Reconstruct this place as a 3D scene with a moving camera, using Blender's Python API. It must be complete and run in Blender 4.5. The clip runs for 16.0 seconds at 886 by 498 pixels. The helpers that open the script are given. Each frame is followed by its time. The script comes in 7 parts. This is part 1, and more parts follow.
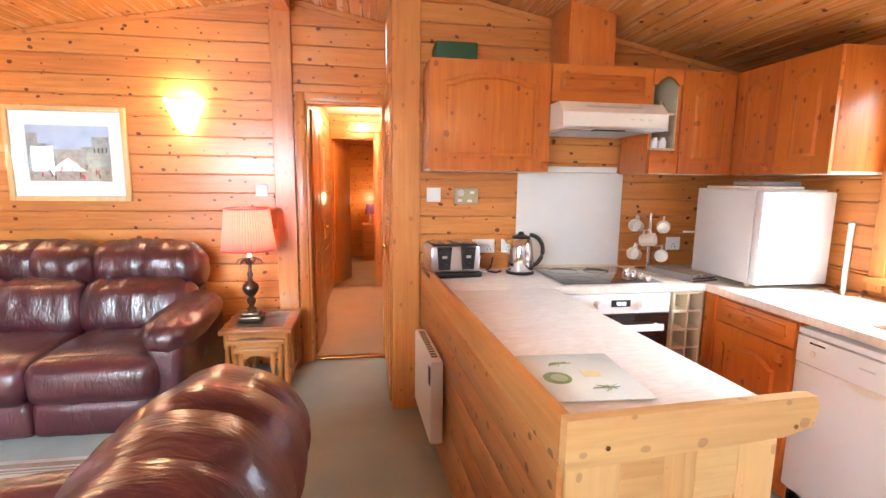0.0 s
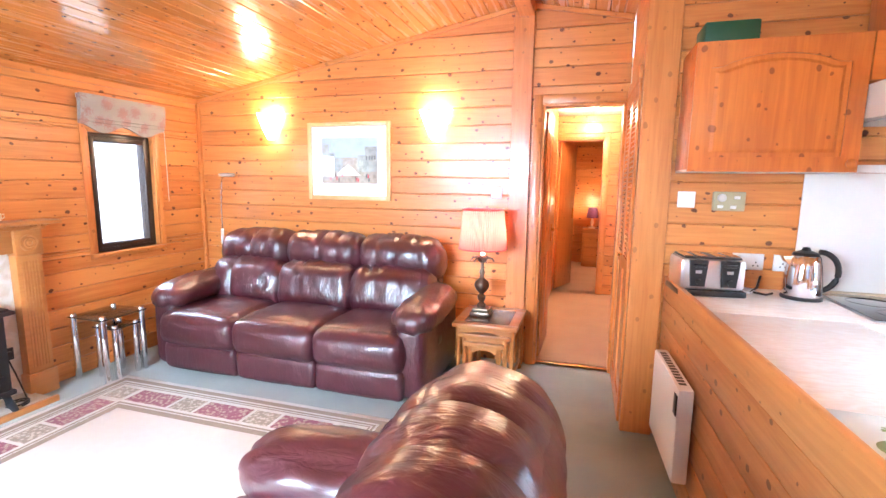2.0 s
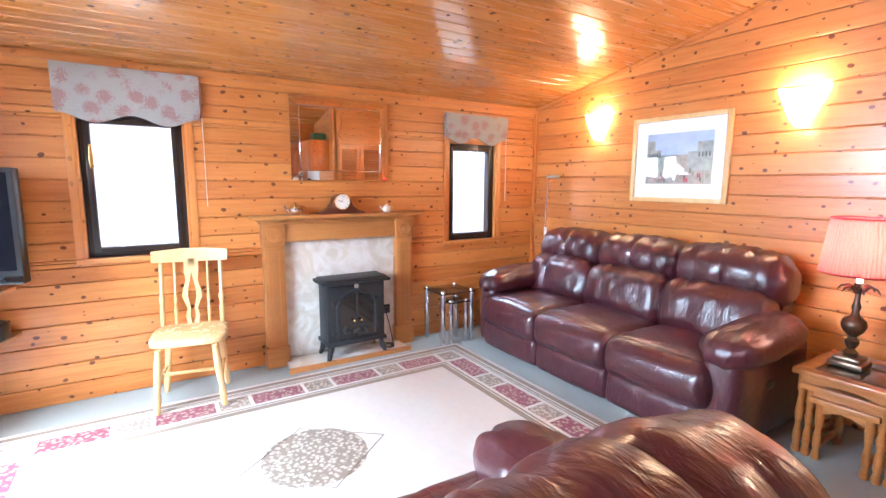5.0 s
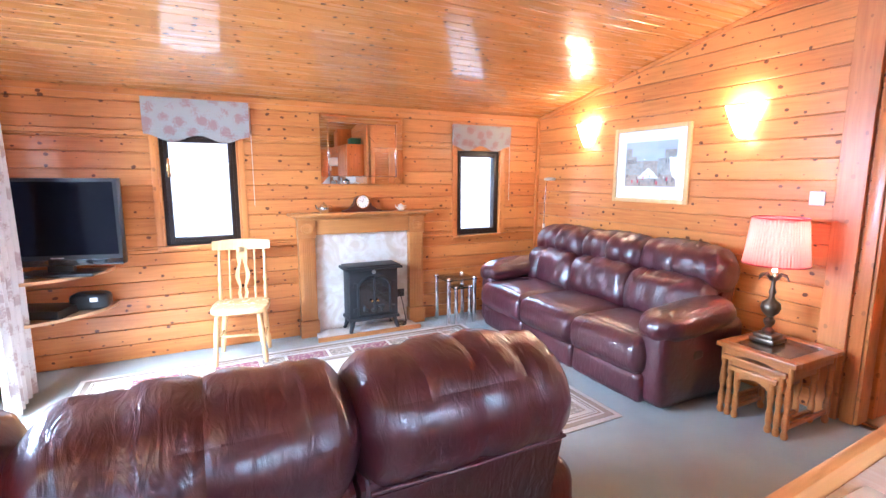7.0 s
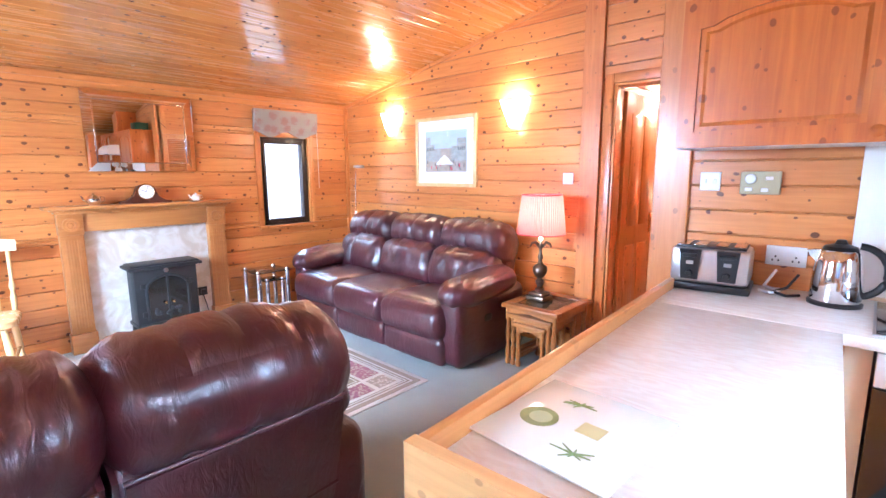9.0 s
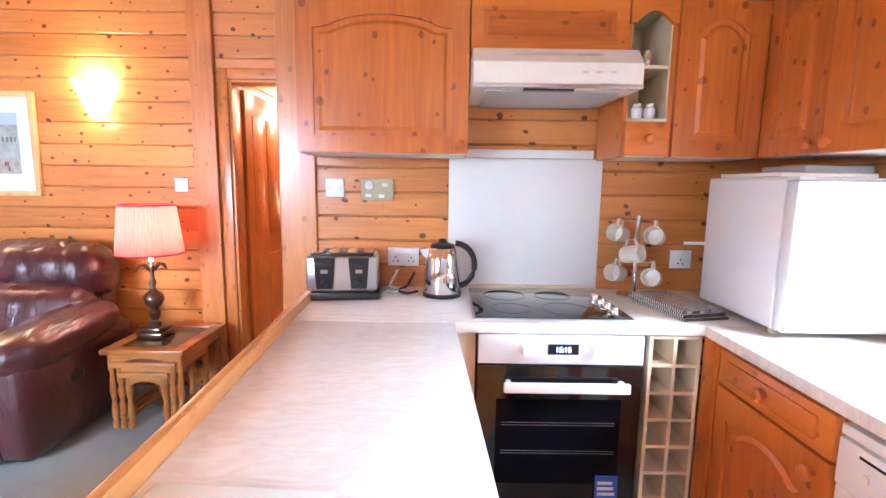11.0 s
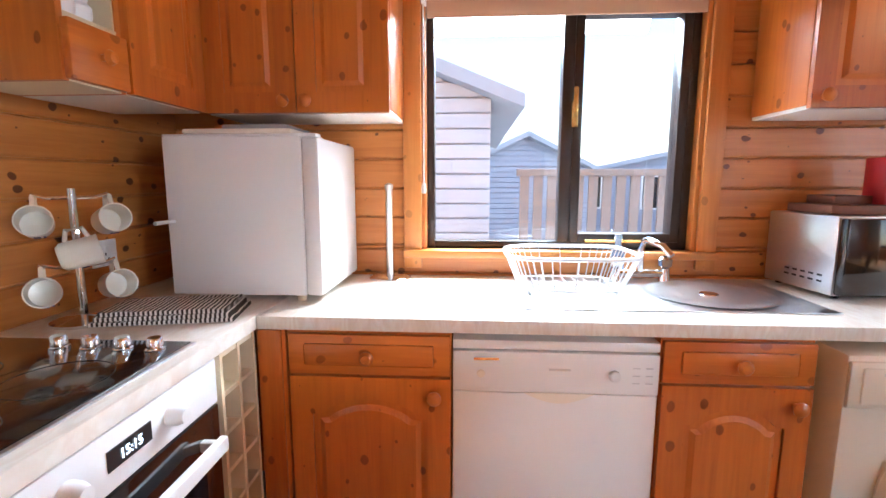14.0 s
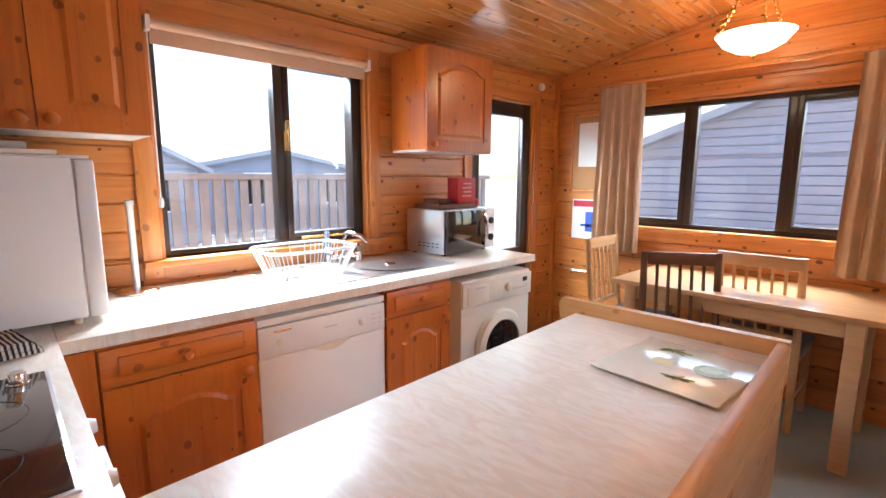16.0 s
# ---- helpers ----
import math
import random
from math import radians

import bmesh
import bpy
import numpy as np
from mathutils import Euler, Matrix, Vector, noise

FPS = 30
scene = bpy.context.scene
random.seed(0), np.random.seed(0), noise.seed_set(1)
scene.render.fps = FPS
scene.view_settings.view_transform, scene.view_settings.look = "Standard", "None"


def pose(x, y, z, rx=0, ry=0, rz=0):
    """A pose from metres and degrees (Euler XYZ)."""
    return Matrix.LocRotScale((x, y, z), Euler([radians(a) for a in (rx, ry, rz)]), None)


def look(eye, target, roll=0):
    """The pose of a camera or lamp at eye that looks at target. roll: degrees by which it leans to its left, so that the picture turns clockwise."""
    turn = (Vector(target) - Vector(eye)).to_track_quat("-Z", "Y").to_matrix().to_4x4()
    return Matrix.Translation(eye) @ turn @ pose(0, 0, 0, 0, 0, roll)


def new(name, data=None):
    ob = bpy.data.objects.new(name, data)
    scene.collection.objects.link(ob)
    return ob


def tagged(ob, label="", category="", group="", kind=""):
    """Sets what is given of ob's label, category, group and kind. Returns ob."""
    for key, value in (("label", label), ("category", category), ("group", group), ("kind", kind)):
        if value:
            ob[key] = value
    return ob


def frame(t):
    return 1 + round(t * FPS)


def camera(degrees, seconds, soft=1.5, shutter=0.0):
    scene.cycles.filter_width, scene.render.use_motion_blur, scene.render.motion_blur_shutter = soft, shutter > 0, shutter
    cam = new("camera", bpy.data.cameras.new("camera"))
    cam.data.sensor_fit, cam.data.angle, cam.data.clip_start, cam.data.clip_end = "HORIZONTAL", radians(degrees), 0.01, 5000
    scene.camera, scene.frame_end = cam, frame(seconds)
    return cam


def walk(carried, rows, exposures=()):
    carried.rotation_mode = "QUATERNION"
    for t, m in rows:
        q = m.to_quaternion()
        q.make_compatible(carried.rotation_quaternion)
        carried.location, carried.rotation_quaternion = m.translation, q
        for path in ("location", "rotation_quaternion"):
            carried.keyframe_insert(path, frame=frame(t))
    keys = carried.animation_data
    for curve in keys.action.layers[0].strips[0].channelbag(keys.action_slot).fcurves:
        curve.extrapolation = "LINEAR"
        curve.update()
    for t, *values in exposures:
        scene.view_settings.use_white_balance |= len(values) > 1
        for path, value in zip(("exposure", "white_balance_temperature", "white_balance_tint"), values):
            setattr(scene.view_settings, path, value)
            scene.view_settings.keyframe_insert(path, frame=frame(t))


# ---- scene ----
cam = camera(86.8, 16.0)
PATH = [
    (0, (0.506, 0.431, 1.463), (0.814, 2.386, 1.173), 0.7),
    (0.5, (0.473, 0.434, 1.472), (0.552, 2.412, 1.183), 0.7),
    (1, (0.443, 0.432, 1.481), (0.315, 2.407, 1.187), 0.7),
    (1.5, (0.389, 0.462, 1.462), (0.049, 2.412, 1.175), 0.8),
    (2, (0.369, 0.482, 1.46), (-0.198, 2.378, 1.171), 0.7),
    (2.5, (0.37, 0.553, 1.45), (-0.379, 2.385, 1.159), 0.6),
    (3, (0.389, 0.678, 1.462), (-0.565, 2.411, 1.166), 0.5),
    (3.5, (0.395, 0.795, 1.463), (-0.773, 2.393, 1.172), 0.5),
    (4, (0.461, 0.846, 1.456), (-0.952, 2.231, 1.167), 0.5),
    (4.5, (0.523, 0.796, 1.436), (-1.073, 1.966, 1.144), 0.6),
    (4.7, (0.518, 0.737, 1.42), (-1.118, 1.852, 1.134), 0.5),
    (6.8, (1.277, 0.712, 1.501), (-0.493, 1.594, 1.2), 0.0),
    (7, (1.316, 0.711, 1.49), (-0.454, 1.592, 1.193), 0.1),
    (7.5, (1.389, 0.728, 1.471), (-0.382, 1.611, 1.176), 0.2),
    (8, (1.443, 0.775, 1.4), (-0.21, 1.868, 1.134), 0.4),
    (8.2, (1.454, 0.784, 1.421), (-0.14, 1.959, 1.143), 0.1),
    (10.3, (1.499, 0.951, 1.418), (0.925, 2.845, 1.124), 0.8),
    (10.5, (1.48, 0.996, 1.408), (1.093, 2.938, 1.127), 0.8),
    (11, (1.4, 1.095, 1.398), (1.402, 3.076, 1.124), 0.8),
    (11.5, (1.307, 1.245, 1.394), (1.798, 3.163, 1.111), 0.7),
    (12, (1.243, 1.501, 1.338), (2.106, 3.282, 1.053), 0.5),
    (12.5, (1.227, 1.663, 1.287), (2.451, 3.219, 1.003), 0.3),
    (13, (1.191, 1.776, 1.293), (2.844, 2.862, 0.996), 0.2),
    (13.5, (1.176, 1.949, 1.278), (3.058, 2.558, 0.984), 0.3),
    (14, (1.085, 2.088, 1.294), (3.061, 2.215, 1.007), 0.0),
    (14.5, (0.958, 2.264, 1.29), (2.917, 2.0, 0.985), 0.4),
    (15, (0.849, 2.449, 1.268), (2.749, 1.904, 0.968), 0.3),
    (15.5, (0.771, 2.629, 1.318), (2.461, 1.602, 1.017), 0.1),
    (16, (0.695, 2.783, 1.377), (2.129, 1.422, 1.072), 0.2),
]
walk(cam, [(t, look(eye, target, roll)) for t, eye, target, roll in PATH], [
    (0, 2.1, 6500, 10), (0.5, 2.3, 6200, 10), (1.5, 2.65, 5650, 10), (3, 2.35, 5800, 10), (4.5, 2.1, 5700, 10),
    (7, 2.35, 5050, 10), (8, 2.45, 4950, 10), (10.5, 2.3, 5400, 10), (12.5, 2.15, 5700, 10), (13.5, 1.8, 5950, 10), (14, 1.7, 6100, 10), (15, 1.5, 6200, 10), (16, 1.6, 6300, 10)])


# ---- light ----
def sky_light(strength):
    w = bpy.data.worlds.new("sky")
    scene.world = w
    w.use_nodes = True
    nt = w.node_tree
    tex = nt.nodes.new("ShaderNodeTexSky")
    tex.sky_type, tex.sun_disc = "NISHITA", False
    tex.sun_elevation, tex.sun_rotation = radians(55), radians(225)
    tex.air_density, tex.dust_density, tex.ozone_density = 1.2, 1.0, 0.8
    bg = nt.nodes["Background"]
    nt.links.new(tex.outputs[0], bg.inputs[0])
    bg.inputs[1].default_value = strength


def lamp(name, kind, m, energy, colour, **settings):
    data = bpy.data.lights.new(name, kind)
    data.energy, data.color = energy, colour
    for key, value in settings.items():
        if key == "size":
            data.shape, data.size, data.size_y = "RECTANGLE", value[0], value[1]
        elif key == "radius":
            data.shadow_soft_size = value
        elif key == "angle":
            data.angle = radians(value)
        elif key == "spread":
            data.spread = radians(value)
    ob = new(name, data)
    ob.matrix_basis = m
    return ob


sky_light(0.15)
SUN = lamp("sun", "SUN", look((3.0, -3.0, 6.0), (0, 0, 0)), 4.0, (1, 0.97, 0.93), angle=30)
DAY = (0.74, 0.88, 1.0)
# Area lamps added outside the openings, out of view, standing in for skylight
lamp("daylight_patio", "AREA", look((-1.32, -1.5, 2.2), (-1.3, 3.5, 0.3)), 125, DAY, size=(1.9, 1.5))
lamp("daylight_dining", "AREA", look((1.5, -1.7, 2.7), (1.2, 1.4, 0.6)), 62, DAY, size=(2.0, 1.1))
lamp("daylight_kitchen", "AREA", look((4.1, 1.75, 2.7), (1.6, 1.75, 0.8)), 115, DAY, size=(1.6, 1.1))
lamp("daylight_west_a", "AREA", look((-4.1, 0.65, 2.5), (-1.0, 0.9, 0.5)), 22, DAY, size=(0.9, 0.9))
lamp("daylight_west_b", "AREA", look((-4.1, 3.4, 2.5), (-1.0, 3.2, 0.5)), 22, DAY, size=(0.9, 0.9))
WARM = (1.0, 0.66, 0.34)


# ---- materials ----
def mat(name, colour=(0.8, 0.8, 0.8), rough=0.5, metal=0.0, **kw):
    """Principled base, with faint two-scale variation of tone, gloss and relief."""
    m = bpy.data.materials.new(name)
    m.use_nodes = True
    nt = m.node_tree
    b = nt.nodes["Principled BSDF"]
    b.inputs["Base Color"].default_value = (*colour, 1)
    b.inputs["Roughness"].default_value = rough
    b.inputs["Metallic"].default_value = metal
    for key in kw:
        if key == "emit":
            b.inputs["Emission Color"].default_value = (*kw[key][0], 1)
            b.inputs["Emission Strength"].default_value = kw[key][1]
        elif key == "glass":
            b.inputs["Transmission Weight"].default_value = kw[key]
            b.inputs["IOR"].default_value = 1.45
        elif key == "coat":
            b.inputs["Coat Weight"].default_value = kw[key]
            b.inputs["Coat Roughness"].default_value = kw.get("crough", 0.12)
        elif key == "sheen":
            b.inputs["Sheen Weight"].default_value = kw[key]
        elif key == "thin":
            b.inputs["Subsurface Weight"].default_value = kw[key]
    vary = kw.get("vary", 0.0)
    if vary:
        tc = nt.nodes.new("ShaderNodeTexCoord")
        n1 = nt.nodes.new("ShaderNodeTexNoise")
        n1.inputs["Scale"].default_value, n1.inputs["Detail"].default_value = kw.get("scale", 12), 8
        nt.links.new(tc.outputs["Object"], n1.inputs["Vector"])
        mx = nt.nodes.new("ShaderNodeMix")
        mx.data_type = "RGBA"
        mx.inputs[6].default_value = (*[c * (1 - vary) for c in colour], 1)
        mx.inputs[7].default_value = (*[min(1, c * (1 + vary)) for c in colour], 1)
        nt.links.new(n1.outputs["Fac"], mx.inputs[0])
        nt.links.new(mx.outputs[2], b.inputs["Base Color"])
        if kw.get("bump"):
            n2 = nt.nodes.new("ShaderNodeTexNoise")
            n2.inputs["Scale"].default_value, n2.inputs["Detail"].default_value = kw.get("bscale", 200), 4
            nt.links.new(tc.outputs["Object"], n2.inputs["Vector"])
            bp = nt.nodes.new("ShaderNodeBump")
            bp.inputs["Strength"].default_value, bp.inputs["Distance"].default_value = kw["bump"], 0.003
            nt.links.new(n2.outputs["Fac"], bp.inputs["Height"])
            nt.links.new(bp.outputs[0], b.inputs["Normal"])
    return m


def pine(name, light, dark, axis="X", rough=0.32, knots=0.92, coat=0.25, crough=0.18, island=False, kscale=10.0):
    """Lacquered pine: streaks along the grain, growth bands, dark knots."""
    m = bpy.data.materials.new(name)
    m.use_nodes = True
    nt, L = m.node_tree, m.node_tree.links
    N = nt.nodes.new
    b = nt.nodes["Principled BSDF"]
    b.inputs["Coat Weight"].default_value, b.inputs["Coat Roughness"].default_value = coat, crough
    tc = N("ShaderNodeTexCoord")
    rnd = N("ShaderNodeNewGeometry") if island else N("ShaderNodeObjectInfo")
    rout = rnd.outputs["Random Per Island"] if island else rnd.outputs["Random"]
    mul = N("ShaderNodeMath")
    mul.operation = "MULTIPLY"
    mul.inputs[1].default_value = 37.0
    L.new(rout, mul.inputs[0])
    add = N("ShaderNodeVectorMath")
    L.new(tc.outputs["Object"], add.inputs[0])
    L.new(mul.outputs[0], add.inputs[1])
    long, cross = 0.06, 1.0
    sc = [cross] * 3
    sc["XYZ".index(axis)] = long

    def mapped(scale):
        mp = N("ShaderNodeMapping")
        mp.inputs["Scale"].default_value = scale
        L.new(add.outputs[0], mp.inputs[0])
        return mp

    def noise_at(scale, vec, detail=6.0, dist=0.0):
        n = N("ShaderNodeTexNoise")
        n.inputs["Scale"].default_value, n.inputs["Detail"].default_value, n.inputs["Distortion"].default_value = scale, detail, dist
        L.new(vec.outputs[0], n.inputs["Vector"])
        return n

    grain = noise_at(55, mapped(sc), 6, 0.8)
    bands = noise_at(16, mapped(sc), 3, 1.5)
    patch = noise_at(1.6, mapped((1, 1, 1)), 3)
    warp = noise_at(14, mapped((1, 1, 1)), 2)
    sep, com = N("ShaderNodeSeparateXYZ"), N("ShaderNodeCombineXYZ")
    L.new(add.outputs[0], sep.inputs[0])
    others = [k for k in range(3) if k != "XYZ".index(axis)]
    half = N("ShaderNodeMath")
    half.operation = "MULTIPLY"
    half.inputs[1].default_value = 0.75
    L.new(sep.outputs["XYZ".index(axis)], half.inputs[0])
    both = N("ShaderNodeMath")
    L.new(sep.outputs[others[0]], both.inputs[0])
    L.new(sep.outputs[others[1]], both.inputs[1])
    L.new(half.outputs[0], com.inputs[0])
    L.new(both.outputs[0], com.inputs[1])
    kmix = N("ShaderNodeVectorMath")
    kmix.operation = "MULTIPLY_ADD"
    kmix.inputs[1].default_value = (0.02, 0.02, 0.02)
    L.new(warp.outputs["Color"], kmix.inputs[0])
    L.new(com.outputs[0], kmix.inputs[2])
    vor = N("ShaderNodeTexVoronoi")
    vor.voronoi_dimensions = "2D"
    vor.inputs["Scale"].default_value, vor.inputs["Randomness"].default_value = kscale, 1.0
    L.new(kmix.outputs[0], vor.inputs["Vector"])
    size = N("ShaderNodeSeparateColor")
    L.new(vor.outputs["Color"], size.inputs[0])
    big = N("ShaderNodeMapRange")
    big.inputs["From Min"].default_value, big.inputs["To Min"].default_value, big.inputs["To Max"].default_value = 0.2, 0.03, 0.14
    L.new(size.outputs[0], big.inputs["Value"])
    less = N("ShaderNodeMath")
    less.operation = "SUBTRACT"
    L.new(big.outputs[0], less.inputs[0])
    L.new(vor.outputs["Distance"], less.inputs[1])
    kr = N("ShaderNodeMapRange")
    kr.inputs["From Min"].default_value, kr.inputs["From Max"].default_value = 0.0, 0.022
    kr.inputs["To Min"].default_value, kr.inputs["To Max"].default_value = 0.0, knots
    L.new(less.outputs[0], kr.inputs["Value"])
    base = N("ShaderNodeMix")
    base.data_type = "RGBA"
    base.inputs[6].default_value, base.inputs[7].default_value = (*light, 1), (*dark, 1)
    tot = N("ShaderNodeMath")
    tot.operation = "MULTIPLY_ADD"
    L.new(grain.outputs["Fac"], tot.inputs[0])
    tot.inputs[1].default_value = 1.1
    sub = N("ShaderNodeMath")
    sub.operation = "MULTIPLY_ADD"
    L.new(bands.outputs["Fac"], sub.inputs[0])
    sub.inputs[1].default_value = 0.9
    rr = N("ShaderNodeMath")
    rr.operation = "MULTIPLY_ADD"
    L.new(rout, rr.inputs[0])
    rr.inputs[1].default_value, rr.inputs[2].default_value = 0.55, -0.95
    L.new(rr.outputs[0], sub.inputs[2])
    L.new(sub.outputs[0], tot.inputs[2])
    pt = N("ShaderNodeMath")
    pt.operation, pt.use_clamp = "MULTIPLY_ADD", True
    L.new(patch.outputs["Fac"], pt.inputs[0])
    pt.inputs[1].default_value = 0.5
    off = N("ShaderNodeMath")
    off.operation = "SUBTRACT"
    L.new(tot.outputs[0], off.inputs[0])
    off.inputs[1].default_value = 0.3
    L.new(off.outputs[0], pt.inputs[2])
    L.new(pt.outputs[0], base.inputs[0])
    kc = N("ShaderNodeMix")
    kc.data_type = "RGBA"
    L.new(kr.outputs[0], kc.inputs[0])
    L.new(base.outputs[2], kc.inputs[6])
    kc.inputs[7].default_value = (dark[0] * 0.22, dark[1] * 0.16, dark[2] * 0.16, 1)
    L.new(kc.outputs[2], b.inputs["Base Color"])
    ro = N("ShaderNodeMapRange")
    ro.inputs["To Min"].default_value, ro.inputs["To Max"].default_value = rough - 0.07, rough + 0.1
    L.new(bands.outputs["Fac"], ro.inputs["Value"])
    L.new(ro.outputs[0], b.inputs["Roughness"])
    bp = N("ShaderNodeBump")
    bp.inputs["Strength"].default_value, bp.inputs["Distance"].default_value = 0.12, 0.002
    L.new(grain.outputs["Fac"], bp.inputs["Height"])
    L.new(bp.outputs[0], b.inputs["Normal"])
    return m


PL, PD = (0.66, 0.26, 0.065), (0.43, 0.115, 0.02)
WALL_X = pine("pine_boards_x", PL, PD, "X")
WALL_Y = pine("pine_boards_y", PL, PD, "Y")
CEIL = pine("pine_ceiling", (0.62, 0.27, 0.075), (0.44, 0.155, 0.032), "Y", rough=0.25, coat=1.0, crough=0.09, island=True)
TRIM_X = pine("pine_trim_x", PL, PD, "X", knots=0.4)
TRIM_Y = pine("pine_trim_y", PL, PD, "Y", knots=0.4)
TRIM_Z = pine("pine_trim_z", PL, PD, "Z", knots=0.4)
CL, CD = (0.60, 0.165, 0.022), (0.38, 0.078, 0.009)
CAB_X = pine("cabinet_pine_x", CL, CD, "X", rough=0.3, coat=0.4, knots=0.5)
CAB_Z = pine("cabinet_pine_z", CL, CD, "Z", rough=0.3, coat=0.4, knots=0.6)
PALE_Z = pine("pale_pine_z", (0.72, 0.42, 0.17), (0.52, 0.25, 0.08), "Z", knots=0.35)
PALE_X = pine("pale_pine_x", (0.72, 0.42, 0.17), (0.52, 0.25, 0.08), "X", knots=0.35)
OAK = pine("oak_x", (0.46, 0.18, 0.045), (0.27, 0.085, 0.02), "X", knots=0.0)
BEECH = pine("beech_z", (0.78, 0.52, 0.24), (0.65, 0.38, 0.15), "Z", knots=0.0, rough=0.25)
TABLE = pine("dining_table_wood", (0.66, 0.40, 0.20), (0.5, 0.27, 0.12), "X", knots=0.0, rough=0.3)
MANTEL = pine("mantel_wood", (0.5, 0.21, 0.055), (0.36, 0.13, 0.03), "Y", knots=0.0)
MAHOG = pine("mahogany", (0.12, 0.03, 0.015), (0.06, 0.014, 0.008), "X", knots=0.0)
CARPET = mat("carpet_green", (0.26, 0.285, 0.255), 0.95, vary=0.28, scale=3, bump=0.8, bscale=700, sheen=0.3)
HALLCARPET = mat("carpet_beige", (0.50, 0.34, 0.22), 0.95, vary=0.15, scale=3, bump=0.6, bscale=700)
WHITE = mat("white_enamel", (0.80, 0.80, 0.80), 0.28, vary=0.02, scale=4)
CREAM = mat("cream_enamel", (0.78, 0.72, 0.62), 0.3, vary=0.03, scale=4)
BOARD = mat("white_board", (0.78, 0.76, 0.72), 0.45, vary=0.03)
INSIDE = mat("beige_melamine", (0.70, 0.58, 0.40), 0.45, vary=0.04)
BLACK = mat("black_plastic", (0.012, 0.012, 0.013), 0.3, vary=0.1)
BLACKGLASS = mat("black_glass", (0.006, 0.006, 0.007), 0.05, coat=1.0)
SCREEN = mat("tv_screen", (0.004, 0.004, 0.007), 0.09)
CHROME = mat("chrome", (0.82, 0.83, 0.85), 0.09, 1.0)
STEEL = mat("brushed_steel", (0.62, 0.62, 0.63), 0.28, 1.0, vary=0.06, scale=60)
BRASS = mat("brass", (0.75, 0.5, 0.18), 0.25, 1.0)
IRON = mat("cast_iron", (0.018, 0.02, 0.023), 0.5, vary=0.2, scale=60, bump=0.3, bscale=300)
FRAME = mat("brown_window_frame", (0.028, 0.016, 0.012), 0.3, vary=0.1)
GLASS = mat("glass", (1, 1, 1), 0.0, glass=1.0)
SMOKE = mat("smoked_glass", (0.22, 0.15, 0.09), 0.02, glass=0.7)
MIRROR = mat("mirror", (0.93, 0.93, 0.93), 0.0, 1.0)
SCREEN.node_tree.nodes["Principled BSDF"].inputs["Specular IOR Level"].default_value = 0.08
GREEN = mat("green_tin", (0.012, 0.07, 0.03), 0.4, vary=0.1)
RED = mat("red_tin", (0.45, 0.02, 0.03), 0.35, vary=0.08)
BOXBROWN = mat("brown_tray", (0.16, 0.06, 0.035), 0.5, vary=0.1)
PAPER = mat("paper", (0.8, 0.79, 0.77), 0.7, vary=0.02)
BLUEINK = mat("blue_print", (0.05, 0.12, 0.5), 0.6)
REDINK = mat("red_print", (0.55, 0.03, 0.06), 0.6)
CORK = mat("cork", (0.42, 0.22, 0.09), 0.9, vary=0.2, scale=150)
SLATE = mat("grey_seat", (0.18, 0.2, 0.22), 0.8, vary=0.1, bump=0.4)
DARKWOOD = mat("dark_chair_wood", (0.16, 0.065, 0.03), 0.4, vary=0.2, scale=30)
SIDING = mat("painted_siding", (0.78, 0.79, 0.82), 0.7, vary=0.05, scale=5)
SIDING_BLUE = mat("pale_blue_grey_siding", (0.50, 0.53, 0.60), 0.7, vary=0.06, scale=5)
SIDING_GREY = mat("grey_siding", (0.30, 0.33, 0.42), 0.7, vary=0.08, scale=5)
ROOFING = mat("roof_felt", (0.33, 0.36, 0.42), 0.8, vary=0.1, scale=30)
DECK = mat("weathered_deck", (0.42, 0.42, 0.43), 0.8, vary=0.15, scale=20)
FENCEWOOD = mat("weathered_fence", (0.22, 0.21, 0.21), 0.8, vary=0.2, scale=25)
GROUND = mat("gravel_ground", (0.32, 0.31, 0.28), 0.95, vary=0.25, scale=1.5, bump=0.5)
ROLLER = mat("roller_blind_cloth", (0.62, 0.40, 0.26), 0.8, vary=0.03)
DARKMETAL = mat("bronze_lamp", (0.20, 0.15, 0.11), 0.3, 0.9, vary=0.3, scale=30)


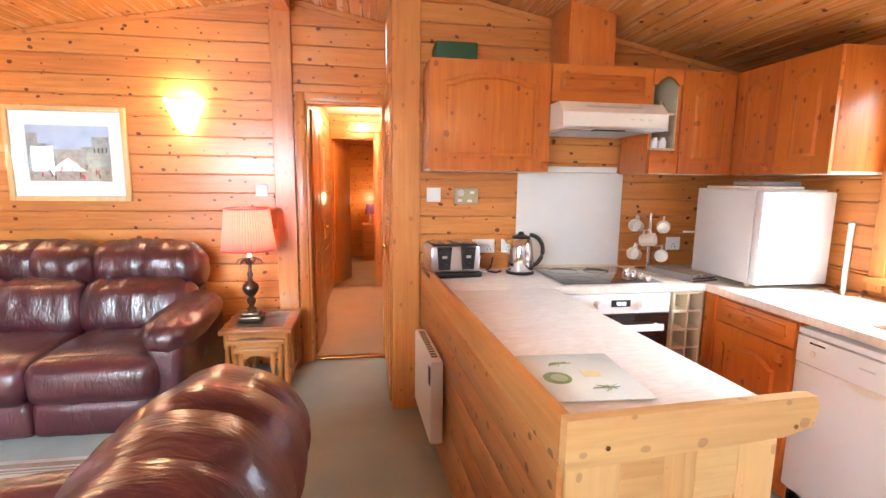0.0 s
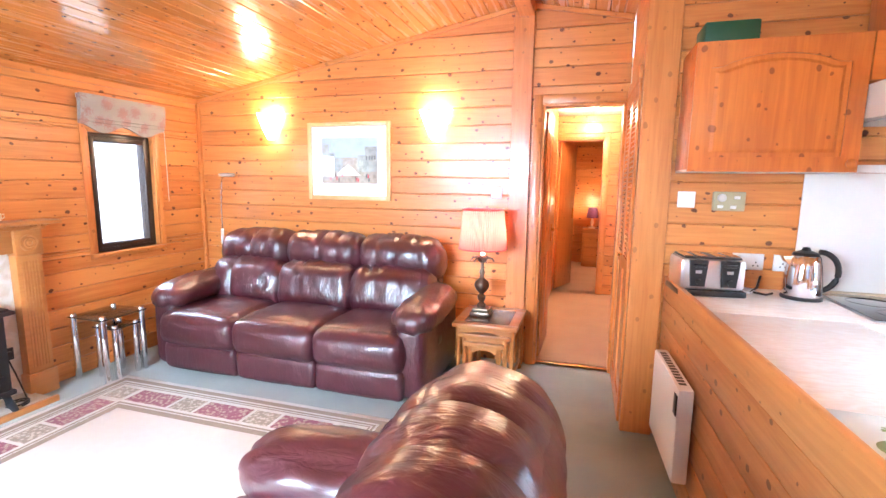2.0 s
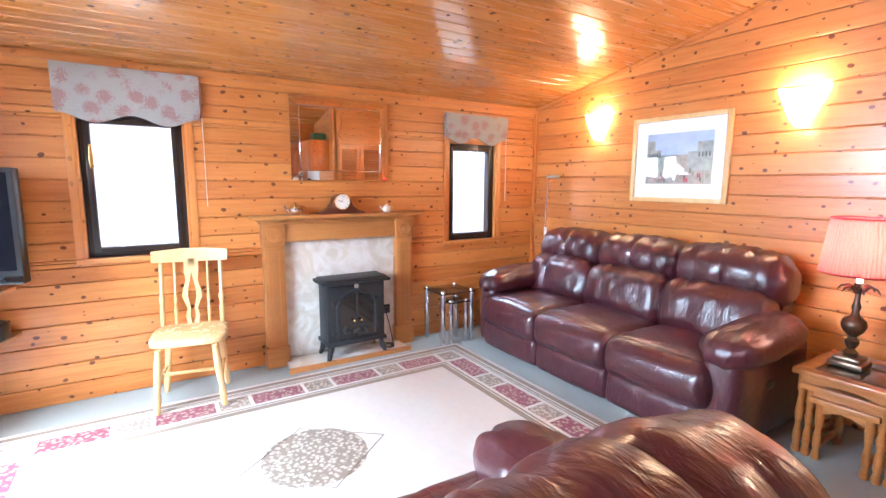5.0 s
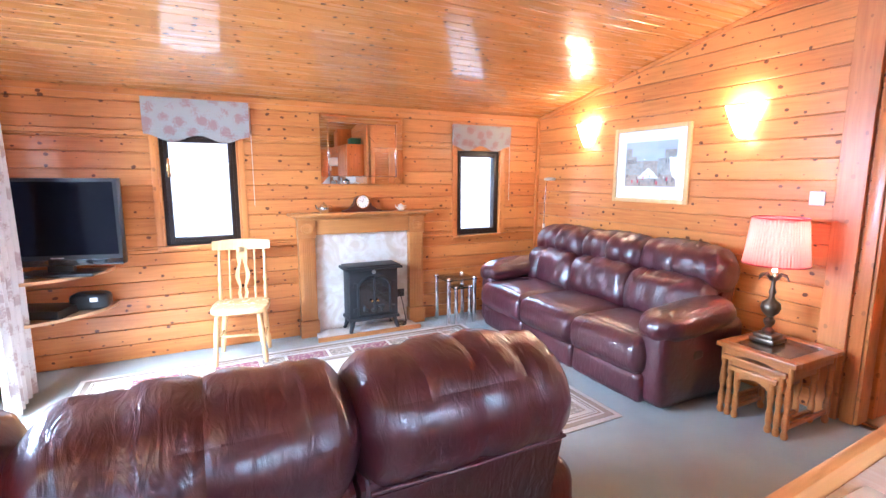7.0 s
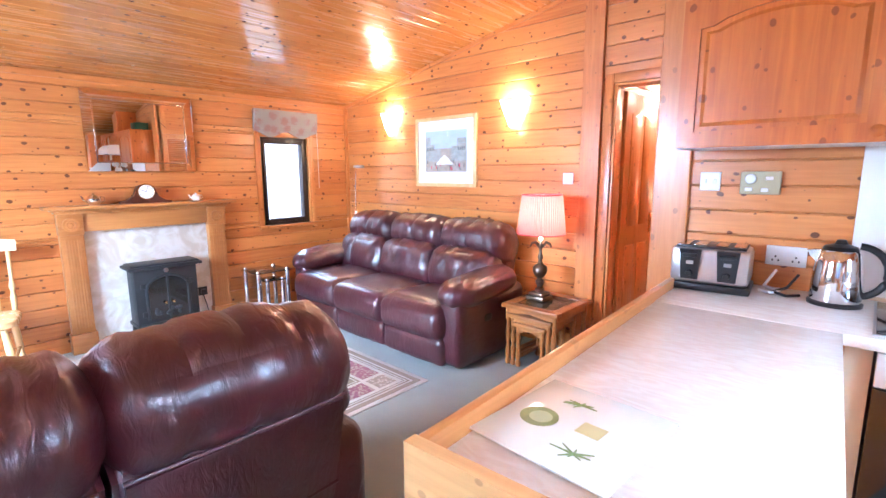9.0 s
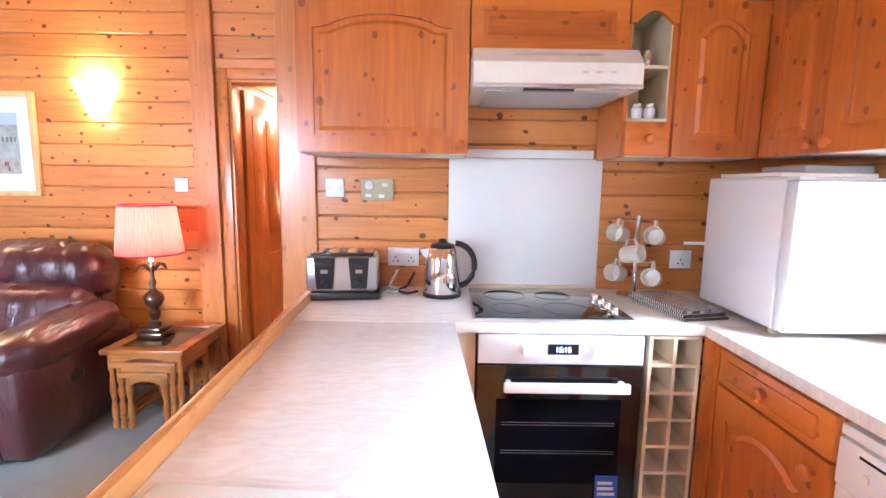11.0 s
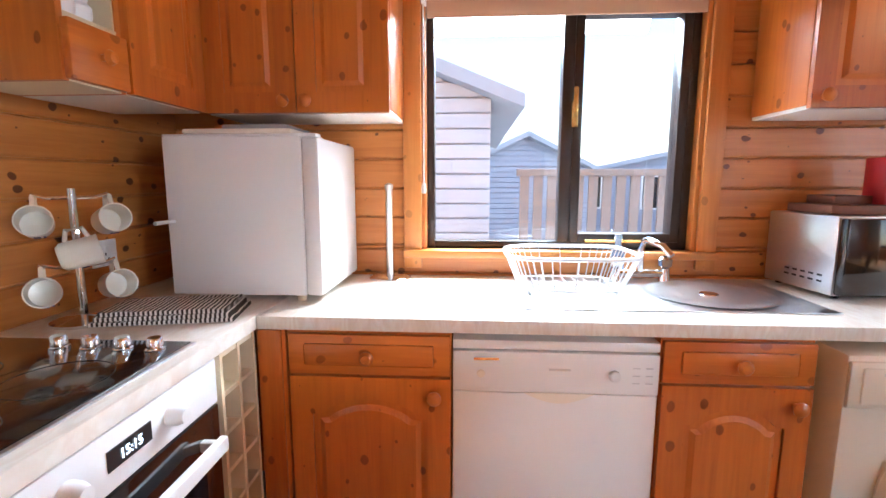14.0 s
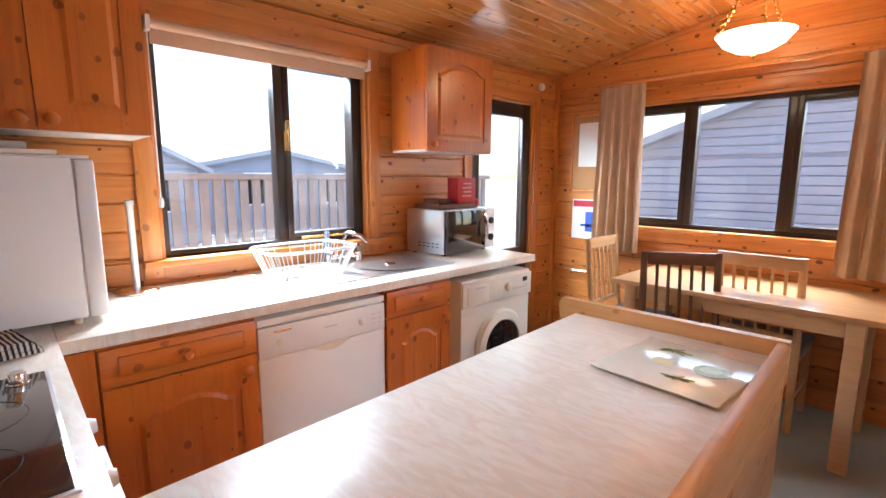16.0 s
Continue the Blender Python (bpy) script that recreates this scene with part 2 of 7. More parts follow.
def leather():
    """Dark burgundy hide: worn tone patches, fine pores and soft gathered wrinkles."""
    m = mat("burgundy_leather", (0.05, 0.009, 0.013), 0.36, coat=1.0, crough=0.2)
    nt, L = m.node_tree, m.node_tree.links
    b = nt.nodes["Principled BSDF"]
    tc = nt.nodes.new("ShaderNodeTexCoord")
    mp = nt.nodes.new("ShaderNodeMapping")
    mp.inputs["Scale"].default_value = (1.0, 0.35, 0.35)
    big, fold = nt.nodes.new("ShaderNodeTexNoise"), nt.nodes.new("ShaderNodeTexNoise")
    big.inputs["Scale"].default_value, big.inputs["Detail"].default_value, big.inputs["Distortion"].default_value = 6, 4, 1.0
    fold.inputs["Scale"].default_value, fold.inputs["Detail"].default_value, fold.inputs["Distortion"].default_value = 30, 3, 1.2
    fine = nt.nodes.new("ShaderNodeTexVoronoi")
    fine.inputs["Scale"].default_value = 320
    ramp = nt.nodes.new("ShaderNodeMix")
    ramp.data_type = "RGBA"
    ramp.inputs[6].default_value, ramp.inputs[7].default_value = (0.038, 0.006, 0.012, 1), (0.084, 0.014, 0.021, 1)
    L.new(tc.outputs["Object"], mp.inputs[0])
    L.new(tc.outputs["Object"], big.inputs["Vector"])
    L.new(tc.outputs["Object"], fine.inputs["Vector"])
    L.new(mp.outputs[0], fold.inputs["Vector"])
    L.new(big.outputs["Fac"], ramp.inputs[0])
    L.new(ramp.outputs[2], b.inputs["Base Color"])
    ro = nt.nodes.new("ShaderNodeMapRange")
    ro.inputs["To Min"].default_value, ro.inputs["To Max"].default_value = 0.27, 0.45
    L.new(big.outputs["Fac"], ro.inputs["Value"])
    L.new(ro.outputs[0], b.inputs["Roughness"])
    b1, b2 = nt.nodes.new("ShaderNodeBump"), nt.nodes.new("ShaderNodeBump")
    b1.inputs["Strength"].default_value, b1.inputs["Distance"].default_value = 0.45, 0.012
    b2.inputs["Strength"].default_value, b2.inputs["Distance"].default_value = 0.15, 0.001
    L.new(fold.outputs["Fac"], b1.inputs["Height"])
    L.new(fine.outputs["Distance"], b2.inputs["Height"])
    L.new(b1.outputs[0], b2.inputs["Normal"])
    L.new(b2.outputs[0], b.inputs["Normal"])
    L.new(b2.outputs[0], b.inputs["Coat Normal"])
    return m


def marbled(name, a, c, scale, stretch, rough):
    m = mat(name, a, rough)
    nt, L = m.node_tree, m.node_tree.links
    tc, mp = nt.nodes.new("ShaderNodeTexCoord"), nt.nodes.new("ShaderNodeMapping")
    mp.inputs["Scale"].default_value = stretch
    n = nt.nodes.new("ShaderNodeTexNoise")
    n.inputs["Scale"].default_value, n.inputs["Detail"].default_value, n.inputs["Distortion"].default_value = scale, 8, 2.0
    r = nt.nodes.new("ShaderNodeValToRGB")
    r.color_ramp.elements[0].position, r.color_ramp.elements[1].position = 0.40, 0.62
    r.color_ramp.elements[0].color, r.color_ramp.elements[1].color = (*c, 1), (*a, 1)
    L.new(tc.outputs["Object"], mp.inputs[0])
    L.new(mp.outputs[0], n.inputs["Vector"])
    L.new(n.outputs["Fac"], r.inputs[0])
    L.new(r.outputs[0], nt.nodes["Principled BSDF"].inputs["Base Color"])
    return m


def patterned(name, ground, motif, scale, thin=0.0):
    """Woven cloth with a scrolling damask-like motif."""
    m = mat(name, ground, 0.85, sheen=0.2)
    nt, L = m.node_tree, m.node_tree.links
    tc = nt.nodes.new("ShaderNodeTexCoord")
    n = nt.nodes.new("ShaderNodeTexNoise")
    n.inputs["Scale"].default_value, n.inputs["Detail"].default_value, n.inputs["Distortion"].default_value = scale, 3, 3.0
    v = nt.nodes.new("ShaderNodeTexVoronoi")
    v.inputs["Scale"].default_value = scale * 0.45
    for q in (n, v):
        L.new(tc.outputs["Object"], q.inputs["Vector"])
    mu = nt.nodes.new("ShaderNodeMath")
    mu.operation = "SUBTRACT"
    L.new(n.outputs["Fac"], mu.inputs[0])
    L.new(v.outputs["Distance"], mu.inputs[1])
    r = nt.nodes.new("ShaderNodeValToRGB")
    r.color_ramp.elements[0].position, r.color_ramp.elements[1].position = 0.0, 0.2
    r.color_ramp.elements[0].color, r.color_ramp.elements[1].color = (*ground, 1), (*motif, 1)
    L.new(mu.outputs[0], r.inputs[0])
    L.new(r.outputs[0], nt.nodes["Principled BSDF"].inputs["Base Color"])
    return m


EDGE_Y = pine("edging_pine_y", (0.60, 0.25, 0.07), (0.42, 0.15, 0.035), "Y", knots=0.2)
CLAD = pine("clad_pine_y", (0.58, 0.25, 0.075), (0.38, 0.125, 0.03), "Y", knots=0.75)
LEATHER = leather()
WORKTOP = marbled("worktop_laminate", (0.80, 0.755, 0.69), (0.73, 0.645, 0.56), 9, (1.0, 3.2, 1), 0.3)
MARBLE = marbled("cream_marble", (0.78, 0.75, 0.69), (0.64, 0.57, 0.47), 5, (1, 1, 1), 0.25)
BLINDCLOTH = patterned("blind_cloth", (0.36, 0.335, 0.305), (0.33, 0.20, 0.18), 22)
CURTAINCLOTH = patterned("curtain_cloth", (0.66, 0.62, 0.60), (0.46, 0.36, 0.34), 22)
DINECURTAIN = mat("stripe_curtain", (0.52, 0.36, 0.24), 0.85, vary=0.2, scale=9)
RUGFIELD = mat("rug_cream", (0.62, 0.59, 0.54), 0.95, vary=0.06, scale=20, bump=0.5, bscale=500)
RUGTAUPE = mat("rug_taupe", (0.25, 0.20, 0.15), 0.95, vary=0.25, scale=60, bump=0.5, bscale=500)
RUGRED = patterned("rug_crimson_floral", (0.17, 0.012, 0.035), (0.36, 0.27, 0.2), 90)
RUGBROWN = patterned("rug_brown_floral", (0.20, 0.155, 0.11), (0.48, 0.41, 0.32), 90)


# ---- mesh helpers ----
def box(bm, x0, x1, y0, y1, z0, z1, bevel=0.0):
    vs = [bm.verts.new(p) for p in ((x0, y0, z0), (x1, y0, z0), (x1, y1, z0), (x0, y1, z0), (x0, y0, z1), (x1, y0, z1), (x1, y1, z1), (x0, y1, z1))]
    fs = [bm.faces.new([vs[i] for i in f]) for f in ((0, 3, 2, 1), (4, 5, 6, 7), (0, 1, 5, 4), (1, 2, 6, 5), (2, 3, 7, 6), (3, 0, 4, 7))]
    if bevel:
        edges = list({e for f in fs for e in f.edges})
        bmesh.ops.bevel(bm, geom=edges, offset=bevel, segments=2, affect="EDGES", profile=0.5)
    return bm


def boxes(*rows, bevel=0.0):
    bm = bmesh.new()
    for r in rows:
        box(bm, *r, bevel=bevel)
    return bm


def lathe(profile, seg=24, at=(0, 0, 0), bm=None):
    """Turned shape round z; profile: (radius, height) pairs from bottom to top."""
    bm = bm or bmesh.new()
    rings = []
    for r, z in profile:
        rings.append([bm.verts.new((at[0] + r * math.cos(2 * math.pi * k / seg), at[1] + r * math.sin(2 * math.pi * k / seg), at[2] + z)) for k in range(seg)])
    for a, b in zip(rings, rings[1:]):
        for k in range(seg):
            bm.faces.new((a[k], a[(k + 1) % seg], b[(k + 1) % seg], b[k]))
    bm.faces.new(rings[0][::-1])
    bm.faces.new(rings[-1])
    return bm


def tube(points, r, seg=8, bm=None, r_end=None, closed=False):
    bm = bm or bmesh.new()
    pts = [Vector(p) for p in points]
    n, rings = len(pts), []
    for i, p in enumerate(pts):
        if closed:
            d = pts[(i + 1) % n] - pts[i - 1]
        else:
            d = pts[min(i + 1, n - 1)] - pts[max(i - 1, 0)]
        d.normalize()
        u = d.orthogonal() if abs(d.z) > 0.95 else d.cross(Vector((0, 0, 1)))
        u.normalize()
        w = d.cross(u)
        rad = r if r_end is None else r + (r_end - r) * i / (n - 1)
        rings.append([bm.verts.new(p + rad * (math.cos(2 * math.pi * k / seg) * u + math.sin(2 * math.pi * k / seg) * w)) for k in range(seg)])
    pairs = list(zip(rings, rings[1:])) + ([(rings[-1], rings[0])] if closed else [])
    for a, b in pairs:
        for k in range(seg):
            bm.faces.new((a[k], a[(k + 1) % seg], b[(k + 1) % seg], b[k]))
    if not closed:
        bm.faces.new(rings[0][::-1])
        bm.faces.new(rings[-1])
    return bm


def prism(bm, pts, y0, y1):
    """Outline in x, z pushed from y0 to y1."""
    a = [bm.verts.new((x, y0, z)) for x, z in pts]
    b = [bm.verts.new((x, y1, z)) for x, z in pts]
    n = len(pts)
    bm.faces.new(a)
    bm.faces.new(b[::-1])
    for i in range(n):
        bm.faces.new((a[i], b[i], b[(i + 1) % n], a[(i + 1) % n]))
    return bm


def puff(sx, sy, sz, p=0.45, q=0.55, wrinkle=0.012, seed=0, seams=(), nu=40, nv=22, at=(0, 0, 0), bm=None, tilt=0.0):
    """Stuffed leather cushion: a rounded block with creases; seams are x places of sewn furrows."""
    bm = bm or bmesh.new()

    def sp(v, e):
        return math.copysign(abs(v) ** e, v)
    rows = []
    rot = Matrix.Rotation(radians(tilt), 3, "X")
    for j in range(1, nv):
        ph = -math.pi / 2 + math.pi * j / nv
        row = []
        for i in range(nu):
            th = 2 * math.pi * i / nu
            v = Vector((sp(math.cos(ph), p) * sp(math.cos(th), q) * sx / 2, sp(math.cos(ph), p) * sp(math.sin(th), q) * sy / 2, sp(math.sin(ph), p) * sz / 2))
            d = v.normalized()
            s = Vector((v.x * 9 + seed * 7.1, v.y * 9, v.z * 4 + seed))
            k = wrinkle * (noise.noise(s) + 0.5 * noise.noise(s * 2.3))
            for sm in seams:
                k -= 0.016 * math.exp(-((v.x - sm) / 0.012) ** 2)
            row.append(bm.verts.new(rot @ (v + d * k) + Vector(at)))
        rows.append(row)
    for a, b in zip(rows, rows[1:]):
        for i in range(nu):
            bm.faces.new((a[i], a[(i + 1) % nu], b[(i + 1) % nu], b[i]))
    bm.faces.new(rows[0][::-1])
    bm.faces.new(rows[-1])
    return bm


def finish(name, bm, material, smooth):
    bmesh.ops.recalc_face_normals(bm, faces=bm.faces[:])
    me = bpy.data.meshes.new(name)
    if smooth:
        for f in bm.faces:
            f.smooth = True
        for e in bm.edges:
            if len(e.link_faces) == 2 and e.calc_face_angle(0) > 0.7:
                e.smooth = False
    bm.to_mesh(me)
    bm.free()
    me.materials.append(material)
    return me


def part(name, bm, material, parent, label="", smooth=True, m=None):
    ob = new(name, finish(name, bm, material, smooth))
    ob.parent = parent
    if m is not None:
        ob.matrix_basis = m
    return tagged(ob, label)


def thing(name, label, category, m=None, group=""):
    ob = new(name)
    ob.empty_display_size = 0.1
    ob.matrix_basis = m if m is not None else Matrix()
    return tagged(ob, label, category, group)


def solid(name, bm, material, label, category, m=None, group="", smooth=True):
    ob = new(name, finish(name, bm, material, smooth))
    if m is not None:
        ob.matrix_basis = m
    return tagged(ob, label, category, group)


def setting(name, bm, material, label="", category="", m=None):
    ob = new(name, finish(name, bm, material, False))
    if m is not None:
        ob.matrix_basis = m
    return tagged(ob, label, category, kind="structure")


# ---- the shell ----
XL, XR, YN, YK, YS, XC = -3.15, 2.97, 4.16, 3.30, -0.68, 0.64
RIDGE, SLOPE, XM = 2.757, 0.19, -0.10


def zc(x):
    return RIDGE - SLOPE * abs(x - XM)


def rects(u0, u1, z0, z1, holes):
    """Cut the rectangle round the holes into plain rectangles."""
    us = sorted({u0, u1, *[min(max(v, u0), u1) for h in holes for v in h[:2]]})
    zs = sorted({z0, z1, *[min(max(v, z0), z1) for h in holes for v in h[2:]]})
    out = []
    for za, zb in zip(zs, zs[1:]):
        run = None
        for ua, ub in zip(us, us[1:]):
            cu, cz = (ua + ub) / 2, (za + zb) / 2
            if any(h[0] < cu < h[1] and h[2] < cz < h[3] for h in holes):
                if run:
                    out.append((*run, za, zb))
                run = None
            else:
                run = (run[0], ub) if run else (ua, ub)
        if run:
            out.append((*run, za, zb))
    return out


def wall(name, along, place, inward, u0, u1, top, holes, label):
    """A backing wall behind place, along x or y, with openings."""
    bm = bmesh.new()
    a, b = sorted((place - inward * 0.016, place - inward * 0.13))
    for ua, ub, za, zb in rects(u0, u1, -0.05, top, holes):
        if along == "X":
            box(bm, ua, ub, a, b, za, zb)
        else:
            box(bm, a, b, ua, ub, za, zb)
    return setting(name, bm, WALL_X if along == "X" else WALL_Y, label, "wall")


BOARD_MESH = {}


def boards(parent, along, place, inward, u0, u1, zstart, ztop, pitch, holes, gable=False):
    """Shiplap boards, each a piece, proud of the backing with bevelled edges."""
    z = zstart
    while z < ztop - 0.02:
        a, b = u0, u1
        if gable:
            lim = (RIDGE - z) / SLOPE
            a, b = max(u0, XM - lim), min(u1, XM + lim)
        if b - a > 0.05:
            for ua, ub, za, zb in rects(a, b, z, z + pitch, holes):
                w, h = round(ub - ua, 3), round(zb - za, 3)
                if w < 0.01 or h < 0.008:
                    continue
                key = (along, w, h)
                if key not in BOARD_MESH:
                    bm = bmesh.new()
                    c = min(0.006, h / 3)
                    prof = ((0, 0.002), (-0.016 + c, 0.002), (-0.016, 0.002 + c), (-0.016, h - c), (-0.016 + c, h - 0.001), (0, h - 0.001))
                    ends = [[bm.verts.new((x, y, zz)) for y, zz in prof] for x in (0, w)]
                    for k in range(6):
                        bm.faces.new((ends[0][k], ends[1][k], ends[1][(k + 1) % 6], ends[0][(k + 1) % 6]))
                    bm.faces.new(ends[0][::-1])
                    bm.faces.new(ends[1])
                    BOARD_MESH[key] = finish("board", bm, WALL_X, False)
                ob = new("board", BOARD_MESH[key])
                ob.parent = parent
                if along == "X":
                    ob.matrix_basis = pose(ua, place + 0.016, za) if inward < 0 else pose(ub, place - 0.016, za, 0, 0, 180)
                else:
                    ob.matrix_basis = pose(place - 0.016, ua, za, 0, 0, 90) if inward > 0 else pose(place + 0.016, ub, za, 0, 0, -90)
        z += pitch


WIN_A = (0.36, 0.96, 0.93, 1.86)      # west windows, in y and z
WIN_B = (3.09, 3.66, 0.88, 1.80)
WIN_K = (1.22, 2.29, 1.02, 2.00)      # kitchen window
DOOR_G = (-0.36, 0.36, 0.0, 1.95)     # glazed outside door
DOOR_H = (0.04, 0.62, 0.0, 2.03)      # doorway to the hall, in x
WIN_D = (0.75, 2.42, 1.02, 1.90)      # dining window, in x
PATIO = (-2.3, -0.35, 0.0, 2.0)       # patio opening on the south side
END = (0.0, 0.58, 0.0, 2.0)           # doorway at the hall's end
YH = 6.85

w_west = wall("wall_west", "Y", XL, 1, YS - 0.1, YN + 0.13, 2.35, [WIN_A, WIN_B], "knotty orange pine boarded wall behind the fireplace")
w_north = wall("wall_north", "X", YN, -1, XL - 0.1, XC, 2.8, [DOOR_H], "knotty orange pine boarded gable wall behind the sofa")
w_kitchen = wall("wall_kitchen", "X", YK, -1, XC, XR + 0.1, 2.8, [], "darker pine boarded wall behind the hob")
w_east = wall("wall_east", "Y", XR, -1, YS - 0.1, YK + 0.13, 2.35, [WIN_K, DOOR_G], "pine boarded wall with the kitchen window")
w_south = wall("wall_south", "X", YS, 1, XL - 0.1, XR + 0.1, 2.8, [WIN_D, PATIO], "pine boarded gable wall behind the dining table")
w_hall_w = wall("wall_hall_west", "Y", 0.0, 1, YN + 0.13, 9.6, 2.5, [], "pine boarded hall wall")
w_hall_e = wall("wall_hall_east", "Y", 0.90, -1, YN + 0.13, 9.6, 2.5, [], "pine boarded hall wall")
w_hall_n = wall("wall_hall_end", "X", YH, -1, 0.0, 0.90, 2.5, [END], "pine boarded wall at the end of the hall")
w_bed = wall("wall_bedroom", "X", 9.4, -1, -0.2, 1.1, 2.5, [], "pine boarded bedroom wall")
setting("ceiling_hall", boxes((-0.2, 1.1, YN + 0.13, 9.6, 2.3, 2.36)), BOARD, "pale hall ceiling", "ceiling")

setting("floor", boxes((XL - 0.1, XR + 0.1, YS - 0.1, YN + 0.07, -0.06, 0.0)), CARPET, "worn grey-green fitted carpet", "floor")
setting("floor_hall", boxes((-0.1, 1.0, YN + 0.07, 9.6, -0.06, 0.0)), HALLCARPET, "pinkish beige hall carpet", "floor")
solid("threshold_strip", boxes((0.04, 0.62, YN + 0.05, YN + 0.09, 0.0, 0.006), bevel=0.002), BRASS, "thin brass threshold strip across the hall doorway", "threshold")


def ceiling():
    bm = bmesh.new()
    pitch = 0.095
    for side in (-1, 1):
        end = (XM - XL + 0.1) if side < 0 else (XR + 0.1 - XM)
        u = 0.0
        while u < end:
            x0, x1 = XM + side * u, XM + side * min(u + pitch, end)
            c = 0.005 * side
            pts = [(x0, RIDGE - SLOPE * u + 0.02), (x0, RIDGE - SLOPE * u + 0.005), (x0 + c, RIDGE - SLOPE * u - SLOPE * 0.005), (x1 - c, zc(x1) + SLOPE * 0.005), (x1, zc(x1) + 0.005), (x1, zc(x1) + 0.02)]
            prism(bm, pts, YS - 0.1, YN + 0.13)
            u += pitch
        pts = [(XM, RIDGE + 0.018), (XM + side * end, zc(XM + side * end) + 0.018), (XM + side * end, zc(XM + side * end) + 0.2), (XM, RIDGE + 0.2)]
        prism(bm, pts, YS - 0.1, YN + 0.13)
    return setting("ceiling", bm, CEIL, "glossy knotty pine boarded sloping ceiling", "ceiling")


ceiling()
setting("ridge_beam", boxes((XM - 0.055, XM + 0.055, YS - 0.02, YN - 0.02, 2.655, 2.748), bevel=0.004), TRIM_Y, "pine ridge beam along the top of the ceiling", "beam")


def sloped_trim(name, y0, y1, xa, xb):
    bm = bmesh.new()
    prism(bm, [(xa, zc(xa) - 0.035), (xb, zc(xb) - 0.035), (xb, zc(xb) - 0.004), (xa, zc(xa) - 0.004)], y0, y1)
    setting(name, bm, TRIM_X, "thin pine cover strip under the ceiling", "trim")


sloped_trim("trim_north_west", YN - 0.016, YN + 0.001, XL + 0.01, XM - 0.06)
sloped_trim("trim_north_east", YN - 0.016, YN + 0.001, XM + 0.06, XC - 0.02)
sloped_trim("trim_kitchen", YK - 0.016, YK + 0.001, XC + 0.16, XR - 0.01)
sloped_trim("trim_south_west", YS - 0.001, YS + 0.016, XL + 0.01, XM - 0.06)
sloped_trim("trim_south_east", YS - 0.001, YS + 0.016, XM + 0.06, XR - 0.01)
setting("trim_west", boxes((XL, XL + 0.016, YS + 0.02, YN - 0.02, 2.13, 2.172)), TRIM_Y, "pine cover strip under the ceiling", "trim")
setting("trim_east", boxes((XR - 0.016, XR, YS + 0.02, YK - 0.02, 2.13, 2.168)), TRIM_Y, "pine cover strip under the ceiling", "trim")
setting("trim_corner_west", boxes((XL, XL + 0.03, YN - 0.03, YN, 0, 2.15)), TRIM_Z, "pine corner strip", "trim")
setting("trim_corner_east", boxes((XR - 0.03, XR, YS, YS + 0.03, 0, 2.15)), TRIM_Z, "pine corner strip", "trim")
setting("gable_post", boxes((-0.195, -0.045, YN - 0.03, YN + 0.002, 0, 2.66), bevel=0.004), TRIM_Z, "tall pine post up to the ridge beam", "post")
setting("cupboard_post", boxes((XC, XC + 0.17, YK - 0.02, YK + 0.05, 0, 2.6), bevel=0.006), TRIM_Z, "tall pine post at the end of the cupboard", "post")


def casing(name, along, place, inward, hole, w=0.07, proud=0.02, sill=False, floor=False, deep=0.13):
    """Lining and architrave of an opening, each board a part."""
    u0, u1, z0, z1 = hole
    t = tagged(new(name), "pine lining and architrave of an opening", "trim", kind="structure")
    f0, f1 = sorted((place, place + inward * proud))
    b0, b1 = sorted((place + inward * 0.002, place - inward * deep))

    def add(nm, ua, ub, za, zb, y0, y1, m):
        part(nm, boxes((ua, ub, y0, y1, za, zb) if along == "X" else (y0, y1, ua, ub, za, zb), bevel=0.003), m, t)
    hz = TRIM_X if along == "X" else TRIM_Y
    zb = z0 if floor else z0 - w
    add("architrave", u0 - w, u0 - 0.004, zb, z1 + w, f0, f1, TRIM_Z)
    add("architrave", u1 + 0.004, u1 + w, zb, z1 + w, f0, f1, TRIM_Z)
    add("architrave", u0 - 0.004, u1 + 0.004, z1 + 0.004, z1 + w, f0, f1, hz)
    add("lining", u0 - 0.004, u0 + 0.014, z0, z1, b0, b1, TRIM_Z)
    add("lining", u1 - 0.014, u1 + 0.004, z0, z1, b0, b1, TRIM_Z)
    add("lining", u0 + 0.014, u1 - 0.014, z1 - 0.014, z1 + 0.004, b0, b1, hz)
    if not floor:
        s0, s1 = sorted((place - inward * deep, place + inward * (proud + 0.025)))
        add("window_sill", u0 - w, u1 + w, z0 - 0.03, z0, s0, s1, hz)
    return t


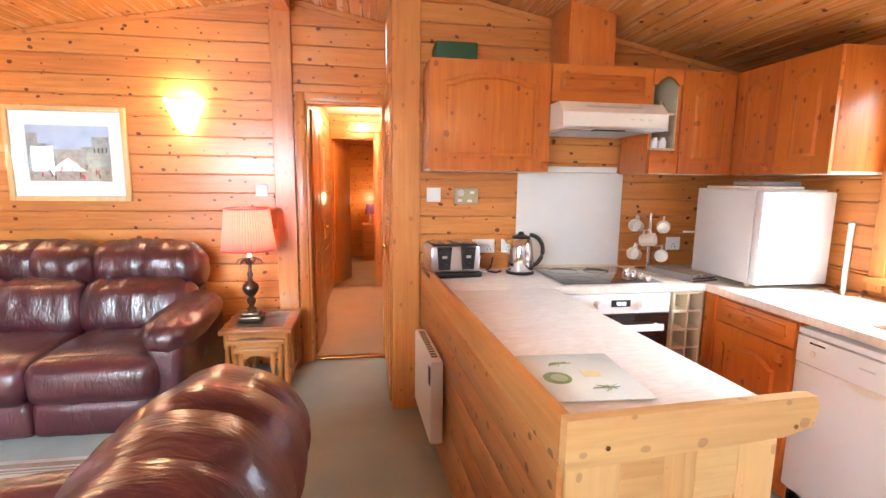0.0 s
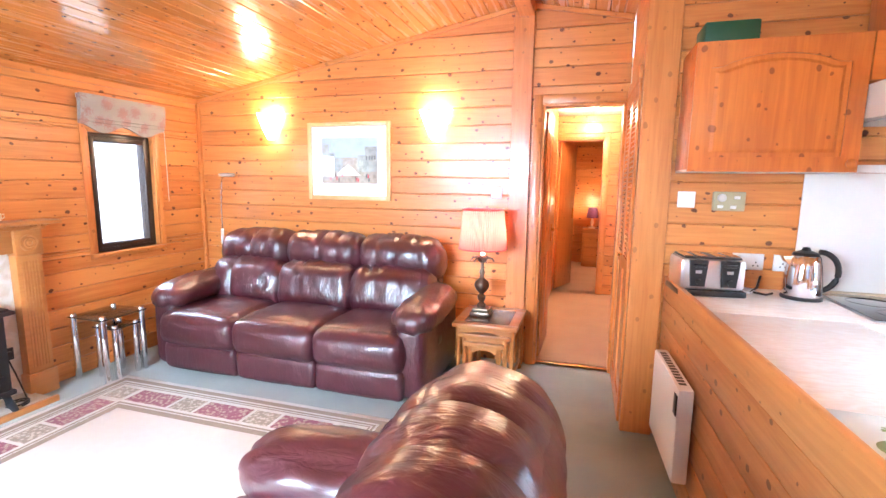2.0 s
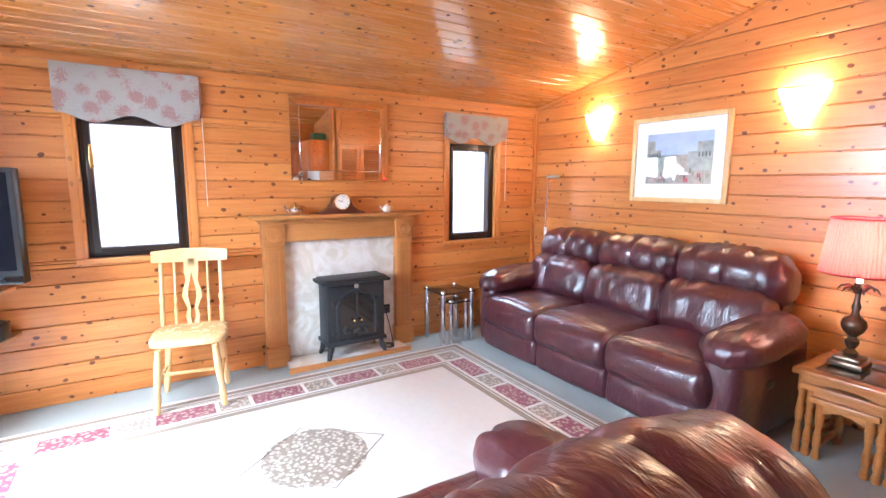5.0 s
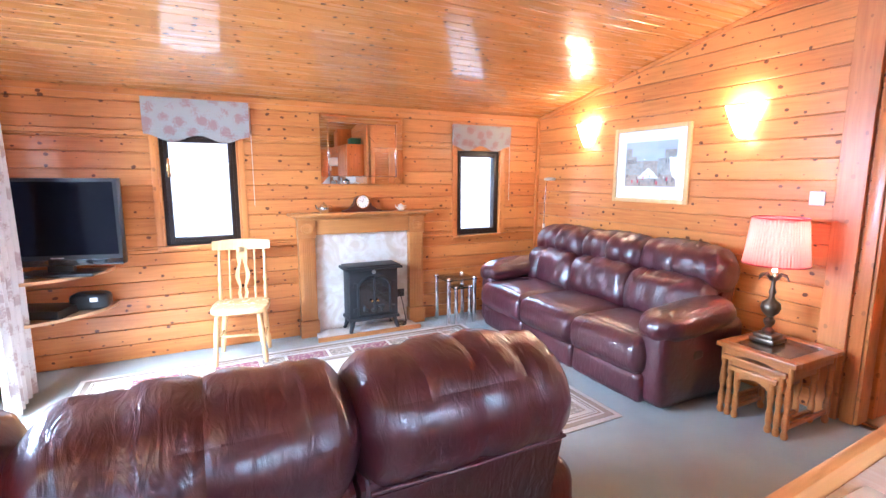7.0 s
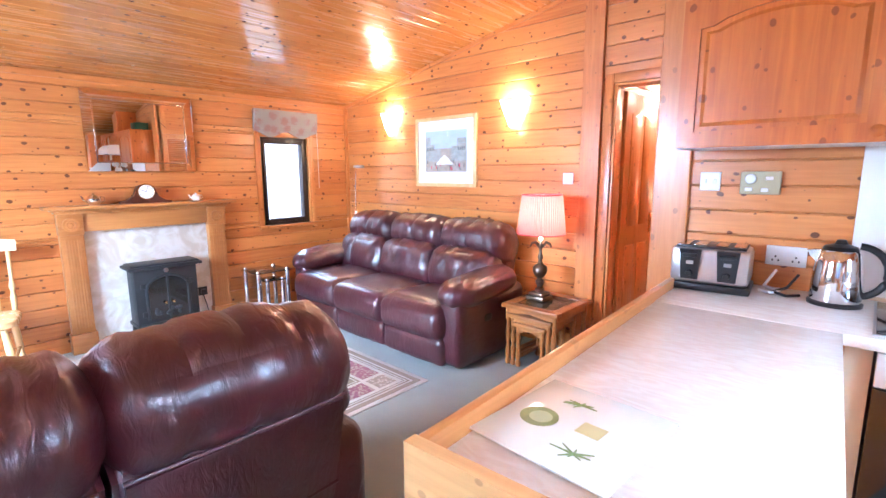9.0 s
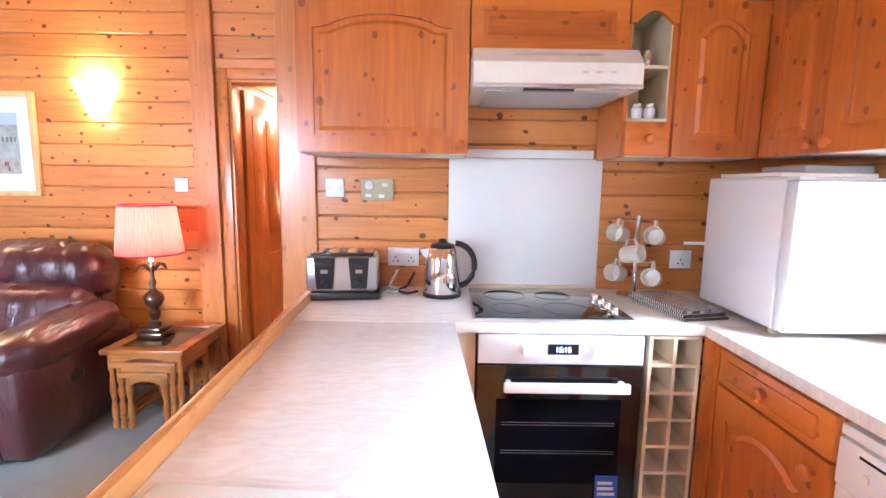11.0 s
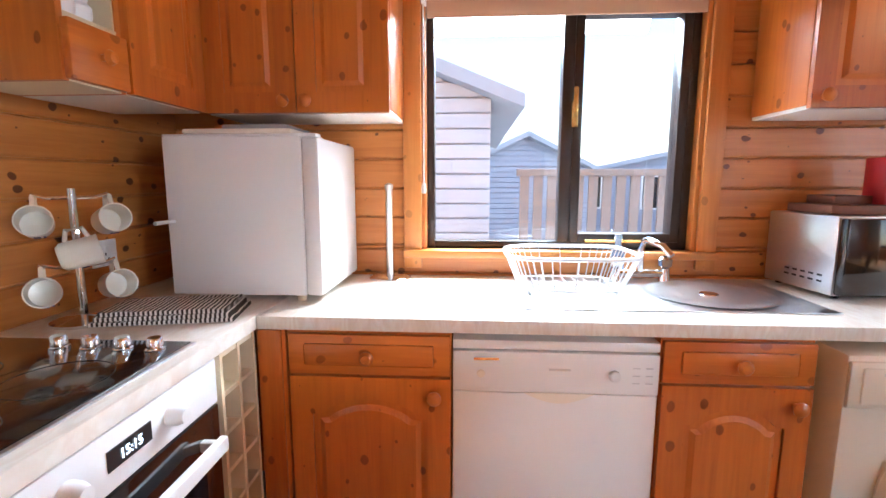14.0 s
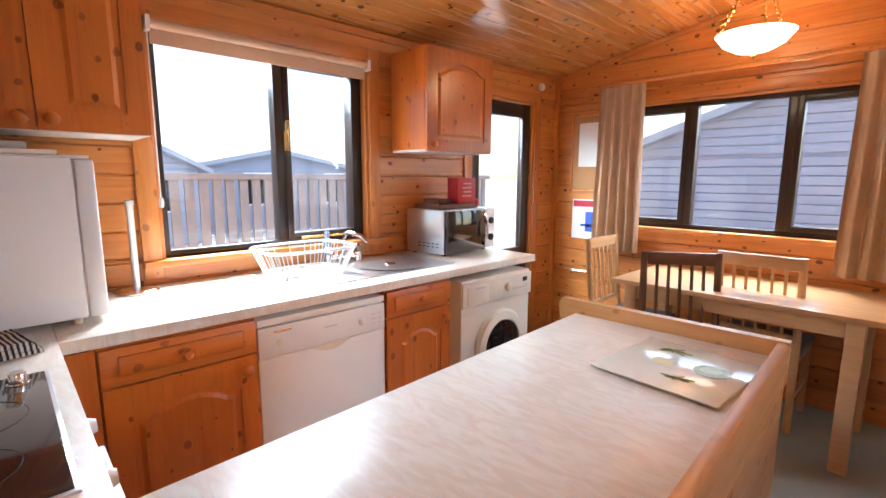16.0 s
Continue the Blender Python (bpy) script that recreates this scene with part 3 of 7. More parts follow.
def window(name, along, place, inward, hole, lights, label):
    """Dark frame set back in the opening; lights: (u0, u1, sash?) in order."""
    u0, u1, z0, z1 = hole
    t = tagged(new(name), label, "window", kind="structure")
    p = place - inward * 0.07

    def bar(nm, ua, ub, za, zb, d=0.03, m=FRAME, parent=t):
        y0, y1 = p - d, p + d
        return part(nm, boxes((ua, ub, y0, y1, za, zb) if along == "X" else (y0, y1, ua, ub, za, zb), bevel=0.003 if d > 0.01 else 0.0), m, parent)
    f = 0.03
    u0, u1, z0, z1 = u0 + 0.014, u1 - 0.014, z0, z1 - 0.014
    bar("window_frame", u0, u0 + f, z0, z1)
    bar("window_frame", u1 - f, u1, z0, z1)
    bar("window_frame", u0 + f, u1 - f, z0, z0 + f)
    bar("window_frame", u0 + f, u1 - f, z1 - f, z1)
    for ua, ub, sash in lights:
        s = 0.034 if sash else 0.0
        if sash:
            bar("sash", ua, ua + s, z0 + f, z1 - f, 0.04)
            bar("sash", ub - s, ub, z0 + f, z1 - f, 0.04)
            bar("sash", ua + s, ub - s, z0 + f, z0 + f + s, 0.04)
            bar("sash", ua + s, ub - s, z1 - f - s, z1 - f, 0.04)
        pane = bar("pane", ua + s, ub - s, z0 + f + s, z1 - f - s, 0.003, GLASS)
        pane.visible_shadow = False
    for (a, b, _), (c, d, _) in zip(lights, lights[1:]):
        bar("mullion", b, c, z0 + f, z1 - f, 0.034)
    return t


def latch(t, m):
    part("catch", boxes((-0.012, 0.012, -0.03, 0.0, -0.05, 0.05), (-0.009, 0.009, -0.04, -0.028, -0.02, 0.1), bevel=0.003), BRASS, t, "brass window catch", m=m)


casing("trim_window_west_a", "Y", XL, 1, WIN_A, w=0.05, proud=0.008, sill=True)
casing("trim_window_west_b", "Y", XL, 1, WIN_B, w=0.05, proud=0.008, sill=True)
casing("trim_window_kitchen", "Y", XR, -1, WIN_K, w=0.075, proud=0.02, sill=True)
casing("trim_window_dining", "X", YS, 1, WIN_D, w=0.07, proud=0.02, sill=True)
casing("trim_door_hall", "X", YN, -1, DOOR_H, w=0.07, proud=0.016, floor=True)
casing("trim_door_garden", "Y", XR, -1, DOOR_G, w=0.075, proud=0.016, floor=True)
casing("trim_door_patio", "X", YS, 1, PATIO, w=0.075, proud=0.016, floor=True)
casing("trim_door_bedroom", "X", YH, -1, END, w=0.07, proud=0.016, floor=True)
wa = window("window_1", "Y", XL, 1, WIN_A, [(0.404, 0.916, True)], "dark brown framed west window with a tilting sash")
latch(wa, pose(XL - 0.03, 0.435, 1.55, 0, 0, 90))
window("window_2", "Y", XL, 1, WIN_B, [(3.134, 3.616, True)], "narrow dark brown framed window beside the sofa")
wk = window("window_3", "Y", XR, -1, WIN_K, [(1.269, 1.70, True), (1.745, 2.241, False)], "dark brown two-light kitchen window over the sink")
latch(wk, pose(XR + 0.03, 1.70, 1.55, 0, 0, -90))
part("stay", boxes((XR + 0.01, XR + 0.03, 1.36, 1.64, 1.05, 1.062), bevel=0.003), BRASS, wk, "brass window stay")
window("window_4", "X", YS, 1, WIN_D, [(0.80, 1.33, True), (1.38, 1.88, False), (1.93, 2.37, True)], "dark brown three-light dining window")
window("door_patio", "X", YS, 1, PATIO, [(-2.25, -1.34, True), (-1.31, -0.40, True)], "dark framed glazed patio doors")


def garden_door():
    t = tagged(new("door_garden"), "dark brown half-glazed outside door, closed", "door", kind="structure")
    y0, y1 = -0.34, 0.34
    xa, xb = XR + 0.02, XR + 0.07
    part("stile", boxes((xa, xb, y0, y0 + 0.09, 0.01, 1.93), bevel=0.004), FRAME, t)
    part("stile", boxes((xa, xb, y1 - 0.09, y1, 0.01, 1.93), bevel=0.004), FRAME, t)
    part("rail", boxes((xa, xb, y0 + 0.09, y1 - 0.09, 1.83, 1.93), bevel=0.004), FRAME, t)
    part("rail", boxes((xa, xb, y0 + 0.09, y1 - 0.09, 0.72, 0.82), bevel=0.004), FRAME, t)
    part("lower_panel", boxes((xa + 0.01, xb - 0.01, y0 + 0.09, y1 - 0.09, 0.01, 0.72), bevel=0.004), FRAME, t)
    p = part("pane", boxes((xa + 0.02, xa + 0.026, y0 + 0.09, y1 - 0.09, 0.82, 1.83)), GLASS, t)
    p.visible_shadow = False
    part("door_handle", boxes((xa - 0.012, xa, 0.27, 0.3, 0.95, 1.12), (xa - 0.05, xa - 0.03, 0.17, 0.3, 1.04, 1.06), (xa - 0.04, xa, 0.275, 0.295, 1.04, 1.06), bevel=0.003), BRASS, t)


garden_door()


def louvre_doors():
    """Bifold cupboard doors facing the hall side of the living room."""
    y0, y1, top = YK + 0.06, YN - 0.03, 2.03
    setting("cupboard_wall", boxes((XC + 0.004, XC + 0.06, y0, y1, top + 0.06, 2.62)), TRIM_Y, "pine boards above the louvred cupboard", "wall")
    setting("cupboard_back", boxes((XC + 0.16, XC + 0.2, YK + 0.14, YN + 0.13, 0, 2.5)), BOARD, "plain back of the cupboard", "wall")
    t = tagged(new("door_cupboard"), "pine bifold cupboard doors with louvred upper panels, closed", "door", kind="structure")
    mid = (y0 + y1) / 2
    for a, b in ((y0, mid - 0.002), (mid + 0.002, y1)):
        leaf = part("leaf", boxes((XC - 0.014, XC + 0.016, a, a + 0.06, 0.02, top), (XC - 0.014, XC + 0.016, b - 0.06, b, 0.02, top), (XC - 0.014, XC + 0.016, a + 0.06, b - 0.06, top - 0.07, top), (XC - 0.014, XC + 0.016, a + 0.06, b - 0.06, 0.02, 0.14), (XC - 0.014, XC + 0.016, a + 0.06, b - 0.06, 0.92, 1.0), (XC - 0.004, XC + 0.01, a + 0.06, b - 0.06, 0.14, 0.92)), TRIM_Z, t)
        bm = bmesh.new()
        bm_data = None
        z = 1.01
        while z < top - 0.085:
            if bm_data is None:
                prism(bm, [(-0.012, 0.0), (0.012, 0.022), (0.012, 0.028), (-0.012, 0.006)], 0, b - a - 0.124)
                bm_data = finish("slat", bm, TRIM_Y, False)
            s = new("slat", bm_data)
            s.parent = leaf
            s.matrix_basis = pose(XC + 0.001, a + 0.062, z)
            z += 0.03
    part("knob", lathe([(0.006, 0), (0.007, 0.012), (0.016, 0.018), (0.015, 0.028), (0.006, 0.032)], 12), BRASS, t, m=pose(XC - 0.014, mid - 0.03, 1.0, 0, -90, 0))
    setting("trim_cupboard_head", boxes((XC - 0.02, XC + 0.06, y0, y1, top + 0.004, top + 0.07), bevel=0.004), TRIM_Y, "pine head rail over the cupboard", "trim")


louvre_doors()


def outside():
    setting("ground", boxes((-300, 300, -300, 300, -0.75, -0.7)), GROUND, "pale gravel and grass ground around the lodges", "ground")

    def lodge(m, w, d, h, roof, siding, label, wins=(), pitch=0.16):
        t = thing("lodge", label, "building", m)
        part("wall", boxes((-w / 2, w / 2, 0, d, -0.7, h)), siding, t)
        bm = bmesh.new()
        prism(bm, [(-w / 2 + 0.01, h), (w / 2 - 0.01, h), (0, h + roof - 0.1)], 0.02, d)
        part("gable", bm, siding, t)
        bm = bmesh.new()
        for s in (-1, 1):
            prism(bm, [(0, h + roof), (s * (w / 2 + 0.35), h - 0.14), (s * (w / 2 + 0.35), h - 0.28), (0, h + roof - 0.16)], -0.35, d + 0.35)
        part("roof", bm, ROOFING, t)
        n = int((h + 0.6) / pitch)
        bm0 = bmesh.new()
        prism(bm0, [(0, 0), (w, 0), (w, pitch - 0.02), (0, pitch - 0.02)], -0.035, 0.0)
        me = finish("cladding_board", bm0, siding, False)
        for k in range(n + 1):
            s = new("cladding_board", me)
            s.parent = t
            s.matrix_basis = pose(-w / 2, 0, -0.65 + k * pitch, 9, 0, 0)
        k, z = 0, h + 0.05
        while z < h + roof - 0.3:
            half = (w / 2) * (1 - (z + pitch - h) / roof)
            if half > 0.2:
                part("cladding_board", boxes((-half, half, -0.03, 0.0, z, z + pitch - 0.012)), siding, t, smooth=False)
            z += pitch
        for x, z0, ww, hh in wins:
            wn = part("window", boxes((x - ww / 2, x + ww / 2, -0.07, -0.03, z0, z0 + hh)), WHITE, t)
            part("pane", boxes((x - ww / 2 + 0.06, x + ww / 2 - 0.06, -0.08, -0.07, z0 + 0.06, z0 + hh - 0.06)), BLACKGLASS, wn)
        return t
    lodge(pose(-6.4, 2.0, 0, 0, 0, 90), 13, 5, 2.6, 1.2, SIDING, "white clad neighbouring lodge close to the west windows", pitch=0.2)
    lodge(pose(6.6, 4.1, 0, 0, 0, -90), 4.4, 6, 2.35, 0.9, SIDING_BLUE, "pale clad neighbouring lodge beside the decking", pitch=0.17)
    lodge(pose(16, 0.5, 0, 0, 0, -78), 4.6, 9, 1.7, 1.1, SIDING_GREY, "grey clad lodge with a low gable beyond the deck", [(1.2, 0.3, 0.9, 1.1)])
    lodge(pose(18, -5.0, 0, 0, 0, -100), 9, 7, 1.5, 0.9, SIDING_GREY, "grey clad lodge in the distance", [(-2.9, 0.3, 0.8, 1.2), (-0.6, 0.3, 1.2, 1.2), (2.2, 0.3, 0.8, 1.2)])
    lodge(pose(9.0, -4.2, 0, 0, 0, -115), 2.0, 3, 1.5, 0.6, SIDING_GREY, "small grey clad shed by the path")
    lodge(pose(2.3, -7.2, 0, 0, 0, 185), 7.5, 9, 1.75, 1.35, SIDING_GREY, "grey clad lodge with a shallow gable behind the dining window")
    setting("deck", boxes((XR + 0.13, 6.0, -2.6, 4.0, -0.2, -0.12)), DECK, "weathered timber decking outside the kitchen", "deck")
    t = thing("deck_fence", "weathered timber picket balustrade along the deck", "fence", pose(5.4, -2.6, -0.12))
    part("rail", boxes((-0.04, 0.04, 0, 4.3, 1.46, 1.52), bevel=0.005), FENCEWOOD, t)
    part("rail", boxes((-0.03, 0.03, 0, 4.3, 0.12, 0.19), bevel=0.005), FENCEWOOD, t)
    me = finish("picket", boxes((-0.015, 0.015, -0.04, 0.04, 0.08, 1.46)), FENCEWOOD, False)
    for k in range(35):
        s = new("picket", me)
        s.parent = t
        s.matrix_basis = pose(0.0 if k % 10 else 0.02, 0.08 + k * 0.122, 0)


outside()


# ---- living room ----
def cushion(sx, sy, sz, r, at=(0, 0, 0), seed=0, puffy=0.02, crease=0.006, seams=(), tilt=0.0, droop=0.0, n=18):
    """Stuffed leather pad: a block with rounded edges r (x, y, z), swollen faces, gathered creases and sewn furrows."""
    bm = bmesh.new()
    half = Vector((sx / 2, sy / 2, sz / 2))
    rad = Vector(r)
    core = half - rad
    rot = Matrix.Rotation(radians(tilt), 3, "X")
    grid = {}

    def vert(i, j, k):
        if (i, j, k) in grid:
            return grid[i, j, k]
        f = Vector((2 * i / n - 1, 2 * j / n - 1, 2 * k / n - 1))
        p = Vector([math.sin(f[c] * math.pi / 2) * half[c] for c in range(3)])
        c0 = Vector([max(-core[c], min(core[c], p[c])) for c in range(3)])
        d = Vector([(p[c] - c0[c]) / rad[c] for c in range(3)])
        if d.length > 1e-6:
            d.normalize()
        v = c0 + Vector([d[c] * rad[c] for c in range(3)])
        out = Vector((d.x / rad.x, d.y / rad.y, d.z / rad.z))
        out = out.normalized() if out.length > 1e-6 else Vector((0, 0, 1))
        g = [1 - (v[c] / half[c]) ** 2 for c in range(3)]
        swell = puffy * max(g[0] * g[2], g[0] * g[1], g[1] * g[2])
        q = Vector((v.x * 17 + seed * 3.7, v.y * 5 + seed, v.z * 5))
        fold = 1 - 2.6 * abs(noise.noise(q)) + 0.5 * noise.noise(q * 2.1)
        v = v + out * (swell + crease * fold)
        for sm in seams:
            v -= out * 0.014 * math.exp(-((v.x - sm) / 0.016) ** 2)
        v.z -= abs(droop) * max(0.0, v.x * math.copysign(1, droop) / half.x) ** 2 if droop else 0.0
        grid[i, j, k] = bm.verts.new(rot @ v + Vector(at))
        return grid[i, j, k]
    for a in range(n):
        for b in range(n):
            for e in (0, n):
                bm.faces.new((vert(e, a, b), vert(e, a + 1, b), vert(e, a + 1, b + 1), vert(e, a, b + 1)))
                bm.faces.new((vert(a, e, b), vert(a + 1, e, b), vert(a + 1, e, b + 1), vert(a, e, b + 1)))
                bm.faces.new((vert(a, b, e), vert(a + 1, b, e), vert(a + 1, b + 1, e), vert(a, b + 1, e)))
    return bm


def sofa(m, label, seed):
    """Three-seat recliner; its front faces local -y, its back is at y = 0.95."""
    t = thing("recliner_sofa", label, "sofa", m, "leather sofas")
    w = 2.10
    part("base", boxes((-w / 2 + 0.06, w / 2 - 0.06, 0.12, 0.84, 0.03, 0.30), bevel=0.03), LEATHER, t)
    for k in (-1, 0, 1):
        x = k * 0.645
        bm = bmesh.new()
        prism(bm, [(0.60, 0.16), (0.83, 0.16), (0.945, 0.74), (0.80, 0.82)], x - 0.316, x + 0.316)
        bmesh.ops.transform(bm, matrix=Matrix(((0, 1, 0, 0), (1, 0, 0, 0), (0, 0, 1, 0), (0, 0, 0, 1))), verts=bm.verts)
        bmesh.ops.bevel(bm, geom=bm.edges[:], offset=0.022, segments=3, affect="EDGES")
        p = part("back_panel", bm, LEATHER, t)
        for z, y in ((0.40, 0.879), (0.735, 0.946)):
            part("piping", tube([(x - 0.30, y, z), (x, y + 0.003, z - 0.004), (x + 0.30, y, z)], 0.006, 8), LEATHER, p)
    part("skirt", boxes((-w / 2 + 0.1, w / 2 - 0.1, 0.62, 0.88, 0.03, 0.18), bevel=0.02), LEATHER, t)
    for k in (-1, 0, 1):
        x, s = k * 0.645, seed + k * 3
        part("seat", cushion(0.645, 0.66, 0.25, (0.06, 0.12, 0.10), (x, 0.31, 0.355), s, 0.025, 0.003), LEATHER, t)
        part("front_roll", cushion(0.642, 0.22, 0.25, (0.05, 0.10, 0.10), (x, 0.06, 0.345), s + 1, 0.012, 0.004), LEATHER, t)
        part("footrest", cushion(0.638, 0.13, 0.21, (0.03, 0.05, 0.05), (x, 0.06, 0.135), s + 2, 0.008, 0.003), LEATHER, t)
        part("backrest", cushion(0.645, 0.24, 0.37, (0.08, 0.11, 0.12), (x, 0.62, 0.60), s + 4, 0.03, 0.010, (-0.11, 0.13), tilt=-14, n=26), LEATHER, t)
        part("headrest", cushion(0.665, 0.34, 0.31, (0.08, 0.15, 0.14), (x + k * 0.012, 0.80, 0.86), s + 5, 0.022, 0.007, (-0.16, 0.0, 0.16), tilt=-12, droop=0.03 * k, n=34), LEATHER, t)
    for k in (-1, 1):
        x = k * (w / 2 - 0.055)
        a = part("arm", cushion(0.20, 0.82, 0.52, (0.05, 0.07, 0.07), (x, 0.45, 0.29), seed + 8 + k, 0.01, 0.002), LEATHER, t)
        part("arm_pad", cushion(0.27, 0.74, 0.19, (0.12, 0.13, 0.09), (x, 0.39, 0.575), seed + 11 + k, 0.02, 0.009, tilt=4, n=24), LEATHER, a)
    part("recline_lever", cushion(0.02, 0.10, 0.06, (0.008, 0.03, 0.025), (w / 2 + 0.05, 0.36, 0.36), 0, 0.0, 0.0, n=8), BLACK, t, "black recliner lever in the side of the arm")
    for k in (-1, 1):
        for y in (0.2, 0.78):
            part("foot", lathe([(0.03, 0), (0.035, 0.04)], 12, (k * 0.85, y, 0)), BLACK, t)
    return t


sofa(pose(-1.65, 3.13, 0), "burgundy leather three-seat recliner sofa against the pine wall", 1)
sofa(pose(-0.63, 0.67, 0, 0, 0, -90), "burgundy leather recliner sofa with its back to the kitchen", 20)


def rug():
    x0, x1, y0, y1 = -2.80, -0.66, -0.22, 2.97
    t = thing("rug", "cream patterned rug with crimson floral border panels", "rug")
    part("field", boxes((x0, x1, y0, y1, 0.001, 0.008), bevel=0.002), RUGFIELD, t, "cream woven field")
    z = 0.008

    def ring(nm, i, o, m, dz):
        part(nm, boxes((x0 + i, x1 - i, y0 + i, y0 + o, z, z + dz), (x0 + i, x1 - i, y1 - o, y1 - i, z, z + dz), (x0 + i, x0 + o, y0 + o, y1 - o, z, z + dz), (x1 - o, x1 - i, y0 + o, y1 - o, z, z + dz)), m, t)
    ring("border_band", 0.035, 0.075, RUGTAUPE, 0.0008)
    ring("border_band", 0.09, 0.105, RUGTAUPE, 0.0008)
    ring("border_band", 0.115, 0.125, RUGTAUPE, 0.0008)
    ring("border_band", 0.33, 0.345, RUGTAUPE, 0.0008)
    ring("border_band", 0.355, 0.40, RUGTAUPE, 0.0008)
    c = 0.23

    def run(p, q, horizontal):
        """Long crimson panels with small brown squares between."""
        n = 3 if horizontal else 5
        sq = 0.20
        red = ((q - p) - (n - 1) * sq) / n
        u = p
        for k in range(2 * n - 1):
            ln = red if k % 2 == 0 else sq
            for fixed in ((y0 + c, y1 - c) if horizontal else (x0 + c, x1 - c)):
                a, b = u + 0.012, u + ln - 0.012
                r = (a, b, fixed - 0.075, fixed + 0.075, z, z + 0.001) if horizontal else (fixed - 0.075, fixed + 0.075, a, b, z, z + 0.001)
                part("border_panel", boxes(r), RUGRED if k % 2 == 0 else RUGBROWN, t)
            u += ln
    run(x0 + 0.33, x1 - 0.33, True)
    run(y0 + 0.33, y1 - 0.33, False)
    for a in (x0 + c, x1 - c):
        for b in (y0 + c, y1 - c):
            part("corner_panel", boxes((a - 0.075, a + 0.075, b - 0.075, b + 0.075, z, z + 0.001)), RUGBROWN, t)
    cx, cy = (x0 + x1) / 2, (y0 + y1) / 2
    part("medallion", lathe([(0.27, 0), (0.27, 0.001)], 40, (cx, cy, z)), RUGBROWN, t, "round floral medallion")
    bm = tube([(cx + 0.31 * math.cos(a * math.pi / 2), cy + 0.31 * math.sin(a * math.pi / 2) * 1.25, z) for a in range(4)], 0.004, 4, closed=True)
    part("medallion_frame", bm, RUGTAUPE, t)


rug()


def fireplace():
    t = thing("fireplace_surround", "warm wooden mantelpiece with fluted pilasters and cream marble back", "fireplace")
    W, y0, y1 = XL, 1.42, 2.66
    part("marble_back", boxes((W + 0.001, W + 0.02, y0 + 0.13, y1 - 0.13, 0.03, 0.98)), MARBLE, t, "cream veined marble panel")
    for a, b in ((y0, y0 + 0.15), (y1 - 0.15, y1)):
        p = part("pilaster", boxes((W + 0.001, W + 0.085, a, b, 0.16, 0.95), bevel=0.003), MANTEL, t)
        for k in range(6):
            y = a + 0.03 + k * 0.018
            part("flute", boxes((W + 0.085, W + 0.090, y, y + 0.009, 0.2, 0.91), bevel=0.002), MANTEL, p)
        part("plinth", boxes((W + 0.001, W + 0.10, a - 0.012, b + 0.012, 0.0, 0.16), bevel=0.004), MANTEL, t)
        blk = part("corner_block", boxes((W + 0.001, W + 0.10, a - 0.005, b + 0.005, 0.95, 1.115), bevel=0.004), MANTEL, t)
        c = (a + b) / 2
        part("rosette", lathe([(0.055, 0), (0.055, 0.008), (0.046, 0.008), (0.042, 0.003), (0.034, 0.003), (0.03, 0.010), (0.018, 0.005), (0.01, 0.012)], 24), MANTEL, blk, m=pose(W + 0.10, c, 1.03, 0, 90, 0))
    part("frieze", boxes((W + 0.001, W + 0.08, y0 + 0.155, y1 - 0.155, 0.97, 1.115), bevel=0.004), MANTEL, t)
    part("moulding", boxes((W + 0.001, W + 0.115, y0 - 0.02, y1 + 0.02, 1.115, 1.135), (W + 0.001, W + 0.135, y0 - 0.04, y1 + 0.04, 1.135, 1.15), bevel=0.004), MANTEL, t)
    me = finish("dentil", boxes((0, 0.01, 0, 0.016, 0, 0.014)), MANTEL, False)
    for k in range(40):
        o = new("dentil", me)
        o.parent = t
        o.matrix_basis = pose(W + 0.135, y0 - 0.03 + k * 0.033, 1.136)
    part("mantel_shelf", boxes((W + 0.001, W + 0.18, y0 - 0.085, y1 + 0.085, 1.15, 1.175), bevel=0.006), MANTEL, t)
    part("hearth", boxes((W + 0.001, W + 0.26, y0 + 0.13, y1 - 0.14, 0.0, 0.035), bevel=0.003), MARBLE, t, "pale marble hearth slab")
    part("hearth_edge", boxes((W + 0.26, W + 0.285, y0 + 0.105, y1 - 0.115, 0.0, 0.04), bevel=0.003), MANTEL, t)


fireplace()


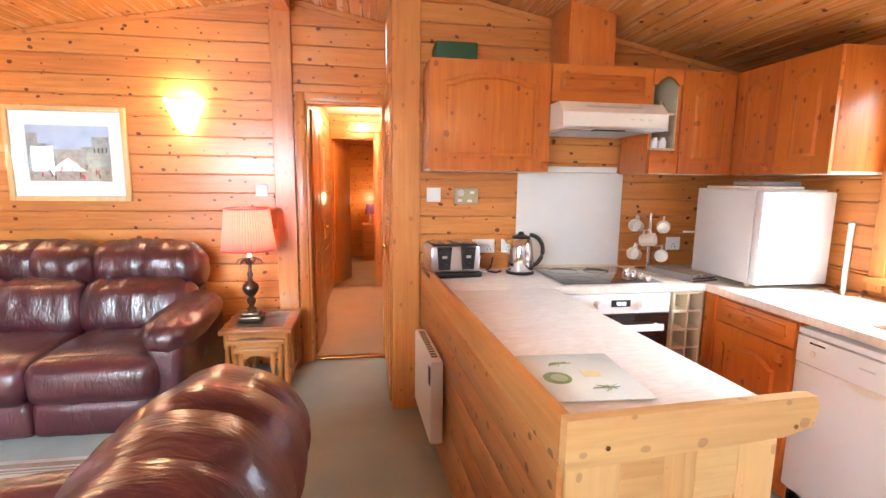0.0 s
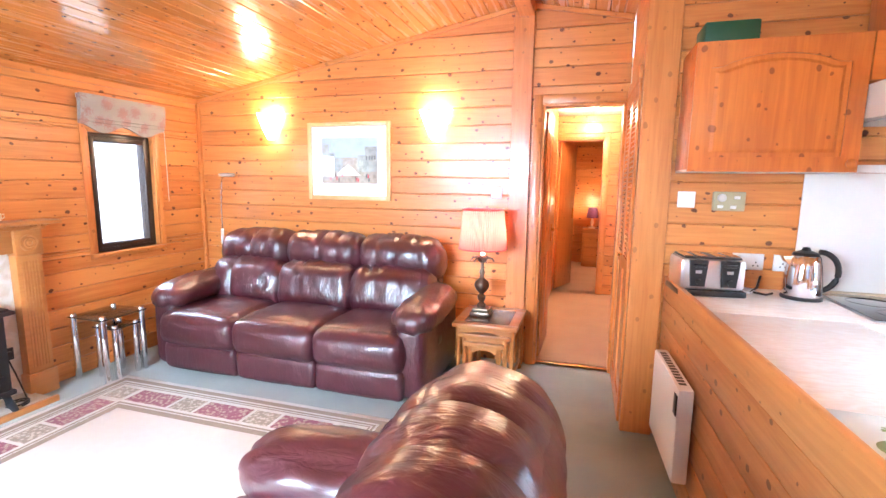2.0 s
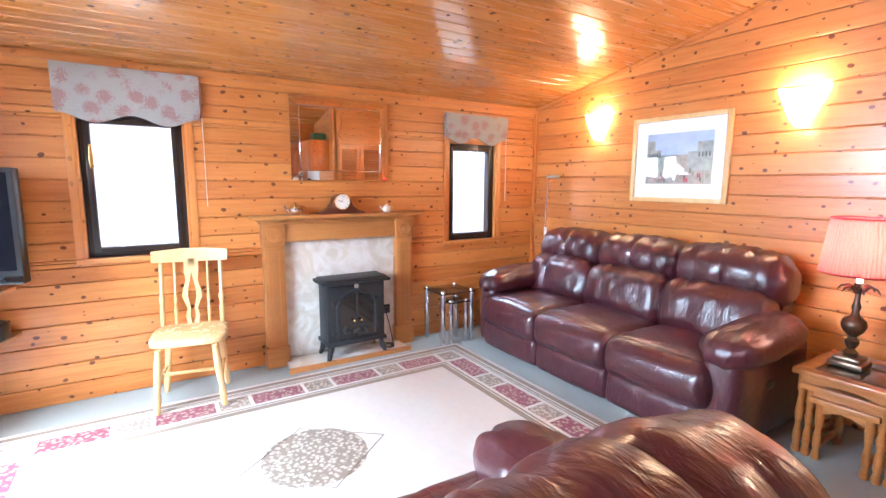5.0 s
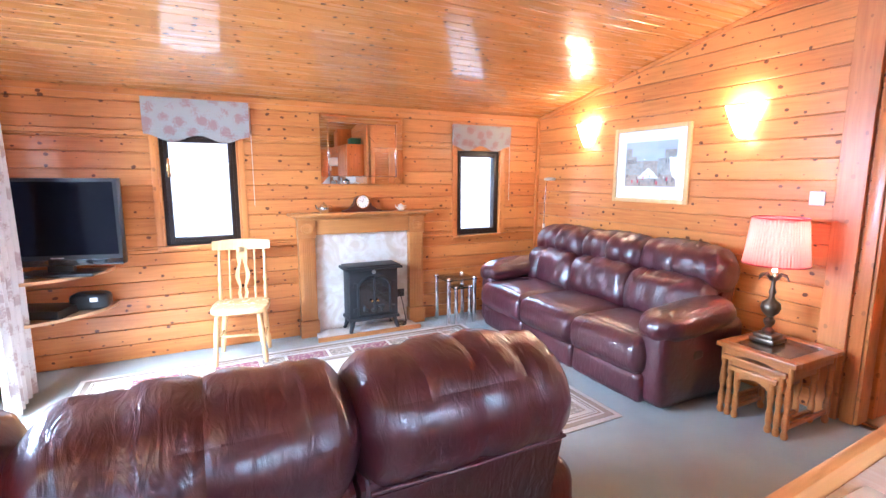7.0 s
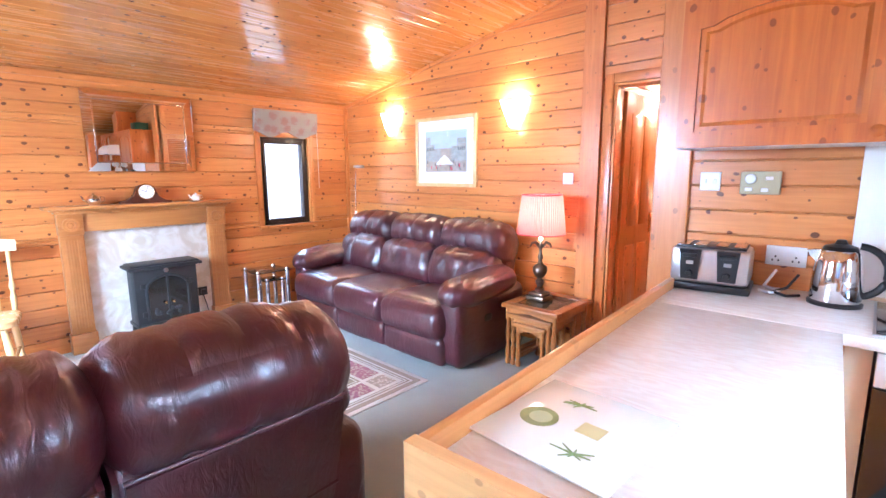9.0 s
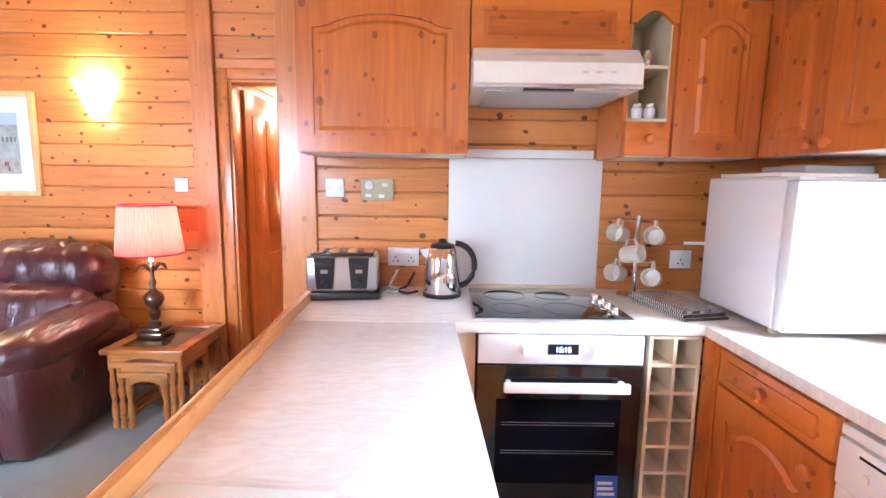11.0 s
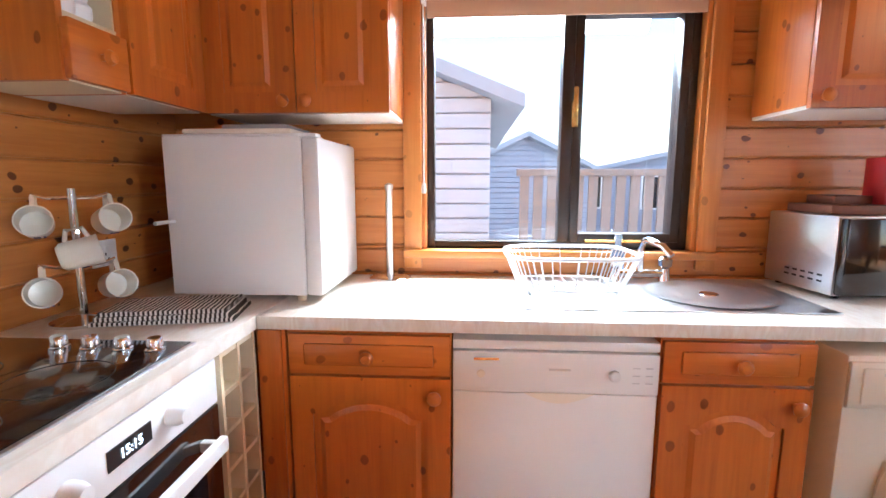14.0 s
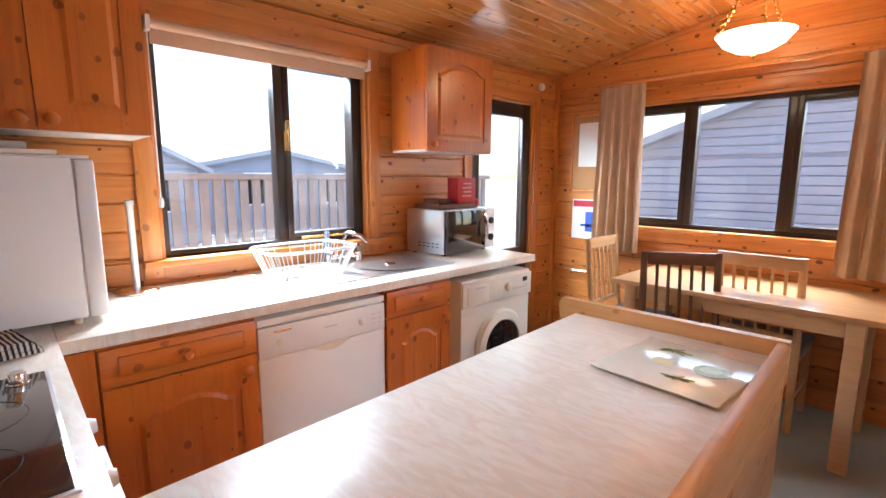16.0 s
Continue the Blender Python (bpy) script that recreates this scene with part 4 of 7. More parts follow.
def stove():
    t = thing("electric_stove", "black cast-iron style electric stove with arched glass doors", "stove", pose(XL + 0.15, 2.07, 0.037))
    part("body", boxes((-0.10, 0.11, -0.24, 0.24, 0.13, 0.60), bevel=0.008), IRON, t)
    part("top", boxes((-0.12, 0.15, -0.28, 0.28, 0.60, 0.625), (-0.10, 0.13, -0.26, 0.26, 0.625, 0.64), bevel=0.006), IRON, t)
    part("base", boxes((-0.12, 0.13, -0.25, 0.25, 0.11, 0.14), bevel=0.005), IRON, t)
    for y in (-0.21, 0.21):
        for x in (-0.08, 0.09):
            part("leg", tube([(x, y, 0.12), (x * 1.1, y * 1.05, 0.06), (x * 1.3, y * 1.14, 0.0)], 0.03, 10, r_end=0.016), IRON, t)
    pts = [(-0.16, 0.17)] + [(0.16 * math.cos(math.pi * (1 - k / 14)), 0.42 + 0.12 * math.sin(math.pi * k / 14)) for k in range(15)] + [(0.16, 0.17)]
    frame = tube([(0.118, y, z) for y, z in pts], 0.014, 8)
    d = part("door", frame, IRON, t, "arched door frame")
    part("bar", boxes((0.112, 0.128, -0.008, 0.008, 0.17, 0.54), bevel=0.002), IRON, d)
    bm = bmesh.new()
    prism(bm, pts, 0.0, 0.004)
    bmesh.ops.transform(bm, matrix=Matrix(((0, 1, 0, 0.112), (1, 0, 0, 0), (0, 0, 1, 0), (0, 0, 0, 1))), verts=bm.verts)
    part("glass", bm, BLACKGLASS, d, "dark glass panes")
    coals = bmesh.new()
    r = random.Random(4)
    for k in range(16):
        bmesh.ops.create_icosphere(coals, subdivisions=1, radius=r.uniform(0.014, 0.024), matrix=pose(0.117, r.uniform(-0.12, 0.12), r.uniform(0.2, 0.25)))
    part("coals", coals, IRON, d)
    for y in (-0.03, 0.03):
        part("knob", lathe([(0.005, 0), (0.012, 0.012), (0.004, 0.022)], 10), BRASS, t, m=pose(0.13, y, 0.30, 0, 90, 0))
    for y in (-0.185, 0.185):
        for z in (0.22, 0.46):
            part("hinge", boxes((0.108, 0.126, y - 0.018, y + 0.018, z - 0.02, z + 0.02), bevel=0.004), IRON, t)
    part("badge", lathe([(0.02, 0), (0.018, 0.004)], 14), STEEL, t, m=pose(0.11, 0, 0.575, 0, 90, 0))
    pts = [(-3.12, 2.42, 0.33), (-3.08, 2.44, 0.2), (-3.0, 2.44, 0.05)] + [(-2.95 + 0.04 * math.cos(a), 2.36 + 0.06 * math.sin(a), 0.042 + 0.002 * a) for a in [k * 0.5 for k in range(20)]]
    solid("power_cord", tube(pts, 0.005, 6), BLACK, "black power cord coiled on the hearth", "cable")
    solid("wall_socket", boxes((XL + 0.02, XL + 0.03, 2.39, 2.47, 0.28, 0.36), (XL + 0.03, XL + 0.06, 2.41, 2.45, 0.3, 0.34), bevel=0.004), BLACK, "black plug in the socket by the stove", "socket")


stove()


def mantel_things():
    z, x = 1.176, XL + 0.09
    t = thing("mantel_clock", "mahogany mantel clock with white round dial", "clock", pose(x, 2.02, z))
    pts = [(-0.19, 0), (0.19, 0), (0.19, 0.016), (0.14, 0.024), (0.09, 0.06), (0.075, 0.10)] + [(0.075 * math.cos(a), 0.10 + 0.055 * math.sin(a)) for a in [math.pi * k / 12 for k in range(1, 12)]] + [(-0.075, 0.10), (-0.09, 0.06), (-0.14, 0.024), (-0.19, 0.016)]
    bm = bmesh.new()
    prism(bm, pts, -0.03, 0.03)
    rot = pose(0, 0, 0, 0, 0, 90)
    part("case", bm, MAHOG, t, m=rot)
    part("dial", lathe([(0.062, 0), (0.062, 0.006)], 30), PAPER, t, "white dial", m=pose(0.03, 0, 0.095, 0, 90, 0))
    part("bezel", tube([(0.036, 0.062 * math.cos(a), 0.095 + 0.062 * math.sin(a)) for a in [2 * math.pi * k / 28 for k in range(28)]], 0.004, 6, closed=True), BRASS, t)
    for k in range(12):
        a = math.pi * k / 6
        part("hour_mark", boxes((0.036, 0.0372, -0.002, 0.002, 0.044, 0.054)), BLACK, t, m=pose(0, 0, 0.095, math.degrees(a), 0, 0))
    part("hand", boxes((0.0375, 0.0385, -0.002, 0.002, 0.0, 0.036)), BLACK, t, m=pose(0, 0, 0.095, 70, 0, 0))
    part("hand", boxes((0.0388, 0.0395, -0.0014, 0.0014, 0.0, 0.05)), BLACK, t, m=pose(0, 0, 0.095, -15, 0, 0))
    for y, s, lab in ((1.66, 1.0, "small silver teapot ornament on the mantel"), (2.42, 0.75, "small china cottage teapot on the mantel")):
        p = thing("teapot_ornament", lab, "ornament", pose(x, y, z))
        part("pot", lathe([(0.03 * s, 0), (0.045 * s, 0.02 * s), (0.048 * s, 0.05 * s), (0.03 * s, 0.075 * s), (0.012 * s, 0.08 * s), (0.008 * s, 0.095 * s)], 18), CHROME if s == 1 else CREAM, p)
        part("spout", tube([(0, -0.04 * s, 0.025 * s), (0, -0.065 * s, 0.045 * s), (0, -0.08 * s, 0.075 * s)], 0.011 * s, 8, r_end=0.006 * s), CHROME if s == 1 else CREAM, p)
        part("handle", tube([(0, 0.04 * s, 0.065 * s), (0, 0.07 * s, 0.06 * s), (0, 0.072 * s, 0.035 * s), (0, 0.045 * s, 0.02 * s)], 0.005 * s, 8), CHROME if s == 1 else CREAM, p)


mantel_things()


def wall_mirror():
    y0, y1, z0, z1 = 1.66, 2.47, 1.44, 2.075
    t = thing("wall_mirror", "large wall mirror with angled mirror-glass border", "mirror")
    x = XL + 0.004
    part("backing", boxes((x, x + 0.012, y0 + 0.01, y1 - 0.01, z0 + 0.01, z1 - 0.01)), BLACK, t)
    part("glass", boxes((x + 0.0125, x + 0.018, y0 + 0.075, y1 - 0.075, z0 + 0.075, z1 - 0.075)), MIRROR, t, smooth=False)
    i = 0.07
    for q in (((y0, z0), (y1, z0), (y1 - i, z0 + i), (y0 + i, z0 + i)), ((y0, z1), (y1, z1), (y1 - i, z1 - i), (y0 + i, z1 - i)), ((y0, z0), (y0, z1), (y0 + i, z1 - i), (y0 + i, z0 + i)), ((y1, z0), (y1, z1), (y1 - i, z1 - i), (y1 - i, z0 + i))):
        bm = bmesh.new()
        a = [bm.verts.new((x + (0.0195 if k > 1 else 0.017), y, z)) for k, (y, z) in enumerate(q)]
        b = [bm.verts.new((x + 0.0125, y, z)) for y, z in q]
        bm.faces.new(a)
        bm.faces.new(b[::-1])
        for k in range(4):
            bm.faces.new((a[k], b[k], b[(k + 1) % 4], a[(k + 1) % 4]))
        part("border_strip", bm, MIRROR, t, smooth=False)
    # Chrome bars added to imitate the bright reflections along the mirror's bevel
    for a, b, c, d in ((y0 + 0.066, y0 + 0.076, z0 + 0.066, z1 - 0.066), (y1 - 0.076, y1 - 0.066, z0 + 0.066, z1 - 0.066), (y0 + 0.076, y1 - 0.076, z0 + 0.066, z0 + 0.074), (y0 + 0.076, y1 - 0.076, z1 - 0.074, z1 - 0.066)):
        part("bevel_glint_bar", boxes((x + 0.0185, x + 0.024, a, b, c, d), bevel=0.0025), CHROME, t, "thin chrome bar standing in for the bevel's bright reflection")


wall_mirror()


def roman_blind(y0, y1, z0, z1, label):
    t = thing("roman_blind", label, "blind", pose(XL + 0.002, 0, 0))
    n = 36

    def sheet(nm, xo, za, zb, wavy):
        bm = bmesh.new()
        rows = []
        for j in range(5):
            row = []
            for i in range(n + 1):
                f = i / n
                y = y0 + (y1 - y0) * f
                lo = za + (0.028 * math.cos(f * 4 * math.pi) if wavy else 0.0)
                z = zb + (lo - zb) * j / 4
                row.append((xo + 0.006 * math.sin(j * 1.3) + 0.004 * math.sin(f * 9), y, z))
            rows.append(row)
        front = [[bm.verts.new(p) for p in r] for r in rows]
        back = [[bm.verts.new((p[0] - 0.012, p[1], p[2])) for p in r] for r in rows]
        for j in range(4):
            for i in range(n):
                bm.faces.new((front[j][i], front[j][i + 1], front[j + 1][i + 1], front[j + 1][i]))
                bm.faces.new((back[j][i], back[j + 1][i], back[j + 1][i + 1], back[j][i + 1]))
        for i in range(n):
            bm.faces.new((front[4][i], front[4][i + 1], back[4][i + 1], back[4][i]))
            bm.faces.new((front[0][i], back[0][i], back[0][i + 1], front[0][i + 1]))
        for i in (0, n):
            for j in range(4):
                bm.faces.new((front[j][i], front[j + 1][i], back[j + 1][i], back[j][i]))
        part(nm, bm, BLINDCLOTH, t)
    part("headrail", boxes((0.001, 0.03, y0 + 0.01, y1 - 0.01, z1 - 0.03, z1 - 0.002)), BOARD, t)
    sheet("hem", 0.03, z0 + 0.03, z1 - 0.01, True)
    sheet("fold", 0.055, z0 + 0.10, z1, False)
    sheet("fold", 0.043, z0 + 0.075, z1 - 0.005, False)
    part("cord", tube([(0.02, y1 + 0.01, z1 - 0.02), (0.02, y1 + 0.012, 1.25)], 0.0025, 5), PAPER, t)


roman_blind(0.28, 1.06, 1.78, 2.12, "faded floral roman blind drawn up over the window")
roman_blind(3.03, 3.74, 1.78, 2.05, "pale roman blind drawn up over the narrow window")


def picture():
    x0, x1, z0, z1 = -1.965, -1.19, 1.285, 1.94
    t = thing("framed_picture", "framed watercolour of a market square, pale wood frame", "picture", pose(0, YN, 0))
    f = 0.035
    for r in ((x0, x0 + f, z0, z1), (x1 - f, x1, z0, z1), (x0 + f, x1 - f, z0, z0 + f), (x0 + f, x1 - f, z1 - f, z1)):
        part("frame", boxes((r[0], r[1], -0.03, -0.001, r[2], r[3]), bevel=0.004), BEECH, t)
    part("mount", boxes((x0 + f, x1 - f, -0.012, -0.002, z0 + f, z1 - f)), PAPER, t, "white mount")
    a, b, c, d = x0 + 0.13, x1 - 0.12, z0 + 0.14, z1 - 0.13
    part("sky", boxes((a, b, -0.0135, -0.012, c + 0.22, d)), mat("picture_sky", (0.42, 0.46, 0.58), 0.7, vary=0.25, scale=14), t)
    part("street", boxes((a, b, -0.0135, -0.012, c, c + 0.22)), mat("picture_street", (0.38, 0.30, 0.24), 0.7, vary=0.6, scale=40), t)
    build = mat("picture_houses", (0.34, 0.32, 0.28), 0.7, vary=0.6, scale=30)
    for u0, u1, top in ((0, 0.07, 0.33), (0.07, 0.12, 0.26), (0.12, 0.2, 0.22), (0.34, 0.41, 0.24), (0.41, 0.52, 0.31)):
        part("painted_house", boxes((a + u0, a + u1, -0.0145, -0.0136, c + 0.1, c + top)), build, t)
    ink = mat("picture_ink", (0.10, 0.09, 0.08), 0.7, vary=0.3)
    for k in range(9):
        u = 0.02 + (k % 5) * 0.022 if k < 5 else 0.42 + (k - 5) * 0.026
        part("painted_window", boxes((a + u, a + u + 0.01, -0.0153, -0.0146, c + 0.2, c + 0.235)), ink, t)
    bm = bmesh.new()
    prism(bm, [(a + 0.14, c + 0.07), (a + 0.36, c + 0.07), (a + 0.31, c + 0.12), (a + 0.25, c + 0.16), (a + 0.19, c + 0.12)], -0.0156, -0.0147)
    part("painted_awning", bm, PAPER, t)
    r = random.Random(3)
    for k in range(22):
        u, v = r.uniform(0.01, 0.5), r.uniform(0.01, 0.09)
        part("painted_stroke", boxes((a + u, a + u + 0.012, -0.0156, -0.0147, c + v, c + v + 0.03)), (ink, REDINK, RUGTAUPE)[k % 3], t)
    p = part("glazing", boxes((x0 + f, x1 - f, -0.022, -0.020, z0 + f, z1 - f)), GLASS, t)
    p.visible_shadow = False


picture()


def sconce(x, z):
    t = thing("wall_light", "frosted glass fan-shaped uplighter glowing on the pine wall", "wall lamp", pose(x, YN, z), "sconces")
    part("bracket", boxes((-0.04, 0.04, -0.02, -0.001, -0.06, 0.02), bevel=0.006), BRASS, t)
    bm = bmesh.new()
    n, rows = 16, []
    for j in range(7):
        f = j / 6
        rad = 0.03 + 0.105 * f ** 0.8
        rows.append([(rad * math.cos(math.pi * i / n) , -0.012 - 0.6 * rad * math.sin(math.pi * i / n), -0.10 + 0.20 * f + 0.03 * f * abs(math.cos(math.pi * i / n))) for i in range(n + 1)])
    outer = [[bm.verts.new(p) for p in r] for r in rows]
    inner = [[bm.verts.new((p[0] * 0.95, p[1] * 0.95, p[2] + 0.004)) for p in r] for r in rows]
    for j in range(6):
        for i in range(n):
            bm.faces.new((outer[j][i], outer[j][i + 1], outer[j + 1][i + 1], outer[j + 1][i]))
            bm.faces.new((inner[j][i], inner[j + 1][i], inner[j + 1][i + 1], inner[j][i + 1]))
    for i in range(n):
        bm.faces.new((outer[6][i], outer[6][i + 1], inner[6][i + 1], inner[6][i]))
        bm.faces.new((outer[0][i], inner[0][i], inner[0][i + 1], outer[0][i + 1]))
    part("shade", bm, mat("frosted_glow", (0.9, 0.85, 0.75), 0.5, emit=((1.0, 0.80, 0.50), 8.0)), t, "glowing frosted glass shade")
    lamp("wall_light_bulb", "POINT", pose(x, YN - 0.085, z + 0.16), 1.8, WARM, radius=0.05)
    lamp("wall_light_bulb", "POINT", pose(x, YN - 0.11, z - 0.12), 0.5, WARM, radius=0.04)


sconce(-2.34, 1.905)
sconce(-0.80, 1.885)


def table_lamp():
    x, y, z = -0.33, 3.84, 0.47
    t = thing("table_lamp", "lit table lamp with pleated red shade on a bronze stem", "lamp", pose(x, y, z))
    part("foot", boxes((-0.075, 0.075, -0.075, 0.075, 0.0, 0.03), (-0.06, 0.06, -0.06, 0.06, 0.03, 0.055), bevel=0.008), DARKMETAL, t)
    part("stem", lathe([(0.03, 0.055), (0.034, 0.075), (0.016, 0.095), (0.03, 0.12), (0.032, 0.14), (0.016, 0.16), (0.044, 0.19), (0.056, 0.22), (0.05, 0.25), (0.02, 0.275), (0.014, 0.30), (0.022, 0.32), (0.012, 0.35), (0.012, 0.44), (0.02, 0.45)], 20), DARKMETAL, t)
    for k in range(6):
        a = math.pi * k / 3
        part("leaf", tube([(0.012 * math.cos(a), 0.012 * math.sin(a), 0.40), (0.045 * math.cos(a), 0.045 * math.sin(a), 0.435), (0.075 * math.cos(a), 0.075 * math.sin(a), 0.425), (0.09 * math.cos(a), 0.09 * math.sin(a), 0.40)], 0.012, 6, r_end=0.003), DARKMETAL, t)
    n = 120
    bm = bmesh.new()
    rings = []
    for f in (0.0, 0.5, 1.0):
        r0 = 0.175 + (0.145 - 0.175) * f
        rings.append([bm.verts.new(((r0 + 0.004 * (k % 2)) * math.cos(2 * math.pi * k / n), (r0 + 0.004 * (k % 2)) * math.sin(2 * math.pi * k / n), 0.50 + 0.285 * f)) for k in range(n)])
    for a, b in zip(rings, rings[1:]):
        for k in range(n):
            bm.faces.new((a[k], a[(k + 1) % n], b[(k + 1) % n], b[k]))
    m = bpy.data.materials.new("red_silk_shade")
    m.use_nodes = True
    nt = m.node_tree
    nt.nodes.remove(nt.nodes["Principled BSDF"])
    d, tr, mx = nt.nodes.new("ShaderNodeBsdfDiffuse"), nt.nodes.new("ShaderNodeBsdfTranslucent"), nt.nodes.new("ShaderNodeMixShader")
    d.inputs[0].default_value, tr.inputs[0].default_value = (0.62, 0.09, 0.10, 1), (0.80, 0.26, 0.23, 1)
    mx.inputs[0].default_value = 0.4
    nt.links.new(d.outputs[0], mx.inputs[1])
    nt.links.new(tr.outputs[0], mx.inputs[2])
    nt.links.new(mx.outputs[0], nt.nodes["Material Output"].inputs[0])
    part("shade", bm, m, t, "pleated red silk shade, lit from inside")
    for rr, zz in ((0.177, 0.50), (0.147, 0.785)):
        part("shade_band", tube([(rr * math.cos(2 * math.pi * k / 40), rr * math.sin(2 * math.pi * k / 40), zz) for k in range(40)], 0.005, 6, closed=True), RED, t)
    part("bulb", lathe([(0.012, 0.45), (0.014, 0.52), (0.028, 0.58), (0.022, 0.63), (0.006, 0.645)], 14), mat("bulb_glow", (1, 0.9, 0.8), 0.4, emit=((1.0, 0.8, 0.5), 5.0)), t)
    lamp("table_lamp_light", "POINT", pose(x, y, z + 0.66), 2.3, (1.0, 0.78, 0.55), radius=0.04)


table_lamp()


def nest_of_tables():
    def one(m, w, d, h, label, glass):
        t = thing("nest_table", label, "table", m, "nest of tables")
        leg = [(0.016, 0), (0.022, 0.02), (0.013, 0.05), (0.019, 0.07), (0.019, 0.12), (0.012, 0.16), (0.021, 0.22), (0.012, h - 0.14), (0.02, h - 0.12), (0.02, h - 0.03)]
        for sx in (-1, 1):
            for sy in (-1, 1):
                part("leg", lathe(leg, 12, (sx * (w / 2 - 0.04), sy * (d / 2 - 0.04), 0)), OAK, t)
            part("stretcher", boxes((sx * (w / 2 - 0.04) - 0.01, sx * (w / 2 - 0.04) + 0.01, -d / 2 + 0.05, d / 2 - 0.05, 0.06, 0.085), bevel=0.003), OAK, t)
            part("apron", boxes((sx * (w / 2 - 0.035) - 0.009, sx * (w / 2 - 0.035) + 0.009, -d / 2 + 0.05, d / 2 - 0.05, h - 0.08, h - 0.028), bevel=0.003), OAK, t)
        bm = bmesh.new()
        n = 12
        lo = [(-w / 2 + 0.05 + (w - 0.1) * k / n, h - 0.085 + 0.03 * math.sin(math.pi * k / n)) for k in range(n + 1)]
        prism(bm, [(-w / 2 + 0.05, h - 0.028), *lo, (w / 2 - 0.05, h - 0.028)], -d / 2 + 0.025, -d / 2 + 0.042)
        part("apron", bm, OAK, t, "curved front apron")
        part("top_frame", boxes((-w / 2, w / 2, -d / 2, -d / 2 + 0.07, h - 0.03, h), (-w / 2, w / 2, d / 2 - 0.07, d / 2, h - 0.03, h), (-w / 2, -w / 2 + 0.07, -d / 2 + 0.07, d / 2 - 0.07, h - 0.03, h), (w / 2 - 0.07, w / 2, -d / 2 + 0.07, d / 2 - 0.07, h - 0.03, h), bevel=0.005), OAK, t)
        part("inset", boxes((-w / 2 + 0.071, w / 2 - 0.071, -d / 2 + 0.071, d / 2 - 0.071, h - 0.02, h - 0.006)), SMOKE if glass else OAK, t, "smoked glass inset" if glass else "")
    one(pose(-0.25, 3.82, 0), 0.46, 0.52, 0.47, "oak nest table with inset top under the lamp", True)
    one(pose(-0.25, 3.78, 0), 0.37, 0.44, 0.40, "smaller oak nest table tucked under another", False)
    one(pose(-0.25, 3.74, 0), 0.28, 0.36, 0.34, "smallest oak nest table with arched apron", False)


nest_of_tables()


def glass_tables():
    def one(m, w, d, h, label):
        t = thing("glass_side_table", label, "table", m, "glass side tables")
        for sx in (-1, 1):
            for sy in (-1, 1):
                part("leg", lathe([(0.02, 0), (0.022, 0.005), (0.022, h + 0.012), (0.018, h + 0.02)], 14, (sx * (w / 2 - 0.03), sy * (d / 2 - 0.03), 0)), CHROME, t)
        part("top", boxes((-w / 2 + 0.004, w / 2 - 0.004, -d / 2 + 0.004, d / 2 - 0.004, h - 0.01, h), bevel=0.002), SMOKE, t, "smoked glass top")
    one(pose(-2.95, 2.98, 0), 0.34, 0.36, 0.47, "smoked glass side table on chrome legs")
    one(pose(-2.90, 3.0, 0), 0.22, 0.22, 0.38, "small smoked glass table nested under a taller one")


glass_tables()


